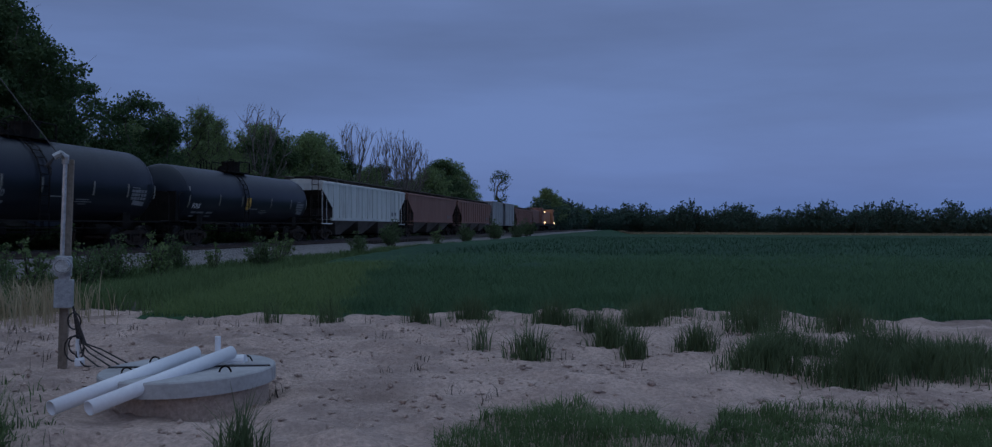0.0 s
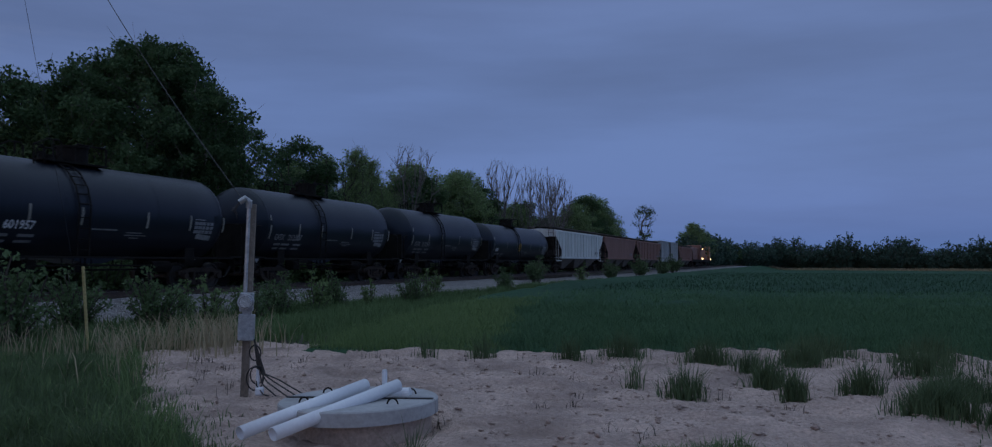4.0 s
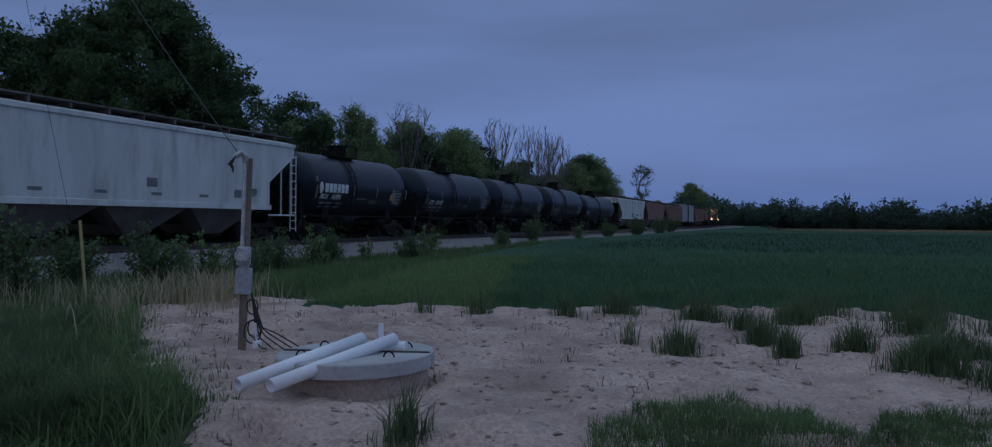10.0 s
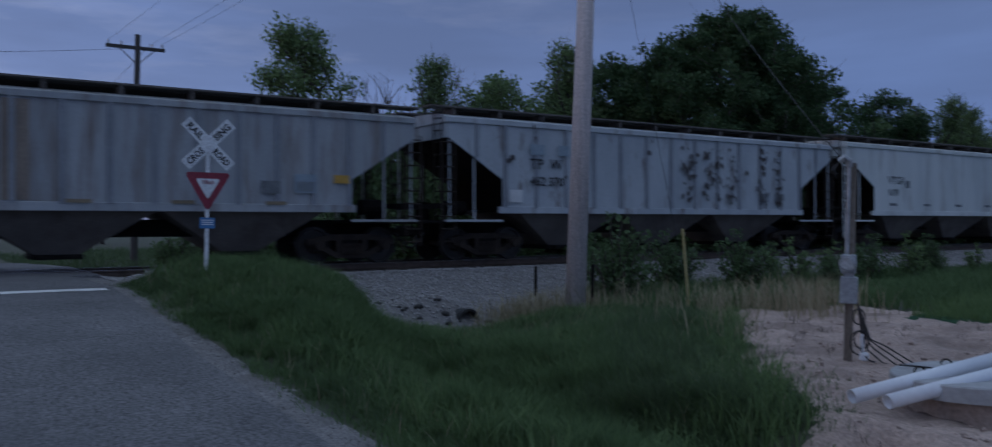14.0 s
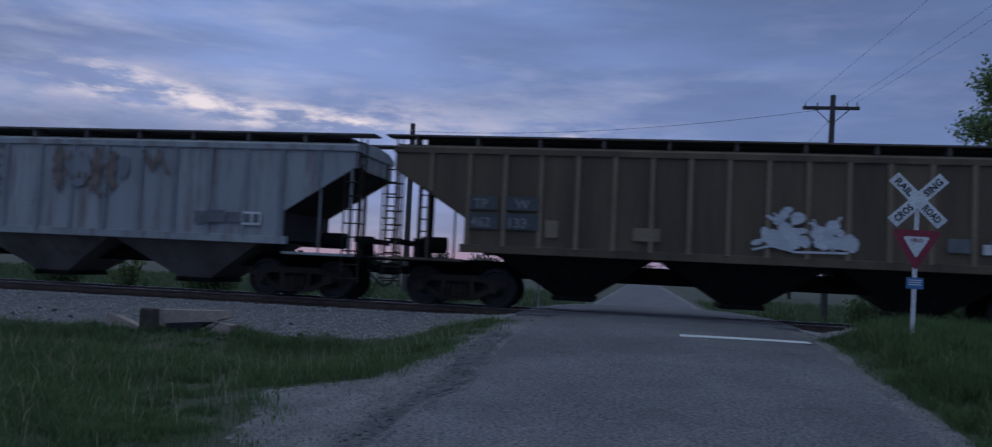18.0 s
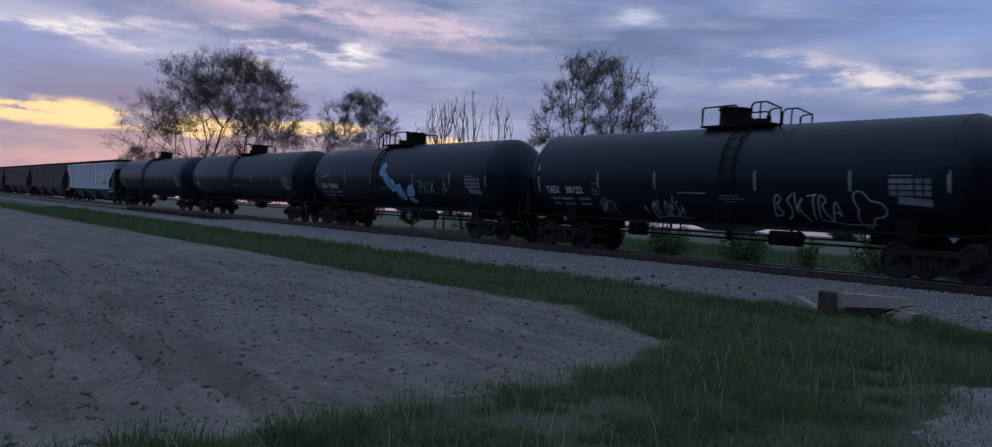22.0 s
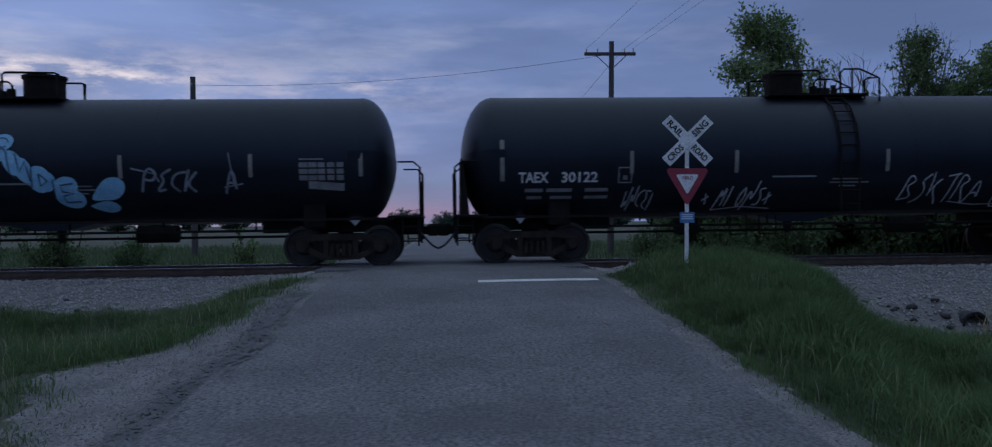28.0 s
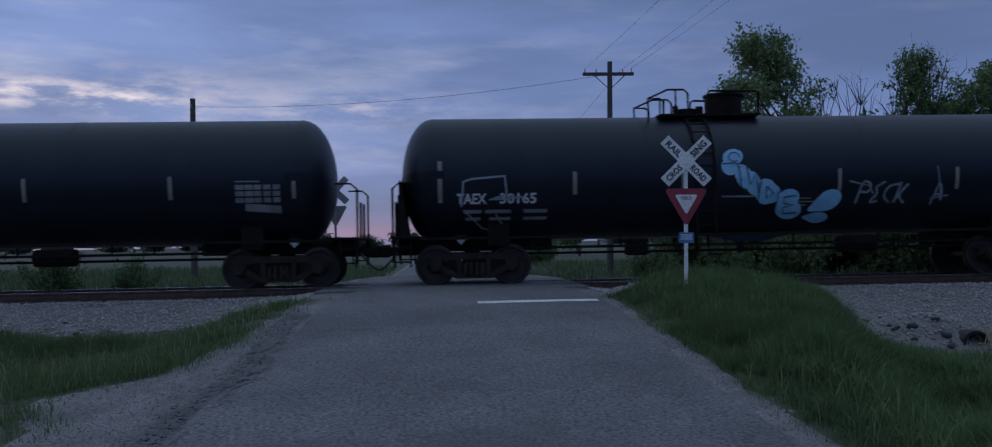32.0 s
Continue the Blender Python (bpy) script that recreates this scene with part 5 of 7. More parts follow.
def patches_133(body, at, lo, hi):
    lay("number_patch", [bar(lo + 0.1, lo + 0.75, 2.3, 2.62), bar(lo + 0.95, lo + 1.75, 2.3, 2.62), bar(lo + 0.1, lo + 0.8, 1.85, 2.22), bar(lo + 0.95, lo + 1.75, 1.85, 2.22)], M_GREYPATCH, body, at, "faded repainted number patches")
    over = lambda y, z: at(y, z) + 0.006
    lay("car_number", [words("TP", lo + 0.2, 2.34, 0.3), words("W", lo + 1.2, 2.34, 0.3), words("462", lo + 0.15, 1.9, 0.32), words("133", lo + 1.0, 1.9, 0.32)], M_DIM, body, over, "pale stencilled number")
    r = random.Random(9)
    ps = []
    for c, n, w in ((lo + 7.15, 34, 0.26), (lo + 8.05, 26, 0.22)):
        for _ in range(n):
            u = r.gauss(0, 1)
            ps.append(blob(c + w * u, 1.78 + abs(r.gauss(0, 0.28)) * (1.4 - 0.4 * abs(u)), r.uniform(0.06, 0.17), r.uniform(0.07, 0.18), r.uniform(0, 3), n=9))
        ps += [stroke([(c + r.uniform(-0.4, 0.4), 1.6 + r.uniform(0, 0.2)), (c + r.uniform(-0.3, 0.3), 2.0), (c + r.uniform(-0.4, 0.4), 2.2 + r.uniform(0, 0.3))], 0.05) for _ in range(5)]
    ps.append(stroke([(lo + 6.5, 1.62), (lo + 6.9, 1.72), (lo + 7.4, 1.60), (lo + 8.5, 1.62)], 0.05))
    lay("graffiti", ps, M_TAG, body, at, "pale splashed graffiti")
    lay("small_label", [bar(hi - 1.6, hi - 1.4, 1.7, 1.92)], M_WHITE, body, at)
    lay("tan_label", [bar(lo + 3.9, lo + 4.5, 1.7, 2.0), bar(lo + 1.9, lo + 2.2, 1.7, 2.1)], M_RIB, body, at)


def patches_474(body, at, lo, hi):
    lay("number_patch", [bar(lo + 0.3 + 0.75 * k, lo + 0.9 + 0.75 * k, 2.35, 2.65) for k in range(4)], M_BLUEMARK, body, at, "grey repainted patches")
    lay("car_number", [words("46", lo + 0.4, 2.0, 0.32), words("04", lo + 1.1, 2.0, 0.32), words("74", lo + 1.8, 2.0, 0.32)], M_WHITE, body, at, "white stencilled number")
    r = random.Random(3)
    m = (lo + hi) / 2
    lay("pale_smear", [blob(m + 1.12, 2.98, 0.34, 0.46, 0.1, n=14), blob(m + 2.35, 3.05, 0.16, 0.30, n=12)], M_SEAMRIB, body, at, "pale block where old letters were painted out")
    ps = []
    for c, wide, z0, z1, k in ((0.55, 0.11, 2.55, 3.45, 16), (1.62, 0.10, 2.50, 3.45, 16), (2.05, 0.13, 2.60, 3.35, 8)):
        ps += [blob(m + c + r.gauss(0, 0.4 * wide), z0 + (z1 - z0) * q / (k - 1), wide * r.uniform(0.6, 1.2), 0.10, r.uniform(-0.4, 0.4), n=9) for q in range(k)]
    ps += [blob(m + r.uniform(0.4, 2.2), r.uniform(2.3, 3.5), r.uniform(0.02, 0.07), r.uniform(0.05, 0.16), r.uniform(-0.5, 0.5), n=8) for _ in range(26)]
    ps += [stroke([(m + 2.9, 3.5), (m + 3.15, 3.0), (m + 3.35, 3.5)], 0.13), stroke([(m + 3.3, 3.4), (m + 3.6, 2.9)], 0.10)]
    ps += [blob(m - 1.15 + r.gauss(0, 0.06), r.uniform(1.7, 3.4), 0.05, 0.07, n=7) for _ in range(9)]
    lay("rust_scrape", ps, M_SCRAPE, body, at, "rusty scraped letters")
    lay("white_label", [bar(hi - 1.05, hi - 0.55, 1.72, 2.05)], M_WHITE, body, at)
    over = lambda y, z: at(y, z) + 0.006
    lay("dark_square", [bar(hi - 1.0, hi - 0.82, 1.78, 1.99), bar(hi - 0.76, hi - 0.6, 1.78, 1.99), bar(hi - 1.95, hi - 1.5, 1.76, 2.06)], M_DARKMARK, body, over)
    lay("column_writing", [bar(m - 1.2, m - 1.1, 2.2 + 0.25 * k, 2.32 + 0.25 * k) for k in range(6)], M_DARKMARK, body, at)


def patches_1679(body, at, lo, hi):
    lay("dark_square", [bar(lo + 2.1, lo + 2.4, 2.4, 2.7), bar(hi - 6.9, hi - 6.4, 1.95, 2.25), bar(hi - 1.2, hi - 0.85, 1.85, 2.1)], M_DARKMARK, body, at)
    lay("slot", [bar(lo + 1.0 + 2.4 * k, lo + 1.5 + 2.4 * k, 1.68, 1.78) for k in range(6)], M_DARKMARK, body, at, "dark slots in the lower side")


def box_car(label, y0, y1):
    half = (y1 - y0) / 2
    car = tagged(empty("box_car", pose(TRACK, (y0 + y1) / 2, RAIL)), label, "box car", "freight cars of the train")
    CARS.append((car, (y0 + y1) / 2))
    h = half - 0.6
    for a, b in ((-h, -1.3), (0.9, h)):
        bm = B()
        box(bm, -1.5, 1.5, a, b, 1.05, 4.2, 0.03)
        part("body", bm, M_GREY, car)
    bm = B()
    box(bm, -1.5, -1.4, -1.3, 0.9, 1.05, 4.2)
    box(bm, -1.5, 1.5, -1.3, 0.9, 1.0, 1.08)
    part("inner_wall", bm, M_UNDER, car)
    bm = B()
    box(bm, 1.52, 1.58, 0.7, 3.2, 1.1, 4.05, 0.01)
    part("sliding_door", bm, M_GREY, car)
    bm = B()
    prism(bm, [(-h - 0.05, 4.2), (h + 0.05, 4.2), (h + 0.05, 4.3), (-h - 0.05, 4.3)], -1.55, 1.55)
    part("roof", bm, M_GREY, car)
    for k in range(14):
        y = -h + 0.3 + (2 * h - 0.6) * k / 13
        if not -1.6 < y < 3.3:
            part("rib", box(B(), 1.5, 1.55, y - 0.05, y + 0.05, 1.1, 4.15), M_GREY, car)
    bm = B()
    box(bm, -0.4, 0.4, -h, h, 0.7, 1.05)
    part("centre_sill", bm, M_UNDER, car)
    for y in (-half + 2.3, half - 2.3):
        add_truck(car, y, False)
    add_couplers(car, half)


def locomotive(label, y0, y1, paint, lit):
    half = (y1 - y0) / 2
    car = tagged(empty("locomotive", pose(TRACK, (y0 + y1) / 2, RAIL)), label, "locomotive")
    CARS.append((car, (y0 + y1) / 2))
    h = half - 0.6
    bm = B()
    box(bm, -1.5, 1.5, -h, h, 1.1, 1.55, 0.03)
    part("frame", bm, M_UNDER, car)
    bm = B()
    box(bm, -0.95, 0.95, -h + 1.2, h - 4.6, 1.55, 4.1, 0.12)
    part("hood", bm, paint, car)
    bm = B()
    box(bm, -1.5, 1.5, h - 4.6, h - 2.2, 1.55, 4.65, 0.10)
    part("cab", bm, paint, car)
    bm = B()
    box(bm, -0.9, 0.9, h - 2.2, h - 0.7, 1.55, 3.1, 0.12)
    part("nose", bm, paint, car)
    bm = B()
    for y in (h - 4.2, h - 3.2):
        box(bm, 1.5, 1.52, y, y + 0.75, 3.4, 4.1)
    part("cab_window", bm, M_UNDER, car)
    bm = B()
    for y in (-h + 3, -h + 5, -h + 7):
        tube(bm, (0, y, 4.1), (0, y, 4.35), 0.55, n=14)
    part("roof_fan", bm, M_UNDER, car)
    bm = B()
    chain(bm, [(1.45, -h + 0.4, 1.55), (1.45, -h + 0.4, 2.55), (1.45, h - 4.7, 2.55)], 0.025)
    for k in range(8):
        y = -h + 0.4 + (2 * h - 5.1) * k / 7
        tube(bm, (1.45, y, 1.55), (1.45, y, 2.55), 0.02, n=6)
    part("handrail", bm, paint, car)
    bm = B()
    box(bm, -1.3, 1.3, -2.2, 2.2, 0.35, 1.1, 0.15)
    part("fuel_tank", bm, M_UNDER, car)
    if lit:
        for y, z in ((-h - 0.02, 1.75), (h - 0.5, 1.75), (-h - 0.02, 3.9)):
            bm = B()
            tube(bm, (1.35, y - 0.02, z), (1.35, y - 0.14, z), 0.16 if z < 3 else 0.10, n=12)
            part("lamp", bm, M_HEADLIGHT, car, "warm glowing lamp")
    for y in (-half + 3.0, half - 3.0):
        add_truck(car, y, False)
    add_couplers(car, half)


def make_train():
    E = [-275, -252.5, -230, -207, -185.5, -165.3, -145.6, -127.65, -110.15, -92.3, -75, -57.6, -40.2, -18.4, -6.3, 7.3, 20.8, 34.6, 51.2, 70.9, 90.8, 112.3, 132.6, 154.8, 174.0, 194.0]
    hopper_car("dirty brown covered hopper car on the track", E[0], E[1], M_BROWN, rib_paint=M_RIB)
    hopper_car("dirty brown covered hopper car on the track", E[1], E[2], M_BROWN, rib_paint=M_RIB)
    hopper_car("dirty brown covered hopper car on the track", E[2], E[3], M_BROWN, rib_paint=M_RIB)
    hopper_car("pale grey covered hopper car on the track", E[3], E[4], M_LIGHTGREY, ribs=12)
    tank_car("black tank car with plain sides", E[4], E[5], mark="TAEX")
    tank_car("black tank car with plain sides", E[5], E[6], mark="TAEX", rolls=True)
    tank_car("black tank car with light blue bubble graffiti", E[6], E[7], mark="TAEX  30165", rolls=True, extras=marks_30165)
    tank_car("black tank car with white spray tags", E[7], E[8], mark="TAEX  30122", rolls=True, extras=marks_30122, dome_at=-0.05, flip=1)
    hopper_car("weathered blue-grey covered hopper car with rusty scrapes", E[8], E[9], M_GREY, ribs=15, rib_paint=M_SEAMRIB, rolls=True, extras=patches_474)
    hopper_car("dark brown covered hopper car with tan ribs", E[9], E[10], M_BROWN, ribs=16, rib_paint=M_RIB, rolls=True, extras=patches_133, under=M_UNDER)
    hopper_car("weathered grey covered hopper car with orange labels", E[10], E[11], M_GREY, ribs=15, rib_paint=M_SEAMRIB, rolls=True, extras=patches_268)
    hopper_car("grey covered hopper car with peeling paint", E[11], E[12], M_PEEL, ribs=13, rib_paint=M_SEAMRIB, high=3.82, mark=("TP  W", "462 370"), rolls=True, extras=peel_patches)
    hopper_car("long pale grey covered hopper car with smooth sides", E[12], E[13], M_LIGHTGREY, ribs=0, chutes=4, high=4.0, steps=M_LIGHTGREY, mark=("VTGX", "1679"), rolls=True, extras=patches_1679)
    tank_car("short black tank car with a white brand panel", E[13], E[14], mark="PROX 16491", rolls=True, extras=marks_procor, radius=1.48)
    tank_car("black tank car with white number", E[14], E[15], mark="UTLX 601957", radius=1.48)
    tank_car("black tank car with white number", E[15], E[16], mark="GATX 212307", radius=1.48, faint=True)
    tank_car("black tank car with white number", E[16], E[17], mark="GATX 212260", radius=1.48, faint=True)
    tank_car("black tank car with a yellow panel", E[17], E[18], mark="FURX", radius=1.35, extras=marks_yellow)
    hopper_car("pale grey covered hopper car on the track", E[18], E[19], M_LIGHTGREY, ribs=14)
    hopper_car("oxide red covered hopper car with smooth sides", E[19], E[20], M_RUST, ribs=0)
    hopper_car("oxide red covered hopper car with streaked sides", E[20], E[21], M_RUST, ribs=14)
    box_car("grey box car with an open side door", E[21], E[22])
    hopper_car("oxide red covered hopper car on the track", E[22], E[23], M_RUST, ribs=14)
    locomotive("dark red diesel locomotive", E[23], E[24], M_RUST, False)
    locomotive("faded orange diesel locomotive with lit lamps", E[24], E[25], M_ORANGE, True)


make_train()


# ---------------------------------------------------------------- things by the road
def gh(x, y):
    return float(ground_height(np.array([x]), np.array([y]))[0])


def wire(name, a, b, sag, r=0.012, label="thin black overhead wire"):
    a, b = Vector(a), Vector(b)
    bm = B()
    pts = [a.lerp(b, k / 14) - Vector((0, 0, sag * 4 * (k / 14) * (1 - k / 14))) for k in range(15)]
    chain(bm, pts, r, 5)
    return tagged(part(name, bm, M_CABLE), label, "wire", kind="structure")


def make_crossbuck(x, y, turn, base, high, full, label):
    """Post with crossed blades, yield triangle and a small blue plate. It faces local +x."""
    sign = tagged(empty("crossing_sign", pose(x, y, base, 0, 0, turn) @ pose(0, 0, 0, -1.0, 0, 0)), label, "railroad sign", "crossing signs")
    bm = B()
    prism(bm, [(-0.03, 0), (0.03, 0), (0.03, high + 0.1), (-0.03, high + 0.1)], -0.05, 0.0)
    part("post", bm, M_SIGNWHITE if full else M_GALV, sign)
    for k, (ang, text) in enumerate(((45, ("RAIL", "ROAD")), (-45, ("CROS", "SING")))):
        bm = B()
        box(bm, 0.012 + 0.008 * k, 0.017 + 0.008 * k, -0.52, 0.52, -0.100, 0.100, 0.002)
        blade = part("blade", bm, M_SIGNWHITE if full else M_SIGNBACK, sign, "white crossed blade" if full else "")
        a = -45 if k == 0 else 45
        blade.matrix_basis = pose(0, 0, high, a, 0, 0)
        if full:
            pieces = []
            for body, yy in ((text[0], -0.46), (text[1], 0.13)):
                v, f = text_mesh(body, 0.150, 0.005)
                w = max(p[0] for p in v)
                pieces.append(([(p[0] * 0.33 / w + yy, p[1] - 0.052) for p in v], f))
            lay("lettering", pieces, M_SIGNBLACK, blade, lambda q, z, kk=k: 0.020 + 0.008 * kk)
    zt = high - 0.47
    for size, mat, xx, nm in ((0.38, M_SIGNRED, 0.006, "yield_plate"), (0.20, M_SIGNWHITE, 0.014, "yield_centre")):
        bm = B()
        cz = zt - 0.22
        h = size * 2 * 0.866
        top = cz + h / 3
        v = []
        for cy, czz in ((-size, top), (size, top), (0, top - h)):
            for k in range(4):
                # rounded corners
                mid = (0, top - h / 3)
                dy, dz = mid[0] - cy, mid[1] - czz
                ln = math.hypot(dy, dz)
                base_a = math.atan2(-dz, -dy)
                aa = base_a - math.pi / 3 + 2 * math.pi / 3 * k / 3
                rr = 0.045 * size / 0.38
                v.append((cy + dy / ln * rr * 2 + rr * math.cos(aa), czz + dz / ln * rr * 2 + rr * math.sin(aa)))
        v.sort(key=lambda p: math.atan2(p[1] - (top - h / 3), p[0]))
        prism(bm, v, xx, xx + 0.006)
        part(nm, bm, mat if full else M_SIGNBACK, sign)
    if full:
        v, f = text_mesh("YIELD", 0.075, 0.002)
        w = max(p[0] for p in v)
        lay("lettering", [([(p[0] - w / 2, p[1] + zt - 0.19) for p in v], f)], M_SIGNRED, sign, lambda q, z: 0.024, "small red letters")
        bm = B()
        box(bm, 0.004, 0.010, -0.125, 0.125, zt - 0.93, zt - 0.75, 0.004)
        plate = part("notice_plate", bm, M_SIGNBLUE, sign, "small blue notice plate")
        lay("small_print", [bar(-0.10, 0.10, zt - 0.80, zt - 0.785), bar(-0.09, 0.09, zt - 0.835, zt - 0.82), bar(-0.10, 0.10, zt - 0.87, zt - 0.855)], M_SIGNWHITE, plate, lambda q, z: 0.012)


def make_roadside():
    make_crossbuck(-14.62, 3.93, -4, 0.45, 2.53, True, "white railroad crossing crossbuck over a red yield sign")
    make_crossbuck(-26.5, -3.4, 176, 0.35, 2.95, False, "crossing sign seen from its bare metal back")
    # utility pole by the ditch
    pole = tagged(empty("utility_pole", pose(-13.1, 10.5, -0.4)), "bare weathered wooden utility pole in the ditch grass", "utility pole")
    bm = B()
    tube(bm, (0, 0, 0), (0.28, 0.30, 10.6), 0.20, 0.14, n=20)
    part("pole", bm, M_POLE, pole, smooth=True)
    bm = B()
    tube(bm, (0.05, 0.2, 10.1), (0.05, 0.2, 10.5), 0.05, n=8)
    part("insulator", bm, M_GALV, pole)
    # line poles beyond the track
    far = tagged(empty("utility_pole", pose(-38.0, 7.2, 0)), "dark wooden power pole with a cross arm", "utility pole", "line poles")
    bm = B()
    tube(bm, (0, 0, 0), (0.0, 0.18, 9.6), 0.15, 0.11, n=14)
    part("pole", bm, M_DARKPOLE, far)
    bm = B()
    box(bm, -0.06, 0.06, -1.05, 1.25, 8.98, 9.12, 0.01)
    chain(bm, [(0.02, -0.55, 9.0), (0.02, 0.15, 8.35), (0.02, 0.85, 9.0)], 0.02)
    part("cross_arm", bm, M_DARKPOLE, far)
    for y in (-0.95, -0.45, 0.75, 1.15):
        bm = B()
        tube(bm, (0, y, 9.12), (0, y, 9.28), 0.035, n=8)
        part("insulator", bm, M_GALV, far)
    far2 = tagged(empty("utility_pole", pose(-44.0, -12.6, 0)), "dark wooden pole without a cross arm", "utility pole", "line poles")
    bm = B()
    tube(bm, (0, 0, 0), (0, 0, 9.1), 0.17, 0.13, n=14)
    part("pole", bm, M_DARKPOLE, far2)
    bm = B()
    tube(bm, (0.1, 0, 8.6), (0.22, 0, 8.75), 0.04, n=8)
    part("insulator", bm, M_GALV, far2)
    wire("overhead_wire", (-38, 7.05, 9.0), (-44, -12.6, 8.7), 0.45, 0.009)
    for y, ye in ((6.25, 3.6), (8.3, 7.4), (7.95, 6.0)):
        wire("overhead_wire", (-38, y, 9.28), (14, ye + 7.0, 13.0), 0.7, 0.005)
    wire("overhead_wire", (-38, 7.9, 9.28), (-120, 8.5, 8.4), 0.6, 0.007)
    wire("service_wire", (-12.8, 10.8, 9.9), (-5.95, 8.55, 2.36), 0.35, 0.006, "black service wire from the pole to the meter post")
    wire("guy_wire", (-12.8, 10.8, 9.6), (-12.3, 12.8, 0.0), 0.02, 0.004, "thin steel guy wire beside the pole")
    # marker stake in the grass
    stake = tagged(empty("marker_stake", pose(-12.2, 12.7, gh(-12.2, 12.7) - 0.2, 2, -4, 0)), "thin yellow marker stake in the long grass", "stake")
    bm = B()
    tube(bm, (0, 0, 0), (0, 0, 1.75), 0.028, n=8)
    part("rod", bm, M_RIBY, stake)
    post = tagged(empty("fence_post", pose(-13.9, 11.6, gh(-13.9, 11.6) - 0.2, 0, 2, 0)), "short dark steel fence post in the grass", "post", "fence posts")
    bm = B()
    box(bm, -0.02, 0.02, -0.03, 0.03, 0, 1.25)
    part("rod", bm, M_UNDER, post)
    post2 = copy_thing(post, pose(-15.6, 11.4, gh(-15.6, 11.4) - 0.4, 4, 6, 0))


def make_meter_post():
    x, y, z = -5.79, 8.43, 0.12
    th = tagged(empty("meter_post", pose(x, y, z - 0.3, 0, 1.6, 30)), "grey wooden post carrying an electric meter and conduit", "post")
    bm = B()
    box(bm, -0.043, 0.043, -0.038, 0.038, 0, 2.45, 0.006)
    part("post", bm, M_WOOD, th)
    bm = B()
    tube(bm, (-0.03, -0.09, 1.44), (-0.03, -0.09, 2.40), 0.022, n=10)
    chain(bm, [(-0.03, -0.09, 2.40), (-0.03, -0.10, 2.47), (-0.07, -0.12, 2.50), (-0.13, -0.12, 2.46)], 0.034, 8)
    part("conduit", bm, M_GALV, th, "grey conduit with a bent weatherhead")
    bm = B()
    for k in range(3):
        chain(bm, [(-0.13, -0.12, 2.46), (-0.17 - 0.02 * k, -0.13, 2.36), (-0.15, -0.12, 2.28 + 0.03 * k), (-0.20, -0.05 * k, 2.40)], 0.007, 5)
    part("loose_wire", bm, M_CABLE, th)
    bm = B()
    box(bm, -0.085, 0.065, -0.14, -0.04, 1.25, 1.46, 0.012)
    meter = part("meter_box", bm, M_METER, th)
    bm = B()
    tube(bm, (-0.01, -0.14, 1.36), (-0.01, -0.215, 1.36), 0.088, n=22)
    part("meter_ring", bm, M_GALV, meter)
    bm = B()
    tube(bm, (-0.01, -0.215, 1.36), (-0.01, -0.29, 1.36), 0.078, 0.066, n=22)
    part("meter_glass", bm, M_GLASS, meter)
    bm = B()
    tube(bm, (-0.01, -0.215, 1.36), (-0.01, -0.245, 1.36), 0.06, n=16)
    part("meter_dial", bm, M_SIGNWHITE, meter)
    bm = B()
    box(bm, -0.088, 0.088, -0.15, -0.04, 0.93, 1.22, 0.01)
    box(bm, -0.05, 0.05, -0.14, -0.05, 1.21, 1.27)
    part("breaker_box", bm, M_METER, th)
    for k in range(5):
        bm = B()
        s = 0.10 * k
        chain(bm, [(0.09, -0.12, 0.95), (0.15 + 0.02 * k, -0.15 - s * 0.2, 0.58), (0.14 + 0.06 * k, -0.18 - s * 0.3, 0.45 + 0.02 * k), (0.22 + 0.14 * k, -0.24 - 0.5 * s, 0.36 - 0.01 * k), (0.42 + 0.26 * k, -0.28 - s, 0.31)], 0.008, 6)
        part("cable", bm, M_CABLE, th)
    n = 14
    for c, r in (((0.12, -0.16, 0.52), 0.09), ((0.14, -0.17, 0.56), 0.07), ((0.11, -0.15, 0.80), 0.06)):
        bm = B()
        chain(bm, [(c[0] + r * math.cos(a), c[1] - 0.05 * math.sin(a), c[2] + 1.5 * r * math.sin(a)) for a in [2 * math.pi * k / n for k in range(n + 1)]], 0.008, 5)
        part("cable_coil", bm, M_CABLE, th, "coil of black cable")
    bm = B()
    box(bm, 0.13, 0.22, -0.22, -0.14, 0.34, 0.43, 0.015)
    tube(bm, (0.15, -0.16, 0.42), (0.15, -0.16, 0.62), 0.02, n=8)
    part("plug", bm, M_PVC, th, "white plug on the cable")


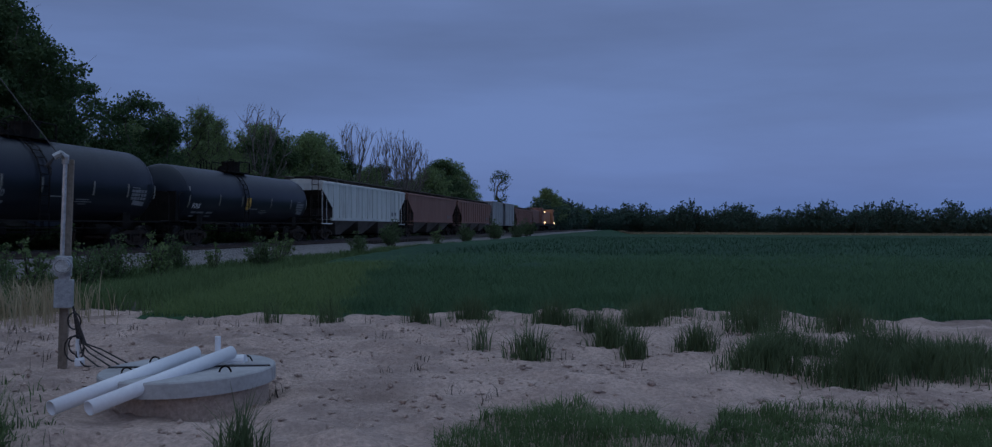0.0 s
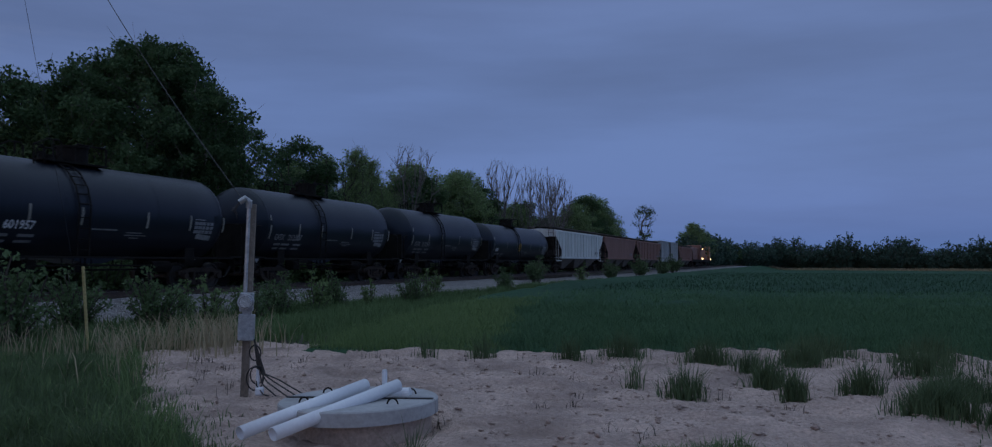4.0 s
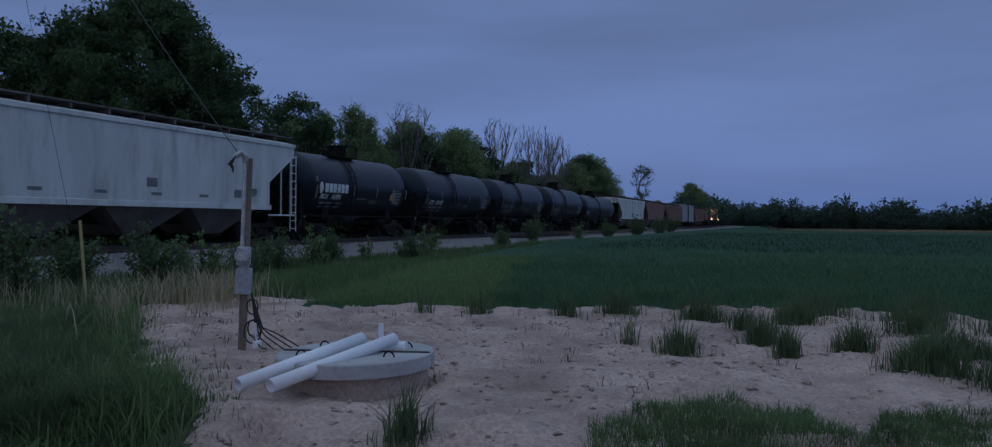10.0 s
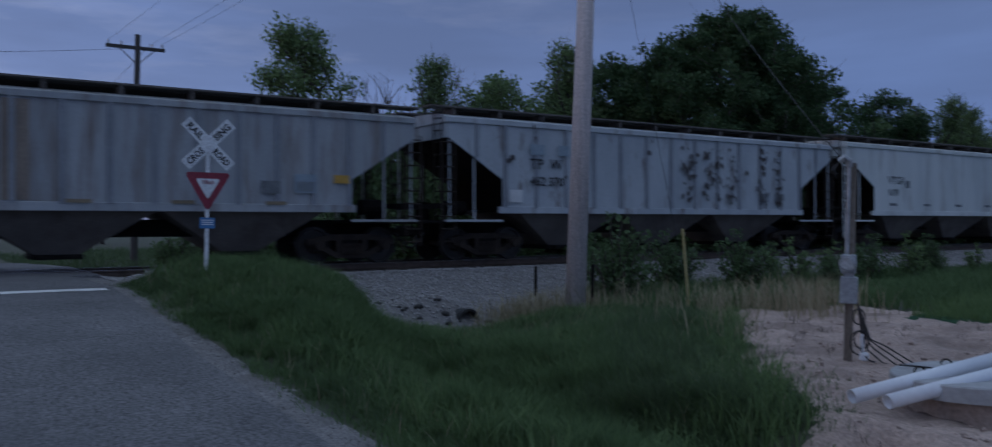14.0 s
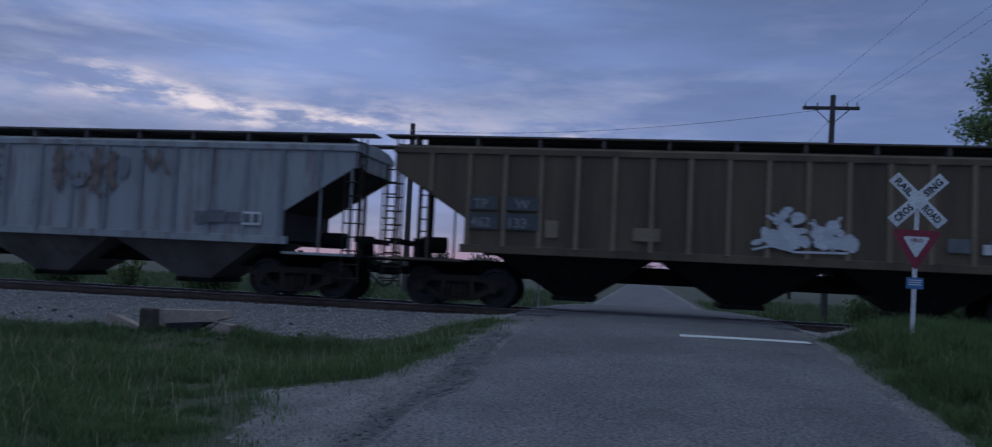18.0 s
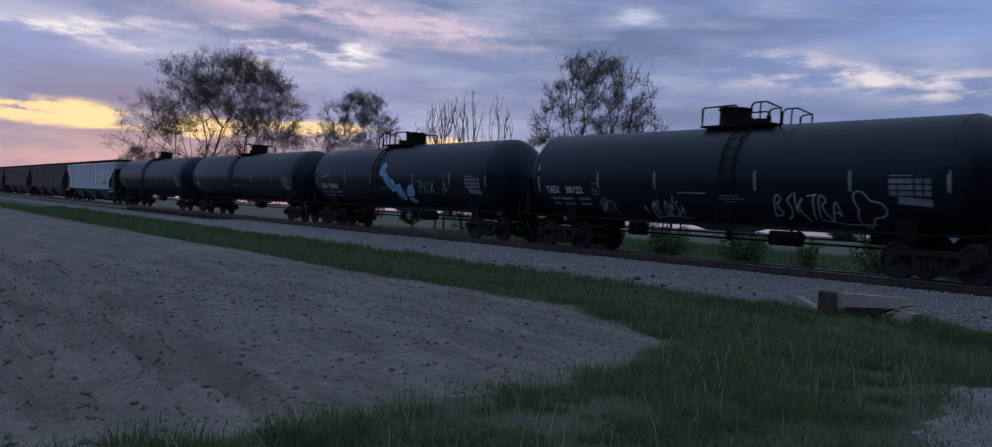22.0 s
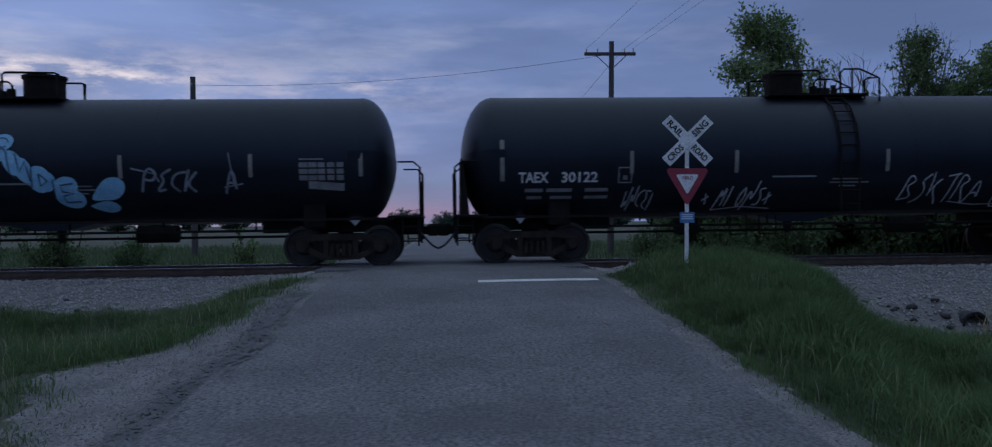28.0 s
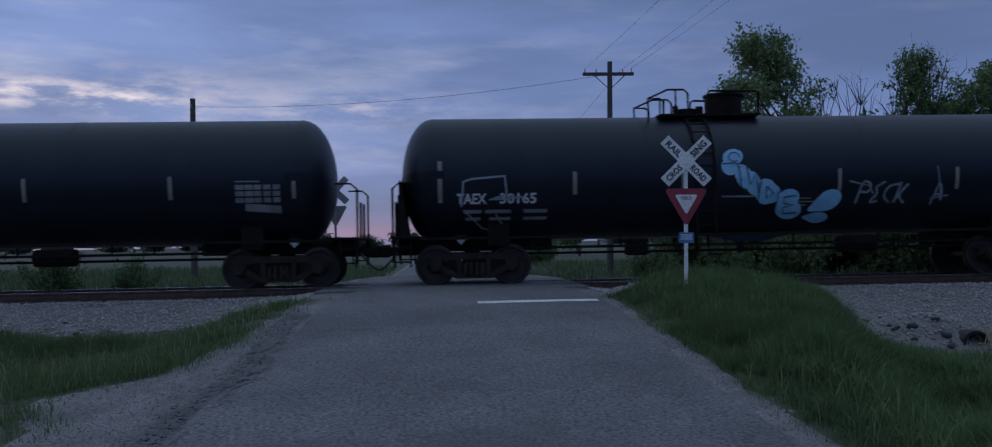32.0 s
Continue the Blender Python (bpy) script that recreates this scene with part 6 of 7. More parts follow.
def make_manhole():
    cx, cy, z = -3.82, 7.46, 0.12
    r = 0.735
    base = tagged(empty("tank_riser", pose(cx, cy, z + 0.10, 0.6, -1.2, 8)), "round concrete tank riser with a grey lid in two halves", "concrete riser")
    bm = B()
    tube(bm, (0.04, 0, -0.45), (0.04, 0, -0.005), r - 0.10, n=56)
    part("ring", bm, M_RIBC, base, "dirt-stained concrete ring")
    lid = base
    for s in (1, -1):
        bm = B()
        n = 28
        out = [(r * math.cos(math.pi * k / n), s * (0.006 + r * math.sin(math.pi * k / n))) for k in range(n + 1)]
        f = [bm.verts.new((a, b, 0)) for a, b in out]
        g = [bm.verts.new((a, b, 0.13)) for a, b in out]
        bm.faces.new(f)
        bm.faces.new(g)
        for i in range(len(f)):
            j = (i + 1) % len(f)
            bm.faces.new((f[i], f[j], g[j], g[i]))
        bmesh.ops.recalc_face_normals(bm, faces=bm.faces)
        bmesh.ops.bevel(bm, geom=[e for e in bm.edges if abs(e.verts[0].co.z - 0.13) < 1e-4 and abs(e.verts[1].co.z - 0.13) < 1e-4], offset=0.012, segments=1, affect="EDGES")
        half = part("lid_half", bm, M_CONC, lid)
        for xx in (0.42, -0.42):
            bm = B()
            chain(bm, [(xx + 0.05 * math.cos(a), s * 0.28, 0.125 + 0.055 * math.sin(a)) for a in [math.pi * k / 8 for k in range(9)]], 0.008, 6)
            part("lifting_loop", bm, M_UNDER, half)
    bm = B()
    box(bm, -r + 0.02, r - 0.02, -0.02, 0.02, 0.05, 0.142)
    part("joint_seal", bm, M_SIGNBLACK, lid, "dark seal along the joint")
    stub = tagged(empty("vent_pipe", pose(-3.72, 7.78, z + 0.22)), "short upright white pipe stub on the lid", "pipe")
    bm = B()
    tube(bm, (0, 0, 0), (0, 0, 0.24), 0.026, n=14)
    part("tube", bm, M_PVC, stub)
    bm = B()
    tube(bm, (0.02, -0.1, 0.015), (0.30, -0.06, 0.035), 0.06, n=14)
    part("elbow", bm, M_PVC, stub)

    def pipe(a, b, r, name="pvc_pipe", label="long white plastic pipe leaning across the concrete lid"):
        a, b = Vector(a), Vector(b)
        d = b - a
        th = tagged(empty(name, Matrix.Translation(a) @ d.to_track_quat("Z", "Y").to_matrix().to_4x4()), label, "pipe", "loose pipes")
        n, L = 24, d.length
        for nm, r0, r1, mat in (("wall", r, r - 0.006, M_PVC),):
            bm = B()
            rings = [[bm.verts.new((q * math.cos(2 * math.pi * i / n), q * math.sin(2 * math.pi * i / n), zz)) for i in range(n)] for q, zz in ((r1, 0.35), (r1, 0), (r0, 0), (r0, L), (r1, L), (r1, L - 0.35))]
            for p, q in zip(rings, rings[1:]):
                for i in range(n):
                    bm.faces.new((p[i], p[(i + 1) % n], q[(i + 1) % n], q[i]))
            bmesh.ops.recalc_face_normals(bm, faces=bm.faces)
            part(nm, bm, mat, th, smooth=True)
        bm = B()
        for zz in (0.30, L - 0.30):
            bmesh.ops.create_circle(bm, cap_ends=True, segments=n, radius=r - 0.007, matrix=Matrix.Translation((0, 0, zz)))
        part("dark_inside", bm, M_PIPE_IN, th)
    pipe((-4.28, 6.28, 0.215), (-3.80, 7.55, 0.465), 0.058)
    pipe((-4.00, 6.33, 0.215), (-3.50, 7.62, 0.465), 0.058)
    pipe((-4.75, 8.35, 0.20), (-3.95, 8.75, 0.24), 0.03, "thin_pipe", "thin grey pipe lying behind the lid")


def make_culverts():
    c = tagged(empty("culvert_pipe", pose(-15.12, 9.3, -0.33, 0, 0, 0)), "black corrugated culvert pipe at the foot of the ballast", "culvert")
    bm = B()
    n = 22
    rings = []
    for k in range(24):
        x = -1.6 + 1.7 * k / 23
        q = 0.23 + 0.015 * (k % 2)
        rings.append([bm.verts.new((x, q * math.cos(2 * math.pi * i / n), q * math.sin(2 * math.pi * i / n))) for i in range(n)])
    for k in range(20):
        x = 0.1 - 1.2 * k / 19
        rings.append([bm.verts.new((x, 0.20 * math.cos(2 * math.pi * i / n), 0.20 * math.sin(2 * math.pi * i / n))) for i in range(n)])
    for a, b in zip(rings, rings[1:]):
        for i in range(n):
            bm.faces.new((a[i], a[(i + 1) % n], b[(i + 1) % n], b[i]))
    bmesh.ops.recalc_face_normals(bm, faces=bm.faces)
    part("tube", bm, M_CABLE, c)
    # old concrete and timber culvert on the other side of the road
    w = tagged(empty("culvert_headwall", pose(-16.6, -10.2, -0.15, 0, 0, 0)), "broken concrete and timber culvert headwall in the ballast", "culvert headwall")
    bm = B()
    prism(bm, [(-1.0, 0.0), (-0.62, -0.05), (-0.25, 0.0), (-0.25, 0.20), (-0.85, 0.42), (-1.05, 0.40)], -0.12, 0.12)
    part("wing_slab", bm, M_RIBC, w)
    bm = B()
    prism(bm, [(0.10, 0.30), (1.35, 0.40), (1.55, 0.48), (1.50, 0.62), (0.10, 0.58)], -0.35, 0.05)
    part("cap_slab", bm, M_RIBC, w)
    bm = B()
    box(bm, 0.02, 0.26, -0.20, 0.12, -0.15, 0.60, 0.02)
    part("timber_post", bm, M_TIE, w)
    # black wedge stands for the shadow in the opening below the cap slab
    bm = B()
    prism(bm, [(0.28, 0.02), (0.50, 0.02), (1.20, 0.37), (0.28, 0.30)], -0.30, 0.035)
    part("dark_opening", bm, M_CABLE, w)
    bm = B()
    prism(bm, [(0.9, -0.1), (1.6, -0.05), (1.75, 0.34), (1.5, 0.38)], -0.2, 0.1)
    part("wing_slab", bm, M_RIBC, w)


# ---------------------------------------------------------------- plants
def blades(name, pts, height, width, material, lean=0.35, segs=2, seed=1, label="", category="grass"):
    """Many curved blades standing at the points (n, 3): one object of stuff."""
    r = np.random.default_rng(seed)
    n = len(pts)
    h = height * r.uniform(0.55, 1.15, n) if np.isscalar(height) else height * r.uniform(0.6, 1.1, n)
    a = r.uniform(0, 2 * math.pi, n)
    b = a + math.pi / 2 + r.uniform(-0.5, 0.5, n)
    w = width * r.uniform(0.6, 1.3, n)
    bend = lean * r.uniform(0.2, 1.5, n)
    side = np.stack([np.cos(a), np.sin(a), 0 * a], -1)
    out = np.stack([np.cos(b), np.sin(b), 0 * b], -1)
    rows = []
    for k in range(segs):
        q = k / segs
        mid = pts + out * (bend * h * q * q)[:, None] + np.array([0, 0, 1.0]) * (h * q)[:, None]
        ww = (w * (1 - 0.55 * q))[:, None]
        rows += [mid - side * ww / 2, mid + side * ww / 2]
    tip = pts + out * (bend * h)[:, None] + np.array([0, 0, 1.0]) * (h * (1 - 0.25 * bend))[:, None]
    rows.append(tip)
    k = len(rows)
    V = np.stack(rows, 1).reshape(-1, 3)
    base = np.arange(n)[:, None] * k
    tris = []
    for q in range(segs - 1):
        i = 2 * q
        tris += [(i, i + 1, i + 3), (i, i + 3, i + 2)]
    tris.append((2 * segs - 2, 2 * segs - 1, 2 * segs))
    F = (base[:, :, None] + np.array(tris)[None]).reshape(-1, 3)
    me = arrays_mesh(name, V, F, material)
    return tagged(new(name, me), label or "green grass", category, kind="stuff")


def on_ground(x, y, lift=-0.02):
    return np.stack([x, y, ground_height(x, y) + lift], -1)


def scatter(n, x0, x1, y0, y1, keep, seed):
    r = np.random.default_rng(seed)
    x, y = r.uniform(x0, x1, n), r.uniform(y0, y1, n)
    k = keep(x, y, r.uniform(0, 1, n))
    return x[k], y[k]


def make_grass():
    def ragged(x, y, s):
        q = np.random.default_rng(len(x))
        return ground_zone(x + q.normal(0, s, x.shape), y + q.normal(0, s, x.shape))

    def clumps(x, y):
        return 0.22 + 0.78 * smooth_step(-0.30, 0.32, fbm(x * 3.4, y * 3.4, 7.0) + 0.45 * fbm(x * 0.9, y * 0.9, 2.0))

    def verge_right(x, y, u):
        z = ragged(x, y, 0.18)
        edge = 2.80 + 0.22 * fbm(x * 1.5, y * 0, 2.0)
        d = np.hypot(x, y)
        return (z == 2) & (y > edge) & (d > 2.2) & (u < np.clip(10.0 / np.maximum(d, 5), 0.4, 1)) & (x > -16.6 + 0.8 * fbm(y, x, 3.0)) & (u < clumps(x, y))
    x, y = scatter(600000, -17.5, 3.5, 2.6, 12.5, verge_right, 11)
    hh = (0.12 + 0.15 * smooth_step(2.8, 4.2, y) + 0.10 * fbm(x * 0.9, y * 0.9, 3.0) + 0.05 * fbm(x * 3.1, y * 3.1, 8.0)) * (0.45 + 0.75 * clumps(x, y))
    hh = np.maximum(hh, 0.06) * (1 - 0.68 * smooth_step(-8.5, -11.5, x) * smooth_step(5.8, 7.0, y))
    rim = smooth_step(-0.1, -0.9, x - lot_edge(y) + 0.3 * fbm(x * 2.1, y * 2.1, 4.0))
    hh = hh * np.where(y > 4.6, 0.35 + 0.65 * rim, 1.0)
    deep = (np.random.default_rng(5).uniform(0, 1, len(x)) < 0.45) & (x - lot_edge(y) > -2.4 + 0.8 * fbm(x * 1.1, y * 1.1, 2.0)) & (y > 5.0) & (x < -3.8)
    for q, m, lab in ((~deep, M_GRASS, "long uneven green grass on the road bank"), (deep, M_WEED, "tall dark green grass between the bank and the dirt lot")):
        blades("grass_verge", on_ground(x[q], y[q]), (hh * np.where(deep, 1.75, 1.4))[q], 0.010, m, 0.8, 2, 2, lab)
    # darker weeds where the grass meets the dirt lot
    def weedy(x, y, u):
        d = x - lot_edge(y)
        return (np.abs(d + 1.25 + 0.45 * fbm(x * 1.5, y * 1.5, 4.0)) < 0.65) & (u < 0.35 + 0.65 * smooth_step(-0.2, 0.3, fbm(x * 2.5, y * 2.5, 6.0)))
    x, y = scatter(42000, -10.0, -3.6, 4.9, 10.5, weedy, 19)
    blades("dark_weeds", on_ground(x, y), 0.36 + 0.14 * fbm(x * 1.7, y * 1.7, 2.0), 0.014, M_WEED, 0.8, 2, 21, "dense dark green weeds beside the dirt lot", "weeds")

    def verge_left(x, y, u):
        z = ragged(x, y, 0.22)
        d = np.hypot(x, y)
        return (z == 2) & (y < -2.45) & (d > 2.4) & (u < np.clip(9.0 / np.maximum(d, 5), 0.35, 1)) & (x > -17.2 + 0.8 * fbm(y, x, 3.0)) & (u < clumps(x, y))
    x, y = scatter(560000, -17.5, 4.0, -16.0, -2.4, verge_left, 12)
    hh = (0.13 + 0.07 * fbm(x * 0.8, y * 0.8, 5.0) + 0.04 * fbm(x * 3.3, y * 3.3, 1.0)) * (0.45 + 0.70 * clumps(x, y))
    blades("grass_verge", on_ground(x, y), np.maximum(hh, 0.05) * 1.15, 0.011, M_GRASS, 0.95, 2, 3, "mown green grass beside the road and ditch")

    def lumps(seed, count, x0, x1, y0, y1):
        q = np.random.default_rng(seed)
        cx, cy = q.uniform(x0, x1, count), q.uniform(y0, y1, count)
        k = (ground_zone(cx, cy) == 2) & (np.abs(cy) > 3.1) & (ground_zone(cx, cy + 0.35) == 2) & (np.hypot(cx, cy) > 3.2) & (cx > -16.4) & (fbm(cx * 0.8, cy * 0.8, 6.0) > -0.15)
        cx, cy = cx[k], cy[k]
        m = 46
        s = q.uniform(0.08, 0.20, len(cx))
        dx, dy = q.normal(0, 1, (len(cx), m)) * s[:, None], q.normal(0, 1, (len(cx), m)) * s[:, None]
        top = (q.uniform(0.16, 0.34, len(cx))[:, None] * np.exp(-(dx * dx + dy * dy) / (3 * s[:, None] ** 2)) + 0.05).ravel()
        return (cx[:, None] + dx).ravel(), (cy[:, None] + dy).ravel(), top
    for seed, area, mat, lab in ((81, (-16.5, 1.5, 3.0, 11.5), M_WEED, "darker clumps of long grass on the bank"), (82, (-16.5, 1.5, 3.0, 11.5), M_GRASS, "clumps of long green grass on the bank"), (83, (-16.5, 2.0, -13.0, -3.0), M_WEED, "darker clumps of grass beside the ditch"), (84, (-16.5, 2.0, -13.0, -3.0), M_GRASS, "clumps of long green grass beside the ditch")):
        x, y, top = lumps(seed, 1500 if mat is M_WEED else 2200, *area)
        blades("grass_clumps", on_ground(x, y), top, 0.010, mat, 0.9, 2, seed, lab)

    def strip(x, y, u):
        z = ground_zone(x, y)
        return (z == 2) & (x > -16.6 + 0.6 * fbm(y * 0.7, x, 2.0)) & (x < np.where(y < 0, -10.2, wheat_edge(y) + 0.6))
    x, y = scatter(90000, -17, -7, 12, 75, strip, 13)
    blades("grass_strip", on_ground(x, y), 0.42 + 0.15 * fbm(x * 0.5, y * 0.5, 2.0), 0.03, M_GRASS, 0.5, 2, 4, "long green grass between the field and the ballast")
    x, y = scatter(60000, -17, -9.5, -90, -15.5, strip, 14)
    blades("grass_strip", on_ground(x, y), 0.30 + 0.12 * fbm(x * 0.5, y * 0.5, 2.0), 0.035, M_GRASS, 0.5, 2, 5, "strip of green grass between the ploughed field and the ballast")
    x, y = scatter(60000, -60, -25.5, -60, 60, lambda a, b, u: np.abs(b) > 3.3, 15)
    blades("grass_beyond", on_ground(x, y), 0.55 + 0.2 * fbm(x * 0.3, y * 0.3, 2.0), 0.05, M_WEED, 0.5, 2, 6, "rough green grass beyond the track")
    # single long blades standing above the rest
    def longer(x, y, u):
        return (ground_zone(x, y) == 2) & (np.abs(y) > 3.3) & (x > -16.4) & (np.hypot(x, y) > 3.4) & (u < 0.25 + 0.75 * smooth_step(-0.1, 0.4, fbm(x * 1.1, y * 1.1, 9.0)))
    x, y = scatter(40000, -16.5, 1.0, 3.2, 11.0, longer, 91)
    blades("long_grass", on_ground(x, y), 0.44 - 0.16 * smooth_step(-8.5, -11.0, x) * smooth_step(5.5, 6.5, y), 0.013, M_WHEAT2, 0.65, 3, 92, "single long green blades above the bank grass")
    x, y = scatter(16000, -16.5, 1.5, -13.0, -3.2, longer, 93)
    blades("long_grass", on_ground(x, y), 0.26, 0.010, M_GRASS, 0.6, 3, 94, "single long green blades above the verge grass")
    # dry stalks
    x, y = scatter(9000, -17, 3, -14, 12, lambda a, b, u: (ground_zone(a, b) == 2) & (np.abs(b) > 3.0) & (a > -16.6) & (np.hypot(a, b) > 2.6), 16)
    blades("dry_stalks", on_ground(x, y), 0.36, 0.010, M_STRAW, 0.6, 2, 17, "dry straw-coloured stalks among the grass", "dry grass")
    r = np.random.default_rng(21)
    sx, sy = [], []
    for cx, cy, n, s in ((-9.8, 12.6, 190, 0.6), (-10.6, 11.8, 170, 0.5), (-9.2, 12.4, 150, 0.35), (-8.6, 12.0, 90, 0.45), (-8.3, 9.2, 35, 0.5), (-14.0, 9.9, 620, 0.42), (-13.5, 10.9, 240, 0.6), (-12.2, 11.8, 60, 0.6), (-9.4, 10.6, 50, 0.4)):
        sx.append(cx + r.normal(0, s, n))
        sy.append(cy + r.normal(0, s, n))
    sx, sy = np.concatenate(sx), np.concatenate(sy)
    blades("dry_stalks", on_ground(sx, sy), 0.72, 0.017, M_STRAW, 0.5, 3, 7, "dry straw-coloured grass stalks", "dry grass")


def make_wheat():
    V, n = [], 0
    xs, ys = [], []
    r = np.random.default_rng(31)

    def field(x, y):
        return (y > wheat_front(x) + 0.3 * fbm(x * 2, y, 3.0)) & (x > wheat_edge(y))
    # drilled rows near the front, running across the view
    for k in range(150):
        y0 = 11.8 + 0.19 * k
        n = max(300, int(2600 - 17 * k))
        x = r.uniform(-14, 10 + 0.1 * k, n)
        y = y0 + 0.10 * x + r.normal(0, 0.035, n)
        q = field(x, y)
        xs.append(x[q])
        ys.append(y[q])
    x, y = np.concatenate(xs), np.concatenate(ys)
    hh = (0.32 + 0.09 * fbm(x * 0.5, y * 0.5, 2.0) + 0.07 * fbm(x * 1.9, y * 1.9, 4.0)) * (0.55 + 0.45 * smooth_step(0.0, 1.2, y - wheat_front(x)))
    w = 0.012 + 0.016 * smooth_step(14, 32, y)
    pale = x + 0.8 * fbm(x, y, 1.0) < wheat_edge(y) + 3.2 - 0.02 * y
    for q, m, lab in ((~pale, M_WHEAT, "dense green young wheat in rows"), (pale, M_WHEAT2, "thinner yellow-green wheat at the field margin")):
        blades("wheat_field", on_ground(x[q], y[q]), hh[q] * 1.15, w[q], m, 0.8, 2, 8, lab, "wheat")
    # pale dry strip where the field ends before the wood
    fx = r.uniform(-16, 260, 26000)
    fy = 391 - 0.18 * fx + r.normal(0, 1.0, 26000)
    blades("dry_margin", np.stack([fx, fy, -far_fall(fx, fy)], -1), 1.4, 0.40, M_STRAW, 0.4, 2, 77, "pale dry grass along the far field margin", "dry grass")
    x, y = scatter(90000, -16, 60, 38, 130, lambda a, b, u: field(a, b) & (u < 46 / b), 32)
    blades("wheat_field", on_ground(x, y), 0.44, 0.045, M_FARWHEAT, 0.8, 2, 9, "green young wheat further out", "wheat")
    # a raised sheet carries the crop on to the horizon
    gx, gy = np.linspace(-15.4, 260, 140), np.linspace(19, 400, 160)
    X, Y = np.meshgrid(gx, gy)
    X = np.maximum(X, wheat_edge(Y) + 0.3)
    Z = 0.32 - 0.34 * smooth_step(30.0, 19.0, Y) + 0.07 * fbm(X * 0.35, Y * 0.5, 4.0) + 0.05 * fbm(X * 1.3, Y * 1.7, 6.0) - far_fall(X, Y)
    i = (np.arange(159)[:, None] * 140 + np.arange(139)).ravel()
    tagged(new("wheat_canopy", arrays_mesh("wheat_canopy", np.stack([X, Y, Z], -1).reshape(-1, 3), np.stack([i, i + 1, i + 141, i + 140], -1), M_MEADOW, True)), "wide green wheat field reaching to the woods", "wheat", kind="stuff")
    sx, sy = [], []
    for k in range(70):
        cx, cy = r.uniform(-8.5, 2.5), r.uniform(5.4, 13.5)
        if ground_zone(np.array([cx]), np.array([cy]))[0] == 0:
            m = r.integers(3, 10)
            sx.append(cx + r.normal(0, 0.05, m))
            sy.append(cy + r.normal(0, 0.05, m))
    sx, sy = np.concatenate(sx), np.concatenate(sy)
    blades("sprouts", on_ground(sx, sy), 0.17, 0.009, M_BARK, 0.7, 2, 38, "small dark dead sprouts on the sandy dirt", "weeds")
    # tufts left standing in the sandy lot
    tufts = [(-1.12, 9.8, 0.20, 260), (-0.3, 11.1, 0.22, 320), (0.0, 10.0, 0.13, 160), (0.72, 10.7, 0.20, 300), (-1.2, 13.2, 0.32, 420), (0.1, 13.5, 0.35, 420), (-2.5, 13.4, 0.30, 330), (1.3, 9.4, 0.34, 800), (2.1, 9.1, 0.40, 900), (2.9, 9.4, 0.45, 900), (1.7, 10.6, 0.45, 800), (2.7, 10.7, 0.55, 1000), (3.3, 10.0, 0.5, 800), (-1.8, 10.5, 0.12, 50), (-2.5, 5.75, 0.16, 160), (-5.4, 12.6, 0.15, 60), (1.6, 12.6, 0.35, 420), (2.8, 12.9, 0.5, 500), (-0.6, 12.4, 0.18, 160), (-4.6, 12.9, 0.2, 120), (-3.2, 12.9, 0.2, 150), (0.4, 14.6, 0.5, 500), (1.8, 14.0, 0.5, 500)]
    for k, (x, y, s, n) in enumerate(tufts):
        px, py = x + r.normal(0, s * 0.55, n), y + r.normal(0, s * 0.55, n)
        hh = 0.52 * np.exp(-((px - x) ** 2 + (py - y) ** 2) / (2.2 * s * s)) + 0.08
        blades("grass_tuft", on_ground(px, py), hh * (0.9 if n < 700 else 0.75), 0.012, M_WEED, 0.5, 2, 40 + k, "tuft of dark green grass standing in the sandy dirt", "grass tuft")
    # low soft grass along the front of the lot
    def front(x, y, u):
        edge = np.interp(x, [-1.4, -1.0, -0.4, 0.2, 0.5, 0.7, 1.5, 3.0, 3.8], [6.0, 7.1, 7.7, 7.3, 6.4, 7.4, 7.9, 8.1, 8.2])
        return (y < edge - 0.30 + 0.25 * fbm(x * 3, y * 3, 2.0)) & (x > -1.15 - 0.3 * fbm(y * 2, x, 1.0)) & (u < 0.5 + 0.5 * smooth_step(-0.3, 0.3, fbm(x * 2.4, y * 2.4, 5.0)))
    x, y = scatter(52000, -1.8, 3.8, 5.2, 8.4, front, 78)
    blades("low_grass", on_ground(x, y), 0.15 + 0.06 * fbm(x * 2.2, y * 2.2, 3.0), 0.008, M_GRASS, 0.9, 2, 79, "low soft green grass spreading over the dirt")


def branches_mesh(segs, material, least=0.012):
    a = np.array([s[0][:] for s in segs])
    b = np.array([s[1][:] for s in segs])
    r1 = np.maximum([s[2] for s in segs], least)
    r2 = np.maximum([s[3] for s in segs], least * 0.8)
    d = b - a
    d /= np.linalg.norm(d, axis=1)[:, None] + 1e-9
    ref = np.where(np.abs(d[:, 2:]) > 0.9, np.array([[1.0, 0, 0]]), np.array([[0, 0, 1.0]]))
    u = np.cross(d, ref)
    u /= np.linalg.norm(u, axis=1)[:, None]
    v = np.cross(d, u)
    n = 3 if len(segs) > 3000 else 4
    ring = [(math.cos(2 * math.pi * i / n), math.sin(2 * math.pi * i / n)) for i in range(n)]
    rows = [a + (c * u + s * v) * r1[:, None] for c, s in ring] + [b + (c * u + s * v) * r2[:, None] for c, s in ring]
    V = np.stack(rows, 1).reshape(-1, 3)
    base = np.arange(len(segs))[:, None, None] * 2 * n
    F = (base + np.array([(i, (i + 1) % n, n + (i + 1) % n, n + i) for i in range(n)])[None]).reshape(-1, 4)
    return arrays_mesh("trunk", V, F, material, True)


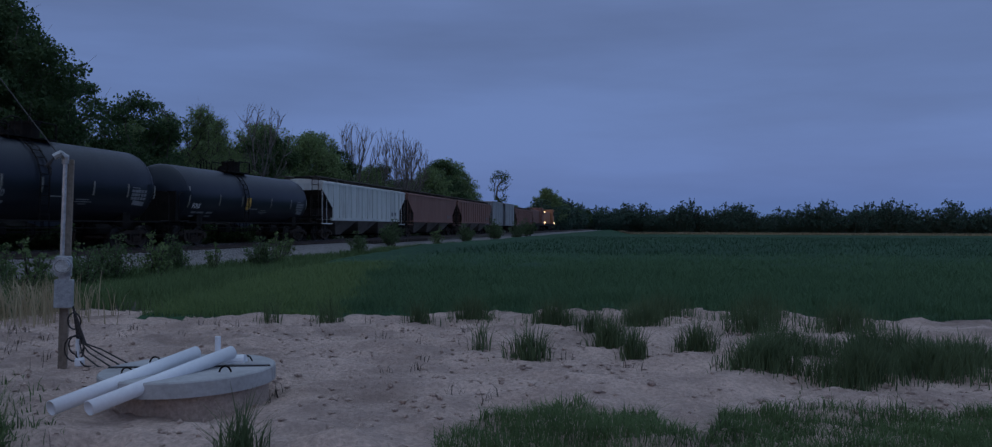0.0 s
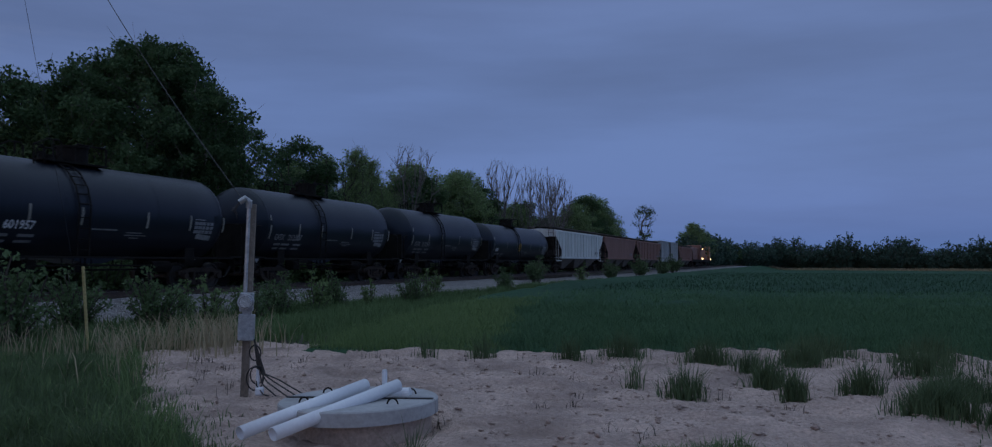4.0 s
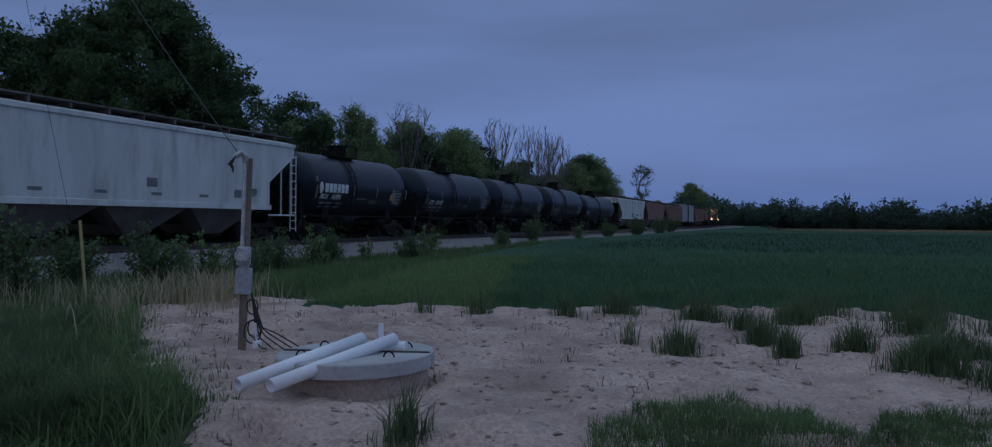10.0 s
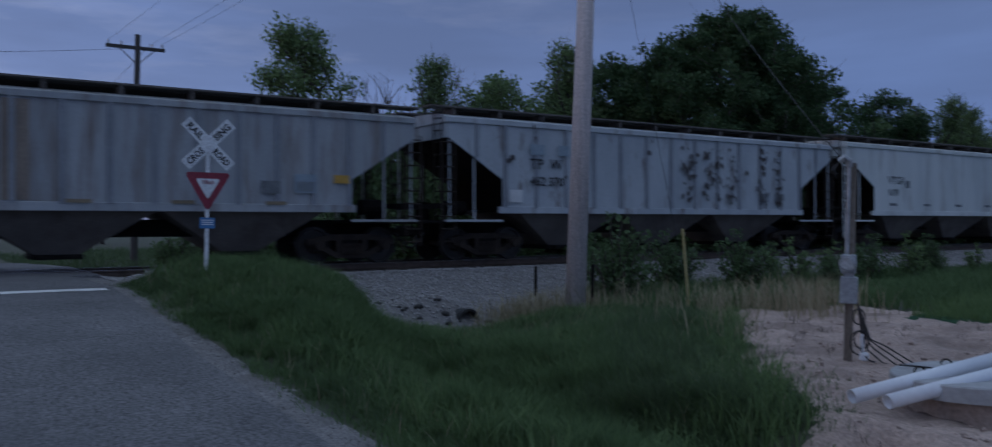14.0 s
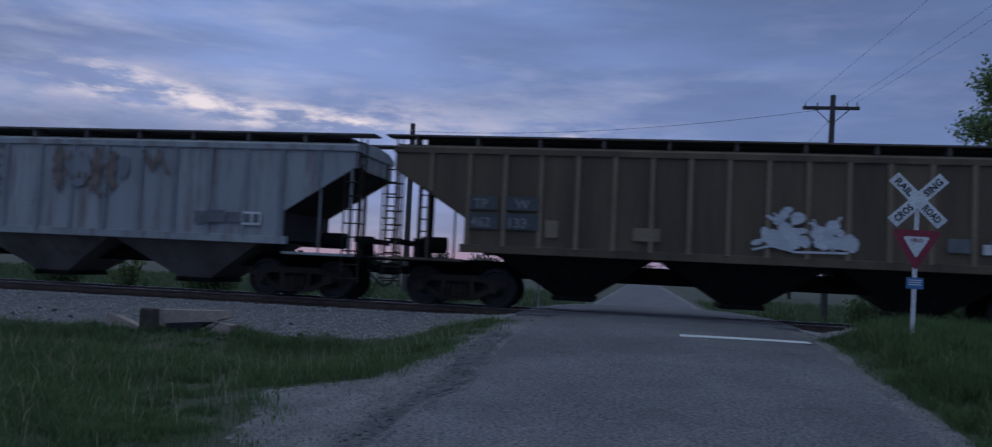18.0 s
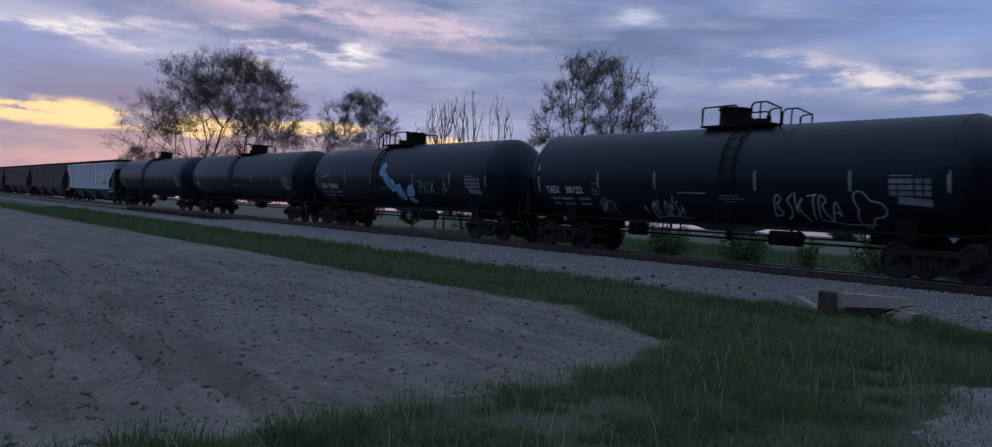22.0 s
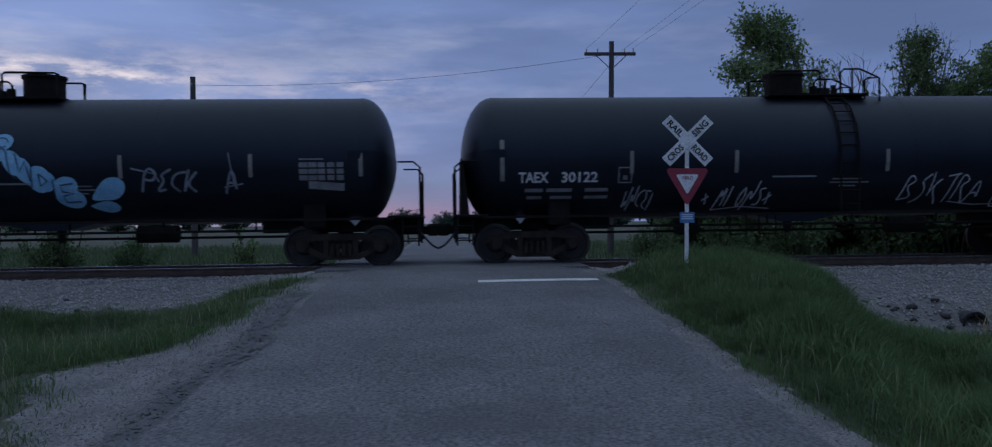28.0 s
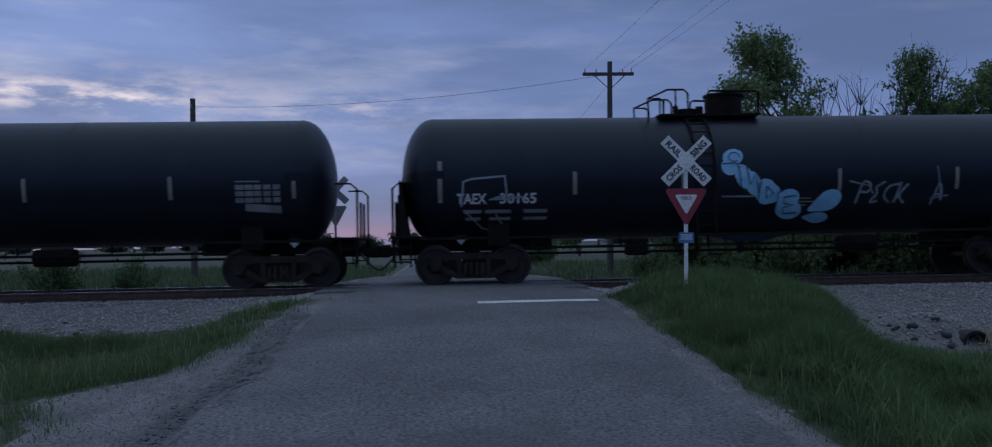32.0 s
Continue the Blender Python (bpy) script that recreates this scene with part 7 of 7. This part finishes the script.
def leaves_mesh(centres, count, spread, size, material, seed, flat=0.6):
    r = np.random.default_rng(seed)
    c = np.asarray(centres)
    o = r.normal(0, 1, (count, 3))
    o *= (r.uniform(0, 1, count) ** 0.45 / (np.linalg.norm(o, axis=1) + 1e-9))[:, None]
    p = c[r.integers(0, len(c), count)] + o * np.array([spread, spread, spread * 0.75]) * 1.7
    a = r.normal(0, 1, (count, 3))
    a /= np.linalg.norm(a, axis=1)[:, None]
    b = np.cross(a, r.normal(0, 1, (count, 3)))
    b /= np.linalg.norm(b, axis=1)[:, None] + 1e-9
    s = size * r.uniform(0.6, 1.4, count)[:, None]
    V = np.stack([p - a * s, p + b * s * flat, p + a * s, p - b * s * flat], 1).reshape(-1, 3)
    F = np.arange(count * 4).reshape(-1, 4)
    return arrays_mesh("crown", V, F, material)


def crown_skeleton(height, width, seed, base, shape, points, clumps, twigs, stems=1, loose=0.09, straight=0.40, stout=0.017):
    """A tree grown towards points in its crown: every point joins the nearest older limb, and limbs thicken with what they carry."""
    r = np.random.default_rng(seed)
    zb = base * height
    u = r.uniform(0.02, 1, clumps) ** (0.8 if shape == "round" else 1.0)
    prof = {"dome": np.sqrt(np.maximum(0, 1 - (u * 0.98) ** 2.2)) * np.clip(0.55 + 3 * u, 0, 1), "round": np.sin(np.pi * np.clip(0.10 + 0.86 * u, 0, 1)) ** 0.7,
            "tall": np.clip(u * 5 + 0.35, 0, 1) * (1 - u) ** 0.65 + 0.05, "vase": np.clip(0.25 + 1.1 * u, 0, 1) * np.sqrt(np.maximum(0.05, 1.06 - u ** 3))}[shape]
    a = r.uniform(0, 2 * math.pi, clumps)
    lobes = 1 + 0.16 * np.sin(2 * a + seed) + 0.12 * np.sin(3 * a + 2.3 * seed)
    rad = width / 2 * prof * lobes * r.uniform(0.05, 1, clumps) ** 0.45
    c = np.stack([rad * np.cos(a), rad * np.sin(a), zb + (height - zb) * u * 0.95], -1)
    p = c[r.integers(0, clumps, points)] + r.normal(0, 1, (points, 3)) * np.array([1, 1, 0.75]) * loose * width
    p[:, 2] = np.clip(p[:, 2], zb * 0.8, height * 1.01)
    nodes, parent, path = [], [], []
    for k in range(stems):
        t = 2 * math.pi * k / stems + seed
        lean = 0.0 if stems == 1 else 0.16 * width
        for q in range(7):
            f = q / 6
            nodes.append((lean * (0.15 + 0.85 * f) * math.cos(t) + r.normal(0, 0.03), lean * (0.15 + 0.85 * f) * math.sin(t) + r.normal(0, 0.03), -0.2 + (zb * 1.05 + 0.2) * f))
            parent.append(len(nodes) - 2 if q else -1)
            path.append(zb * f)
    first = len(nodes)
    p = p[np.argsort(np.linalg.norm(p - np.array([0, 0, zb]), axis=1))]
    at = np.zeros((first + points, 3))
    at[:first] = nodes
    way = np.zeros(first + points)
    way[:first] = path
    for i, q in enumerate(p):
        n = first + i
        gap = np.linalg.norm(at[:n] - q, axis=1)
        low = np.maximum(0, at[:n, 2] - q[2]) * 0.8
        j = int(np.argmin(gap + low + straight * way[:n]))
        at[n], way[n] = q, way[j] + gap[j]
        parent.append(j)
    load = np.ones(len(at))
    for n in range(len(at) - 1, -1, -1):
        if parent[n] >= 0:
            load[parent[n]] += load[n]
    thick = 0.009 + (height * stout / stems ** 0.5) * (load / load[0]) ** 0.52
    segs = [(at[parent[n]], at[n], min(thick[parent[n]], thick[n] * 1.5), thick[n], 0) for n in range(len(at)) if parent[n] >= 0]
    for n in range(first, len(at)):
        d = at[n] - at[parent[n]]
        d = d / (np.linalg.norm(d) + 1e-9)
        for _ in range(twigs):
            e = d * 0.6 + r.normal(0, 0.55, 3) + np.array([0, 0, 0.35])
            segs.append((at[n], at[n] + e * r.uniform(0.25, 0.65) * (0.5 + 0.05 * width), 0.008, 0.005, 1))
    return segs, at[first:]


def tree_kind(name, label, height, width, seed, leaves=0, size=0.2, material=None, base=0.2, shape="round", points=420, clumps=34, twigs=0, stems=1, puff=0.5, loose=0.09, group="trees along the railway", bark=None, straight=0.40, stout=0.017, bald=0.0):
    segs, tips = crown_skeleton(height, width, seed, base, shape, points, clumps, twigs, stems, loose, straight, stout)
    tree = tagged(empty(name, pose(0, 0, 0)), label, "tree", group)
    part("trunk", branches_mesh(segs, bark or M_BARK, 0.005), None, tree)
    if leaves:
        tips = tips[(tips[:, 2] > bald * height) | (np.arange(len(tips)) % 5 == 0)]
        part("crown", leaves_mesh(tips, leaves, puff, size, material or M_LEAF, seed), None, tree)
    return tree


def bush_kind(label, w, h, seed, leaves, size, material, name="bush", group="bushes along the track", shoots=24, puff=0.07):
    """Shoots that lean out from one root, with leaves along their upper part."""
    r = np.random.default_rng(seed)
    segs, tips = [], []
    for k in range(shoots):
        a, f = r.uniform(0, 2 * math.pi), r.uniform(0.05, 1) ** 0.6
        tall = h * r.uniform(0.55, 1.05) * (1.05 - 0.45 * f * f)
        root = np.array([0.16 * w * f * math.cos(a), 0.16 * w * f * math.sin(a), -0.1])
        end = np.array([0.5 * w * f * math.cos(a), 0.5 * w * f * math.sin(a), tall])
        old = root
        for q in range(1, 6):
            v = q / 5
            p = root + (end - root) * np.array([v ** 1.5, v ** 1.5, v]) + r.normal(0, 0.02, 3) * w
            segs.append((old, p, 0.014 * h ** 0.5, 0.010 * h ** 0.5, 0))
            if q > 1:
                tips.append(p)
            old = p
    b = tagged(empty(name, pose(0, 0, 0)), label, "bush", group)
    part("stem", branches_mesh(segs, M_BARK, 0.006), None, b)
    part("foliage", leaves_mesh(tips, leaves, puff * w, size, material, seed), None, b)
    return b


def make_trees():
    def put(tree, x, y, turn=0, scale=1.0):
        t = copy_thing(tree, pose(x, y, gh(x, y) - 0.05, 0, 0, turn))
        t.scale = (scale,) * 3
        return t

    big = tree_kind("tree", "large spreading dark green tree beyond the track", 12.4, 13.4, 4, 110000, 0.09, M_LEAFD, 0.14, "round", 1300, 170, 1, 1, 0.32, 0.042)
    big.matrix_basis = pose(-31.3, 35.4, 0)
    dark = tree_kind("tree", "dense dark green roadside tree", 9.6, 6.0, 8, 22000, 0.092, M_LEAFD, 0.10, "round", 480, 90, 1, 1, 0.30, 0.065)
    dark.matrix_basis = pose(-31, 49.0, 0)
    airy = tree_kind("tree", "slender light green tree with an open crown", 10.4, 4.4, 15, 13000, 0.070, M_LEAF2, 0.12, "tall", 480, 90, 2, 1, 0.24, 0.075)
    airy.matrix_basis = pose(-32, 59.0, 0)
    full = tree_kind("tree", "rounded fresh green tree in the woods", 10.5, 7.4, 23, 20000, 0.092, M_LEAF2, 0.10, "round", 520, 90, 1, 1, 0.32, 0.065)
    full.matrix_basis = pose(-32, 79.5, 0)
    bare = tree_kind("bare_tree", "leafless grey tree standing over the woods", 12.0, 6.4, 31, shape="vase", base=0.3, points=230, clumps=200, twigs=2, bark=M_TWIG, loose=0.02, straight=0.85, stout=0.011)
    bare.matrix_basis = pose(-31.7, 68.2, 0)
    thin = tree_kind("bare_tree", "thin leafless tree with upright twigs", 13.6, 3.8, 37, 0, shape="vase", base=0.2, points=170, clumps=160, twigs=2, bark=M_TWIG, loose=0.02, straight=0.9, stout=0.009)
    thin.matrix_basis = pose(-28.6, 99, 0)
    pine = tree_kind("conifer", "tall narrow tree with an open tiered crown", 12.6, 4.6, 41, 1500, 0.13, M_LEAFD, 0.30, "vase", 200, 60, 1, 1, 0.40, 0.05)
    pine.matrix_basis = pose(-27.2, 163, 0)
    corner = tree_kind("tree", "tall light green tree near the crossing", 10.4, 4.9, 51, 24000, 0.075, M_LEAF2, 0.05, "round", 620, 80, 1, 1, 0.34, 0.075)
    corner.matrix_basis = pose(-36.1, 13.6, 0)
    sparse = tree_kind("tree", "broad many-stemmed tree just coming into leaf against the sunset", 12.9, 9.6, 61, 36000, 0.036, M_BUD, 0.13, "dome", 1400, 260, 6, 4, 0.24, 0.036, "trees beyond the field", M_TWIG, 0.55, 0.012, 0.40)
    sparse.matrix_basis = pose(-40.1, -42.4, 0)
    spread = tree_kind("tree", "wide domed tree just coming into leaf against the sunset", 16.3, 18.6, 64, 84000, 0.046, M_BUD, 0.17, "dome", 2200, 340, 6, 2, 0.36, 0.030, "trees beyond the field", M_TWIG, 0.5, 0.014, 0.45)
    spread.matrix_basis = pose(-30.2, -84.0, 0)
    # undergrowth that closes the woods down to the ground
    under = bush_kind("dense green undergrowth below the trees", 5.4, 5.2, 71, 4200, 0.15, M_LEAF, "undergrowth", "undergrowth along the railway", 60, 0.06)
    under.matrix_basis = pose(-30, 18, 0)
    # its leaf colour carries the haze of the distance
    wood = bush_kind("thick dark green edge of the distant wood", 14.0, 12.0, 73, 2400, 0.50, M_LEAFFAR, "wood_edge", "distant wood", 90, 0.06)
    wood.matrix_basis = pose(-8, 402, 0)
    q = random.Random(5)
    for k in range(38):
        y = 13.5 + k * 3.4 + 0.02 * k * k
        t = copy_thing(under, pose(-31.5 + q.uniform(-1.5, 1.5) + (0 if y > 20 else -2.0), y, -0.1, 0, 0, q.uniform(0, 360)))
        t.scale = (1, 1, q.uniform(0.75, 1.2))
    for k in range(16):
        t = copy_thing(under, pose(-37.5 + q.uniform(-1.5, 1.5), 15 + k * 4.2, -0.1, 0, 0, q.uniform(0, 360)))
        t.scale = (1.1, 1.1, q.uniform(1.0, 1.5))
    for x, y, k in ((-36.5, 10.6, 1.0), (-38.5, 12.6, 1.15), (-35.0, 13.0, 0.85), (-36.0, 16.5, 1.1), (-34.0, 19.0, 0.9)):
        t = copy_thing(under, pose(x, y, -0.1, 0, 0, q.uniform(0, 360)))
        t.scale = (0.75, 0.75, k)
    for k in range(24):
        y = 22 + 5.2 * k
        t = copy_thing(full if k % 3 else dark, pose(-38 + q.uniform(-2, 2), y, -0.1, 0, 0, q.uniform(0, 360)))
        t.scale = (q.uniform(0.72, 0.86) * (1 if y < 60 else 1.1),) * 3
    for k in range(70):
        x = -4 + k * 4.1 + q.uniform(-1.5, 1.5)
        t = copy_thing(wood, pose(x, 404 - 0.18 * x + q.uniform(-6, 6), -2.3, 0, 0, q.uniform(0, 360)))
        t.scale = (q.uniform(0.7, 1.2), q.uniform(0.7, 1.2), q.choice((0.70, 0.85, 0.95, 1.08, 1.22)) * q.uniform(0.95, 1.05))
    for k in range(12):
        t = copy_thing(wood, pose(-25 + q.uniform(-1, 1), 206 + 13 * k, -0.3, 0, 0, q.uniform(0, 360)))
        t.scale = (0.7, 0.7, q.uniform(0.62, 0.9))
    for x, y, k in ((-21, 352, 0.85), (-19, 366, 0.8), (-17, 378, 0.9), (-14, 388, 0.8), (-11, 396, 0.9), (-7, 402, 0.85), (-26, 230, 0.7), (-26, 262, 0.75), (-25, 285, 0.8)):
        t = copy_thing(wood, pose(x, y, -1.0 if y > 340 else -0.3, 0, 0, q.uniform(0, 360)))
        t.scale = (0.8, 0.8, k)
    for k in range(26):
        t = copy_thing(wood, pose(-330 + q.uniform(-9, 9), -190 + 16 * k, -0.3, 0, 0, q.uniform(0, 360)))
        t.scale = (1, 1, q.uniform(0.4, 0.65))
    # the woods along the track
    r = random.Random(77)
    for x, y, k, s in ((-36.2, 17.1, bare, 0.74), (-34.9, 19.8, airy, 0.90), (-35.1, 23.3, full, 0.86), (-33.4, 26.2, airy, 1.02), (-36, 28.5, full, 0.9), (-37, 21.5, bare, 0.8), (-34.5, 30.0, dark, 1.05), (-33.0, 31.5, full, 0.92), (-33, 40.5, full, 1.02), (-33, 43.5, airy, 1.0), (-36, 46, full, 0.98), (-34, 53.5, full, 0.86), (-33, 56, airy, 0.95), (-33, 63, airy, 0.98), (-35, 66, full, 0.88), (-33, 72, dark, 1.0), (-35, 75, full, 1.05), (-34, 84, full, 1.05), (-33, 88, dark, 1.05), (-31, 90, bare, 1.08), (-32, 93, thin, 1.0), (-29.5, 96, thin, 0.97), (-32, 98, full, 0.85), (-31, 102, thin, 1.05), (-29, 105, bare, 1.05), (-33, 106, dark, 0.95), (-31, 109, thin, 1.02), (-30, 113, thin, 0.98), (-32, 116, bare, 1.05), (-30, 119, full, 0.98), (-30, 126, dark, 1.22), (-30, 132, full, 1.12), (-31, 139, dark, 1.1), (-31, 147, full, 0.85), (-23.6, 210, full, 1.02), (-24, 218, dark, 1.05), (-24.5, 228, full, 0.95), (-24.5, 240, full, 0.88), (-26, 198, dark, 0.6), (-27, 180, full, 0.6), (-25, 255, full, 0.85), (-25, 272, dark, 0.85), (-24, 292, full, 0.8), (-24, 312, full, 0.8), (-22, 335, dark, 0.8), (-30, 38, dark, 0.6), (-29, 44, full, 0.5), (-29, 56, dark, 0.5), (-29, 68, full, 0.55), (-29, 82, dark, 0.55)):
        put(k, x, y, r.uniform(0, 360), s * r.uniform(0.97, 1.03))
    # trees towards the sunset
    put(thin, -41.5, -55.0, 10, 0.86)
    put(thin, -40, -57.2, 120, 0.90)
    put(thin, -39.5, -59.0, 200, 0.84)
    put(bare, -41, -62.5, 30, 0.95)
    put(sparse, -37.6, -70.8, 200, 0.96)
    put(sparse, -42, -77, 300, 0.62)
    put(dark, -40, -64.5, 80, 0.48)
    put(full, -40.5, -57.5, 30, 0.50)
    put(full, -38, -75, 30, 0.55)
    put(sparse, -26, -100, 70, 0.55)
    # trees far down the road
    weep = tree_kind("tree", "rounded drooping tree beside the far road", 9.4, 6.4, 83, 7000, 0.17, M_LEAF2, 0.08, "round", 300, 30, 0, 1, 0.5, 0.08, "trees beyond the field")
    weep.matrix_basis = pose(-90, 14.2, 0)
    # bushes on the ballast edge
    leafb = bush_kind("leafy dark green bush at the ballast edge", 1.5, 1.45, 91, 2600, 0.042, M_LEAF, shoots=30, puff=0.08)
    leafb.matrix_basis = pose(-16.4, 16.4, gh(-16.4, 16.4) - 0.05)
    weed = bush_kind("small loose weed at the ballast edge", 0.9, 1.0, 95, 620, 0.040, M_LEAF2, "weed", shoots=14)
    weed.matrix_basis = pose(-17.0, 21.2, gh(-17, 21.2) - 0.05)
    for x, y, k, s in ((-15.4, 13.6, leafb, 1.35), (-15.9, 18.6, leafb, 1.05), (-15.6, 20.4, weed, 1.3), (-15.2, 22.0, leafb, 0.8), (-15.8, 26.4, weed, 1.4), (-15.4, 33.5, leafb, 0.9), (-16.0, 36.5, weed, 1.3), (-16.6, 23.5, weed, 1.1), (-15.8, 24.2, leafb, 0.95), (-16.2, 28.2, leafb, 0.9), (-15.9, 30.6, weed, 1.0), (-17.5, 41, weed, 1.0), (-16.4, 48.5, leafb, 0.9), (-17.8, 60, leafb, 1.25), (-16.8, 70, weed, 1.5), (-17, 82, leafb, 1.2), (-17, 98, leafb, 1.6), (-16.5, 112, leafb, 1.5), (-17.5, 130, leafb, 1.8), (-27, -12, leafb, 1.3), (-28, -15, leafb, 1.6), (-27.5, -18, weed, 1.8), (-27, -24, leafb, 1.4), (-26.6, -9.4, leafb, 1.1), (-27.4, -20.6, leafb, 1.5), (-27.0, -28, leafb, 1.4), (-27.6, -33, leafb, 1.7), (-27.2, -6.4, weed, 1.5), (-27.6, 6.6, leafb, 1.2), (-28, 9, leafb, 1.3), (-29, 12, leafb, 1.8), (-30, 16, leafb, 2.2), (-29, 20, leafb, 2.0), (-29, 25, leafb, 2.2), (-28, 30, leafb, 2.0), (-60, 6.5, leafb, 1.5), (-66, 7.5, leafb, 1.8)):
        put(k, x, y, r.uniform(0, 360), s)


def make_stones():
    """Loose ballast on the bank near the road, as stuff."""
    r = np.random.default_rng(55)
    n = 60000
    x = TRACK + r.uniform(1.4, 6.6, n)
    y = r.uniform(-34, 44, n)
    keep = (np.abs(y) > 3.0) & (ground_zone(x, y) == 3) & (r.uniform(0, 1, n) < np.clip(1.3 - np.abs(y) / 46, 0.2, 1))
    x, y = x[keep], y[keep]
    n = len(x)
    s = r.uniform(0.016, 0.045, n)
    p = on_ground(x, y, 0.0) + np.stack([0 * s, 0 * s, s * 0.3], -1)
    o = np.array([(1, 0, 0), (-1, 0, 0), (0, 1, 0), (0, -1, 0), (0, 0, 0.8), (0, 0, -0.8)])
    V = p[:, None, :] + (o[None] * s[:, None, None]) * r.uniform(0.6, 1.3, (n, 6, 1))
    F = (np.arange(n)[:, None, None] * 6 + np.array([(0, 2, 4), (2, 1, 4), (1, 3, 4), (3, 0, 4), (2, 0, 5), (1, 2, 5), (3, 1, 5), (0, 3, 5)])[None]).reshape(-1, 3)
    tagged(new("ballast_stones", arrays_mesh("ballast_stones", V.reshape(-1, 3), F, M_BALLAST)), "loose pale crushed stone on the track bank", "ballast", kind="stuff")


def make_debris():
    """Dark stones and lumps at the foot of the ballast beside the culverts, as stuff."""
    r = np.random.default_rng(71)
    x = np.concatenate([r.normal(-15.5, 0.8, 40), r.normal(-16.4, 0.9, 80), r.normal(-17.0, 0.7, 60)])
    y = np.concatenate([r.normal(8.6, 1.3, 40), r.normal(-11.0, 2.6, 80), r.uniform(-34, -14, 60)])
    s = 0.02 + 0.07 * r.uniform(0, 1, len(x)) ** 2
    ball = B()
    bmesh.ops.create_icosphere(ball, subdivisions=1, radius=1.0)
    bv = np.array([v.co[:] for v in ball.verts])
    bf = np.array([[v.index for v in f.verts] for f in ball.faces])
    ball.free()
    p = on_ground(x, y, 0.0) + np.stack([0 * s, 0 * s, s * 0.25], -1)
    V = p[:, None, :] + bv[None] * s[:, None, None] * r.uniform(0.7, 1.3, (len(x), len(bv), 1)) * np.array([1.0, 1.25, 0.7])
    F = (np.arange(len(x))[:, None, None] * len(bv) + bf[None]).reshape(-1, 3)
    tagged(new("dark_stones", arrays_mesh("dark_stones", V.reshape(-1, 3), F, M_DARKROCK)), "scattered dark stones at the foot of the ballast", "stones", kind="stuff")


def make_clods():
    """Clods of dirt on the lot and the field, and loose chips beside the road: stuff."""
    r = np.random.default_rng(65)
    o = np.array([(1, 0, 0), (-1, 0, 0), (0, 1, 0), (0, -1, 0), (0, 0, 0.8), (0, 0, -0.8)])
    faces = np.array([(0, 2, 4), (2, 1, 4), (1, 3, 4), (3, 0, 4), (2, 0, 5), (1, 2, 5), (3, 1, 5), (0, 3, 5)])

    def heap(name, x, y, s, mat, label, cat, flat=1.0):
        n = len(x)
        p = on_ground(x, y, 0.0)
        V = p[:, None, :] + (o[None] * np.array([1.0, 1.0, flat]) * s[:, None, None]) * r.uniform(0.55, 1.35, (n, 6, 1))
        F = (np.arange(n)[:, None, None] * 6 + faces[None]).reshape(-1, 3)
        tagged(new(name, arrays_mesh(name, V.reshape(-1, 3), F, mat)), label, cat, kind="stuff")
    x, y = scatter(6000, -9.5, 4, 4.6, 16, lambda a, b, u: ground_zone(a, b) == 0, 66)
    heap("dirt_clods", x, y, 0.006 + 0.034 * r.uniform(0, 1, len(x)) ** 4, M_DIRT, "small clods of dry sandy dirt", "dirt")
    x, y = scatter(9000, -8.5, 3.5, 4.9, 12, lambda a, b, u: (ground_zone(a, b) == 0) & (u < 0.25 + 0.75 * smooth_step(-0.1, 0.4, fbm(a * 1.6, b * 1.6, 3.0))), 69)
    heap("dirt_lumps", x, y, 0.010 + 0.042 * r.uniform(0, 1, len(x)) ** 4, M_DIRT, "half-buried lumps of sandy dirt", "dirt", 0.45)
    x, y = scatter(16000, -11, 5, -22, -4.8, lambda a, b, u: ground_zone(a, b) == 1, 67)
    heap("soil_clods", x, y, 0.006 + 0.040 * r.uniform(0, 1, len(x)) ** 4, M_PLOUGH, "small clods on the ploughed field", "dirt")
    x, y = scatter(60000, -17, 2, -6.0, 3.3, lambda a, b, u: (ground_zone(a, b) == 3) & (np.abs(b) > 2.55), 68)
    heap("loose_chippings", x, y, r.uniform(0.006, 0.016, len(x)), M_GRAVEL, "loose pale chippings at the road edge", "gravel")


M_RIBY = surf("yellow_stake_paint", (0.36, 0.30, 0.12), (0.44, 0.36, 0.16), 3.0, 0.6, bump=0.05)
make_roadside()
make_meter_post()
make_manhole()
make_culverts()
make_stones()
make_debris()
make_clods()
make_grass()
make_wheat()
make_trees()


# ---------------------------------------------------------------- what moves
def gone(t):
    return float(np.interp(t, range(len(GONE)), GONE))


def motions():
    for car, start in CARS:
        walk(car, [(t, pose(TRACK, start + gone(t), RAIL)) for t in range(33)])
    for w in WHEELSETS:
        y = w.location.y
        walk(w, [(k * 0.125, pose(0, y, 0.46) @ Matrix.Rotation(-gone(k * 0.125) / 0.46, 4, "X")) for k in range(257)])


motions()
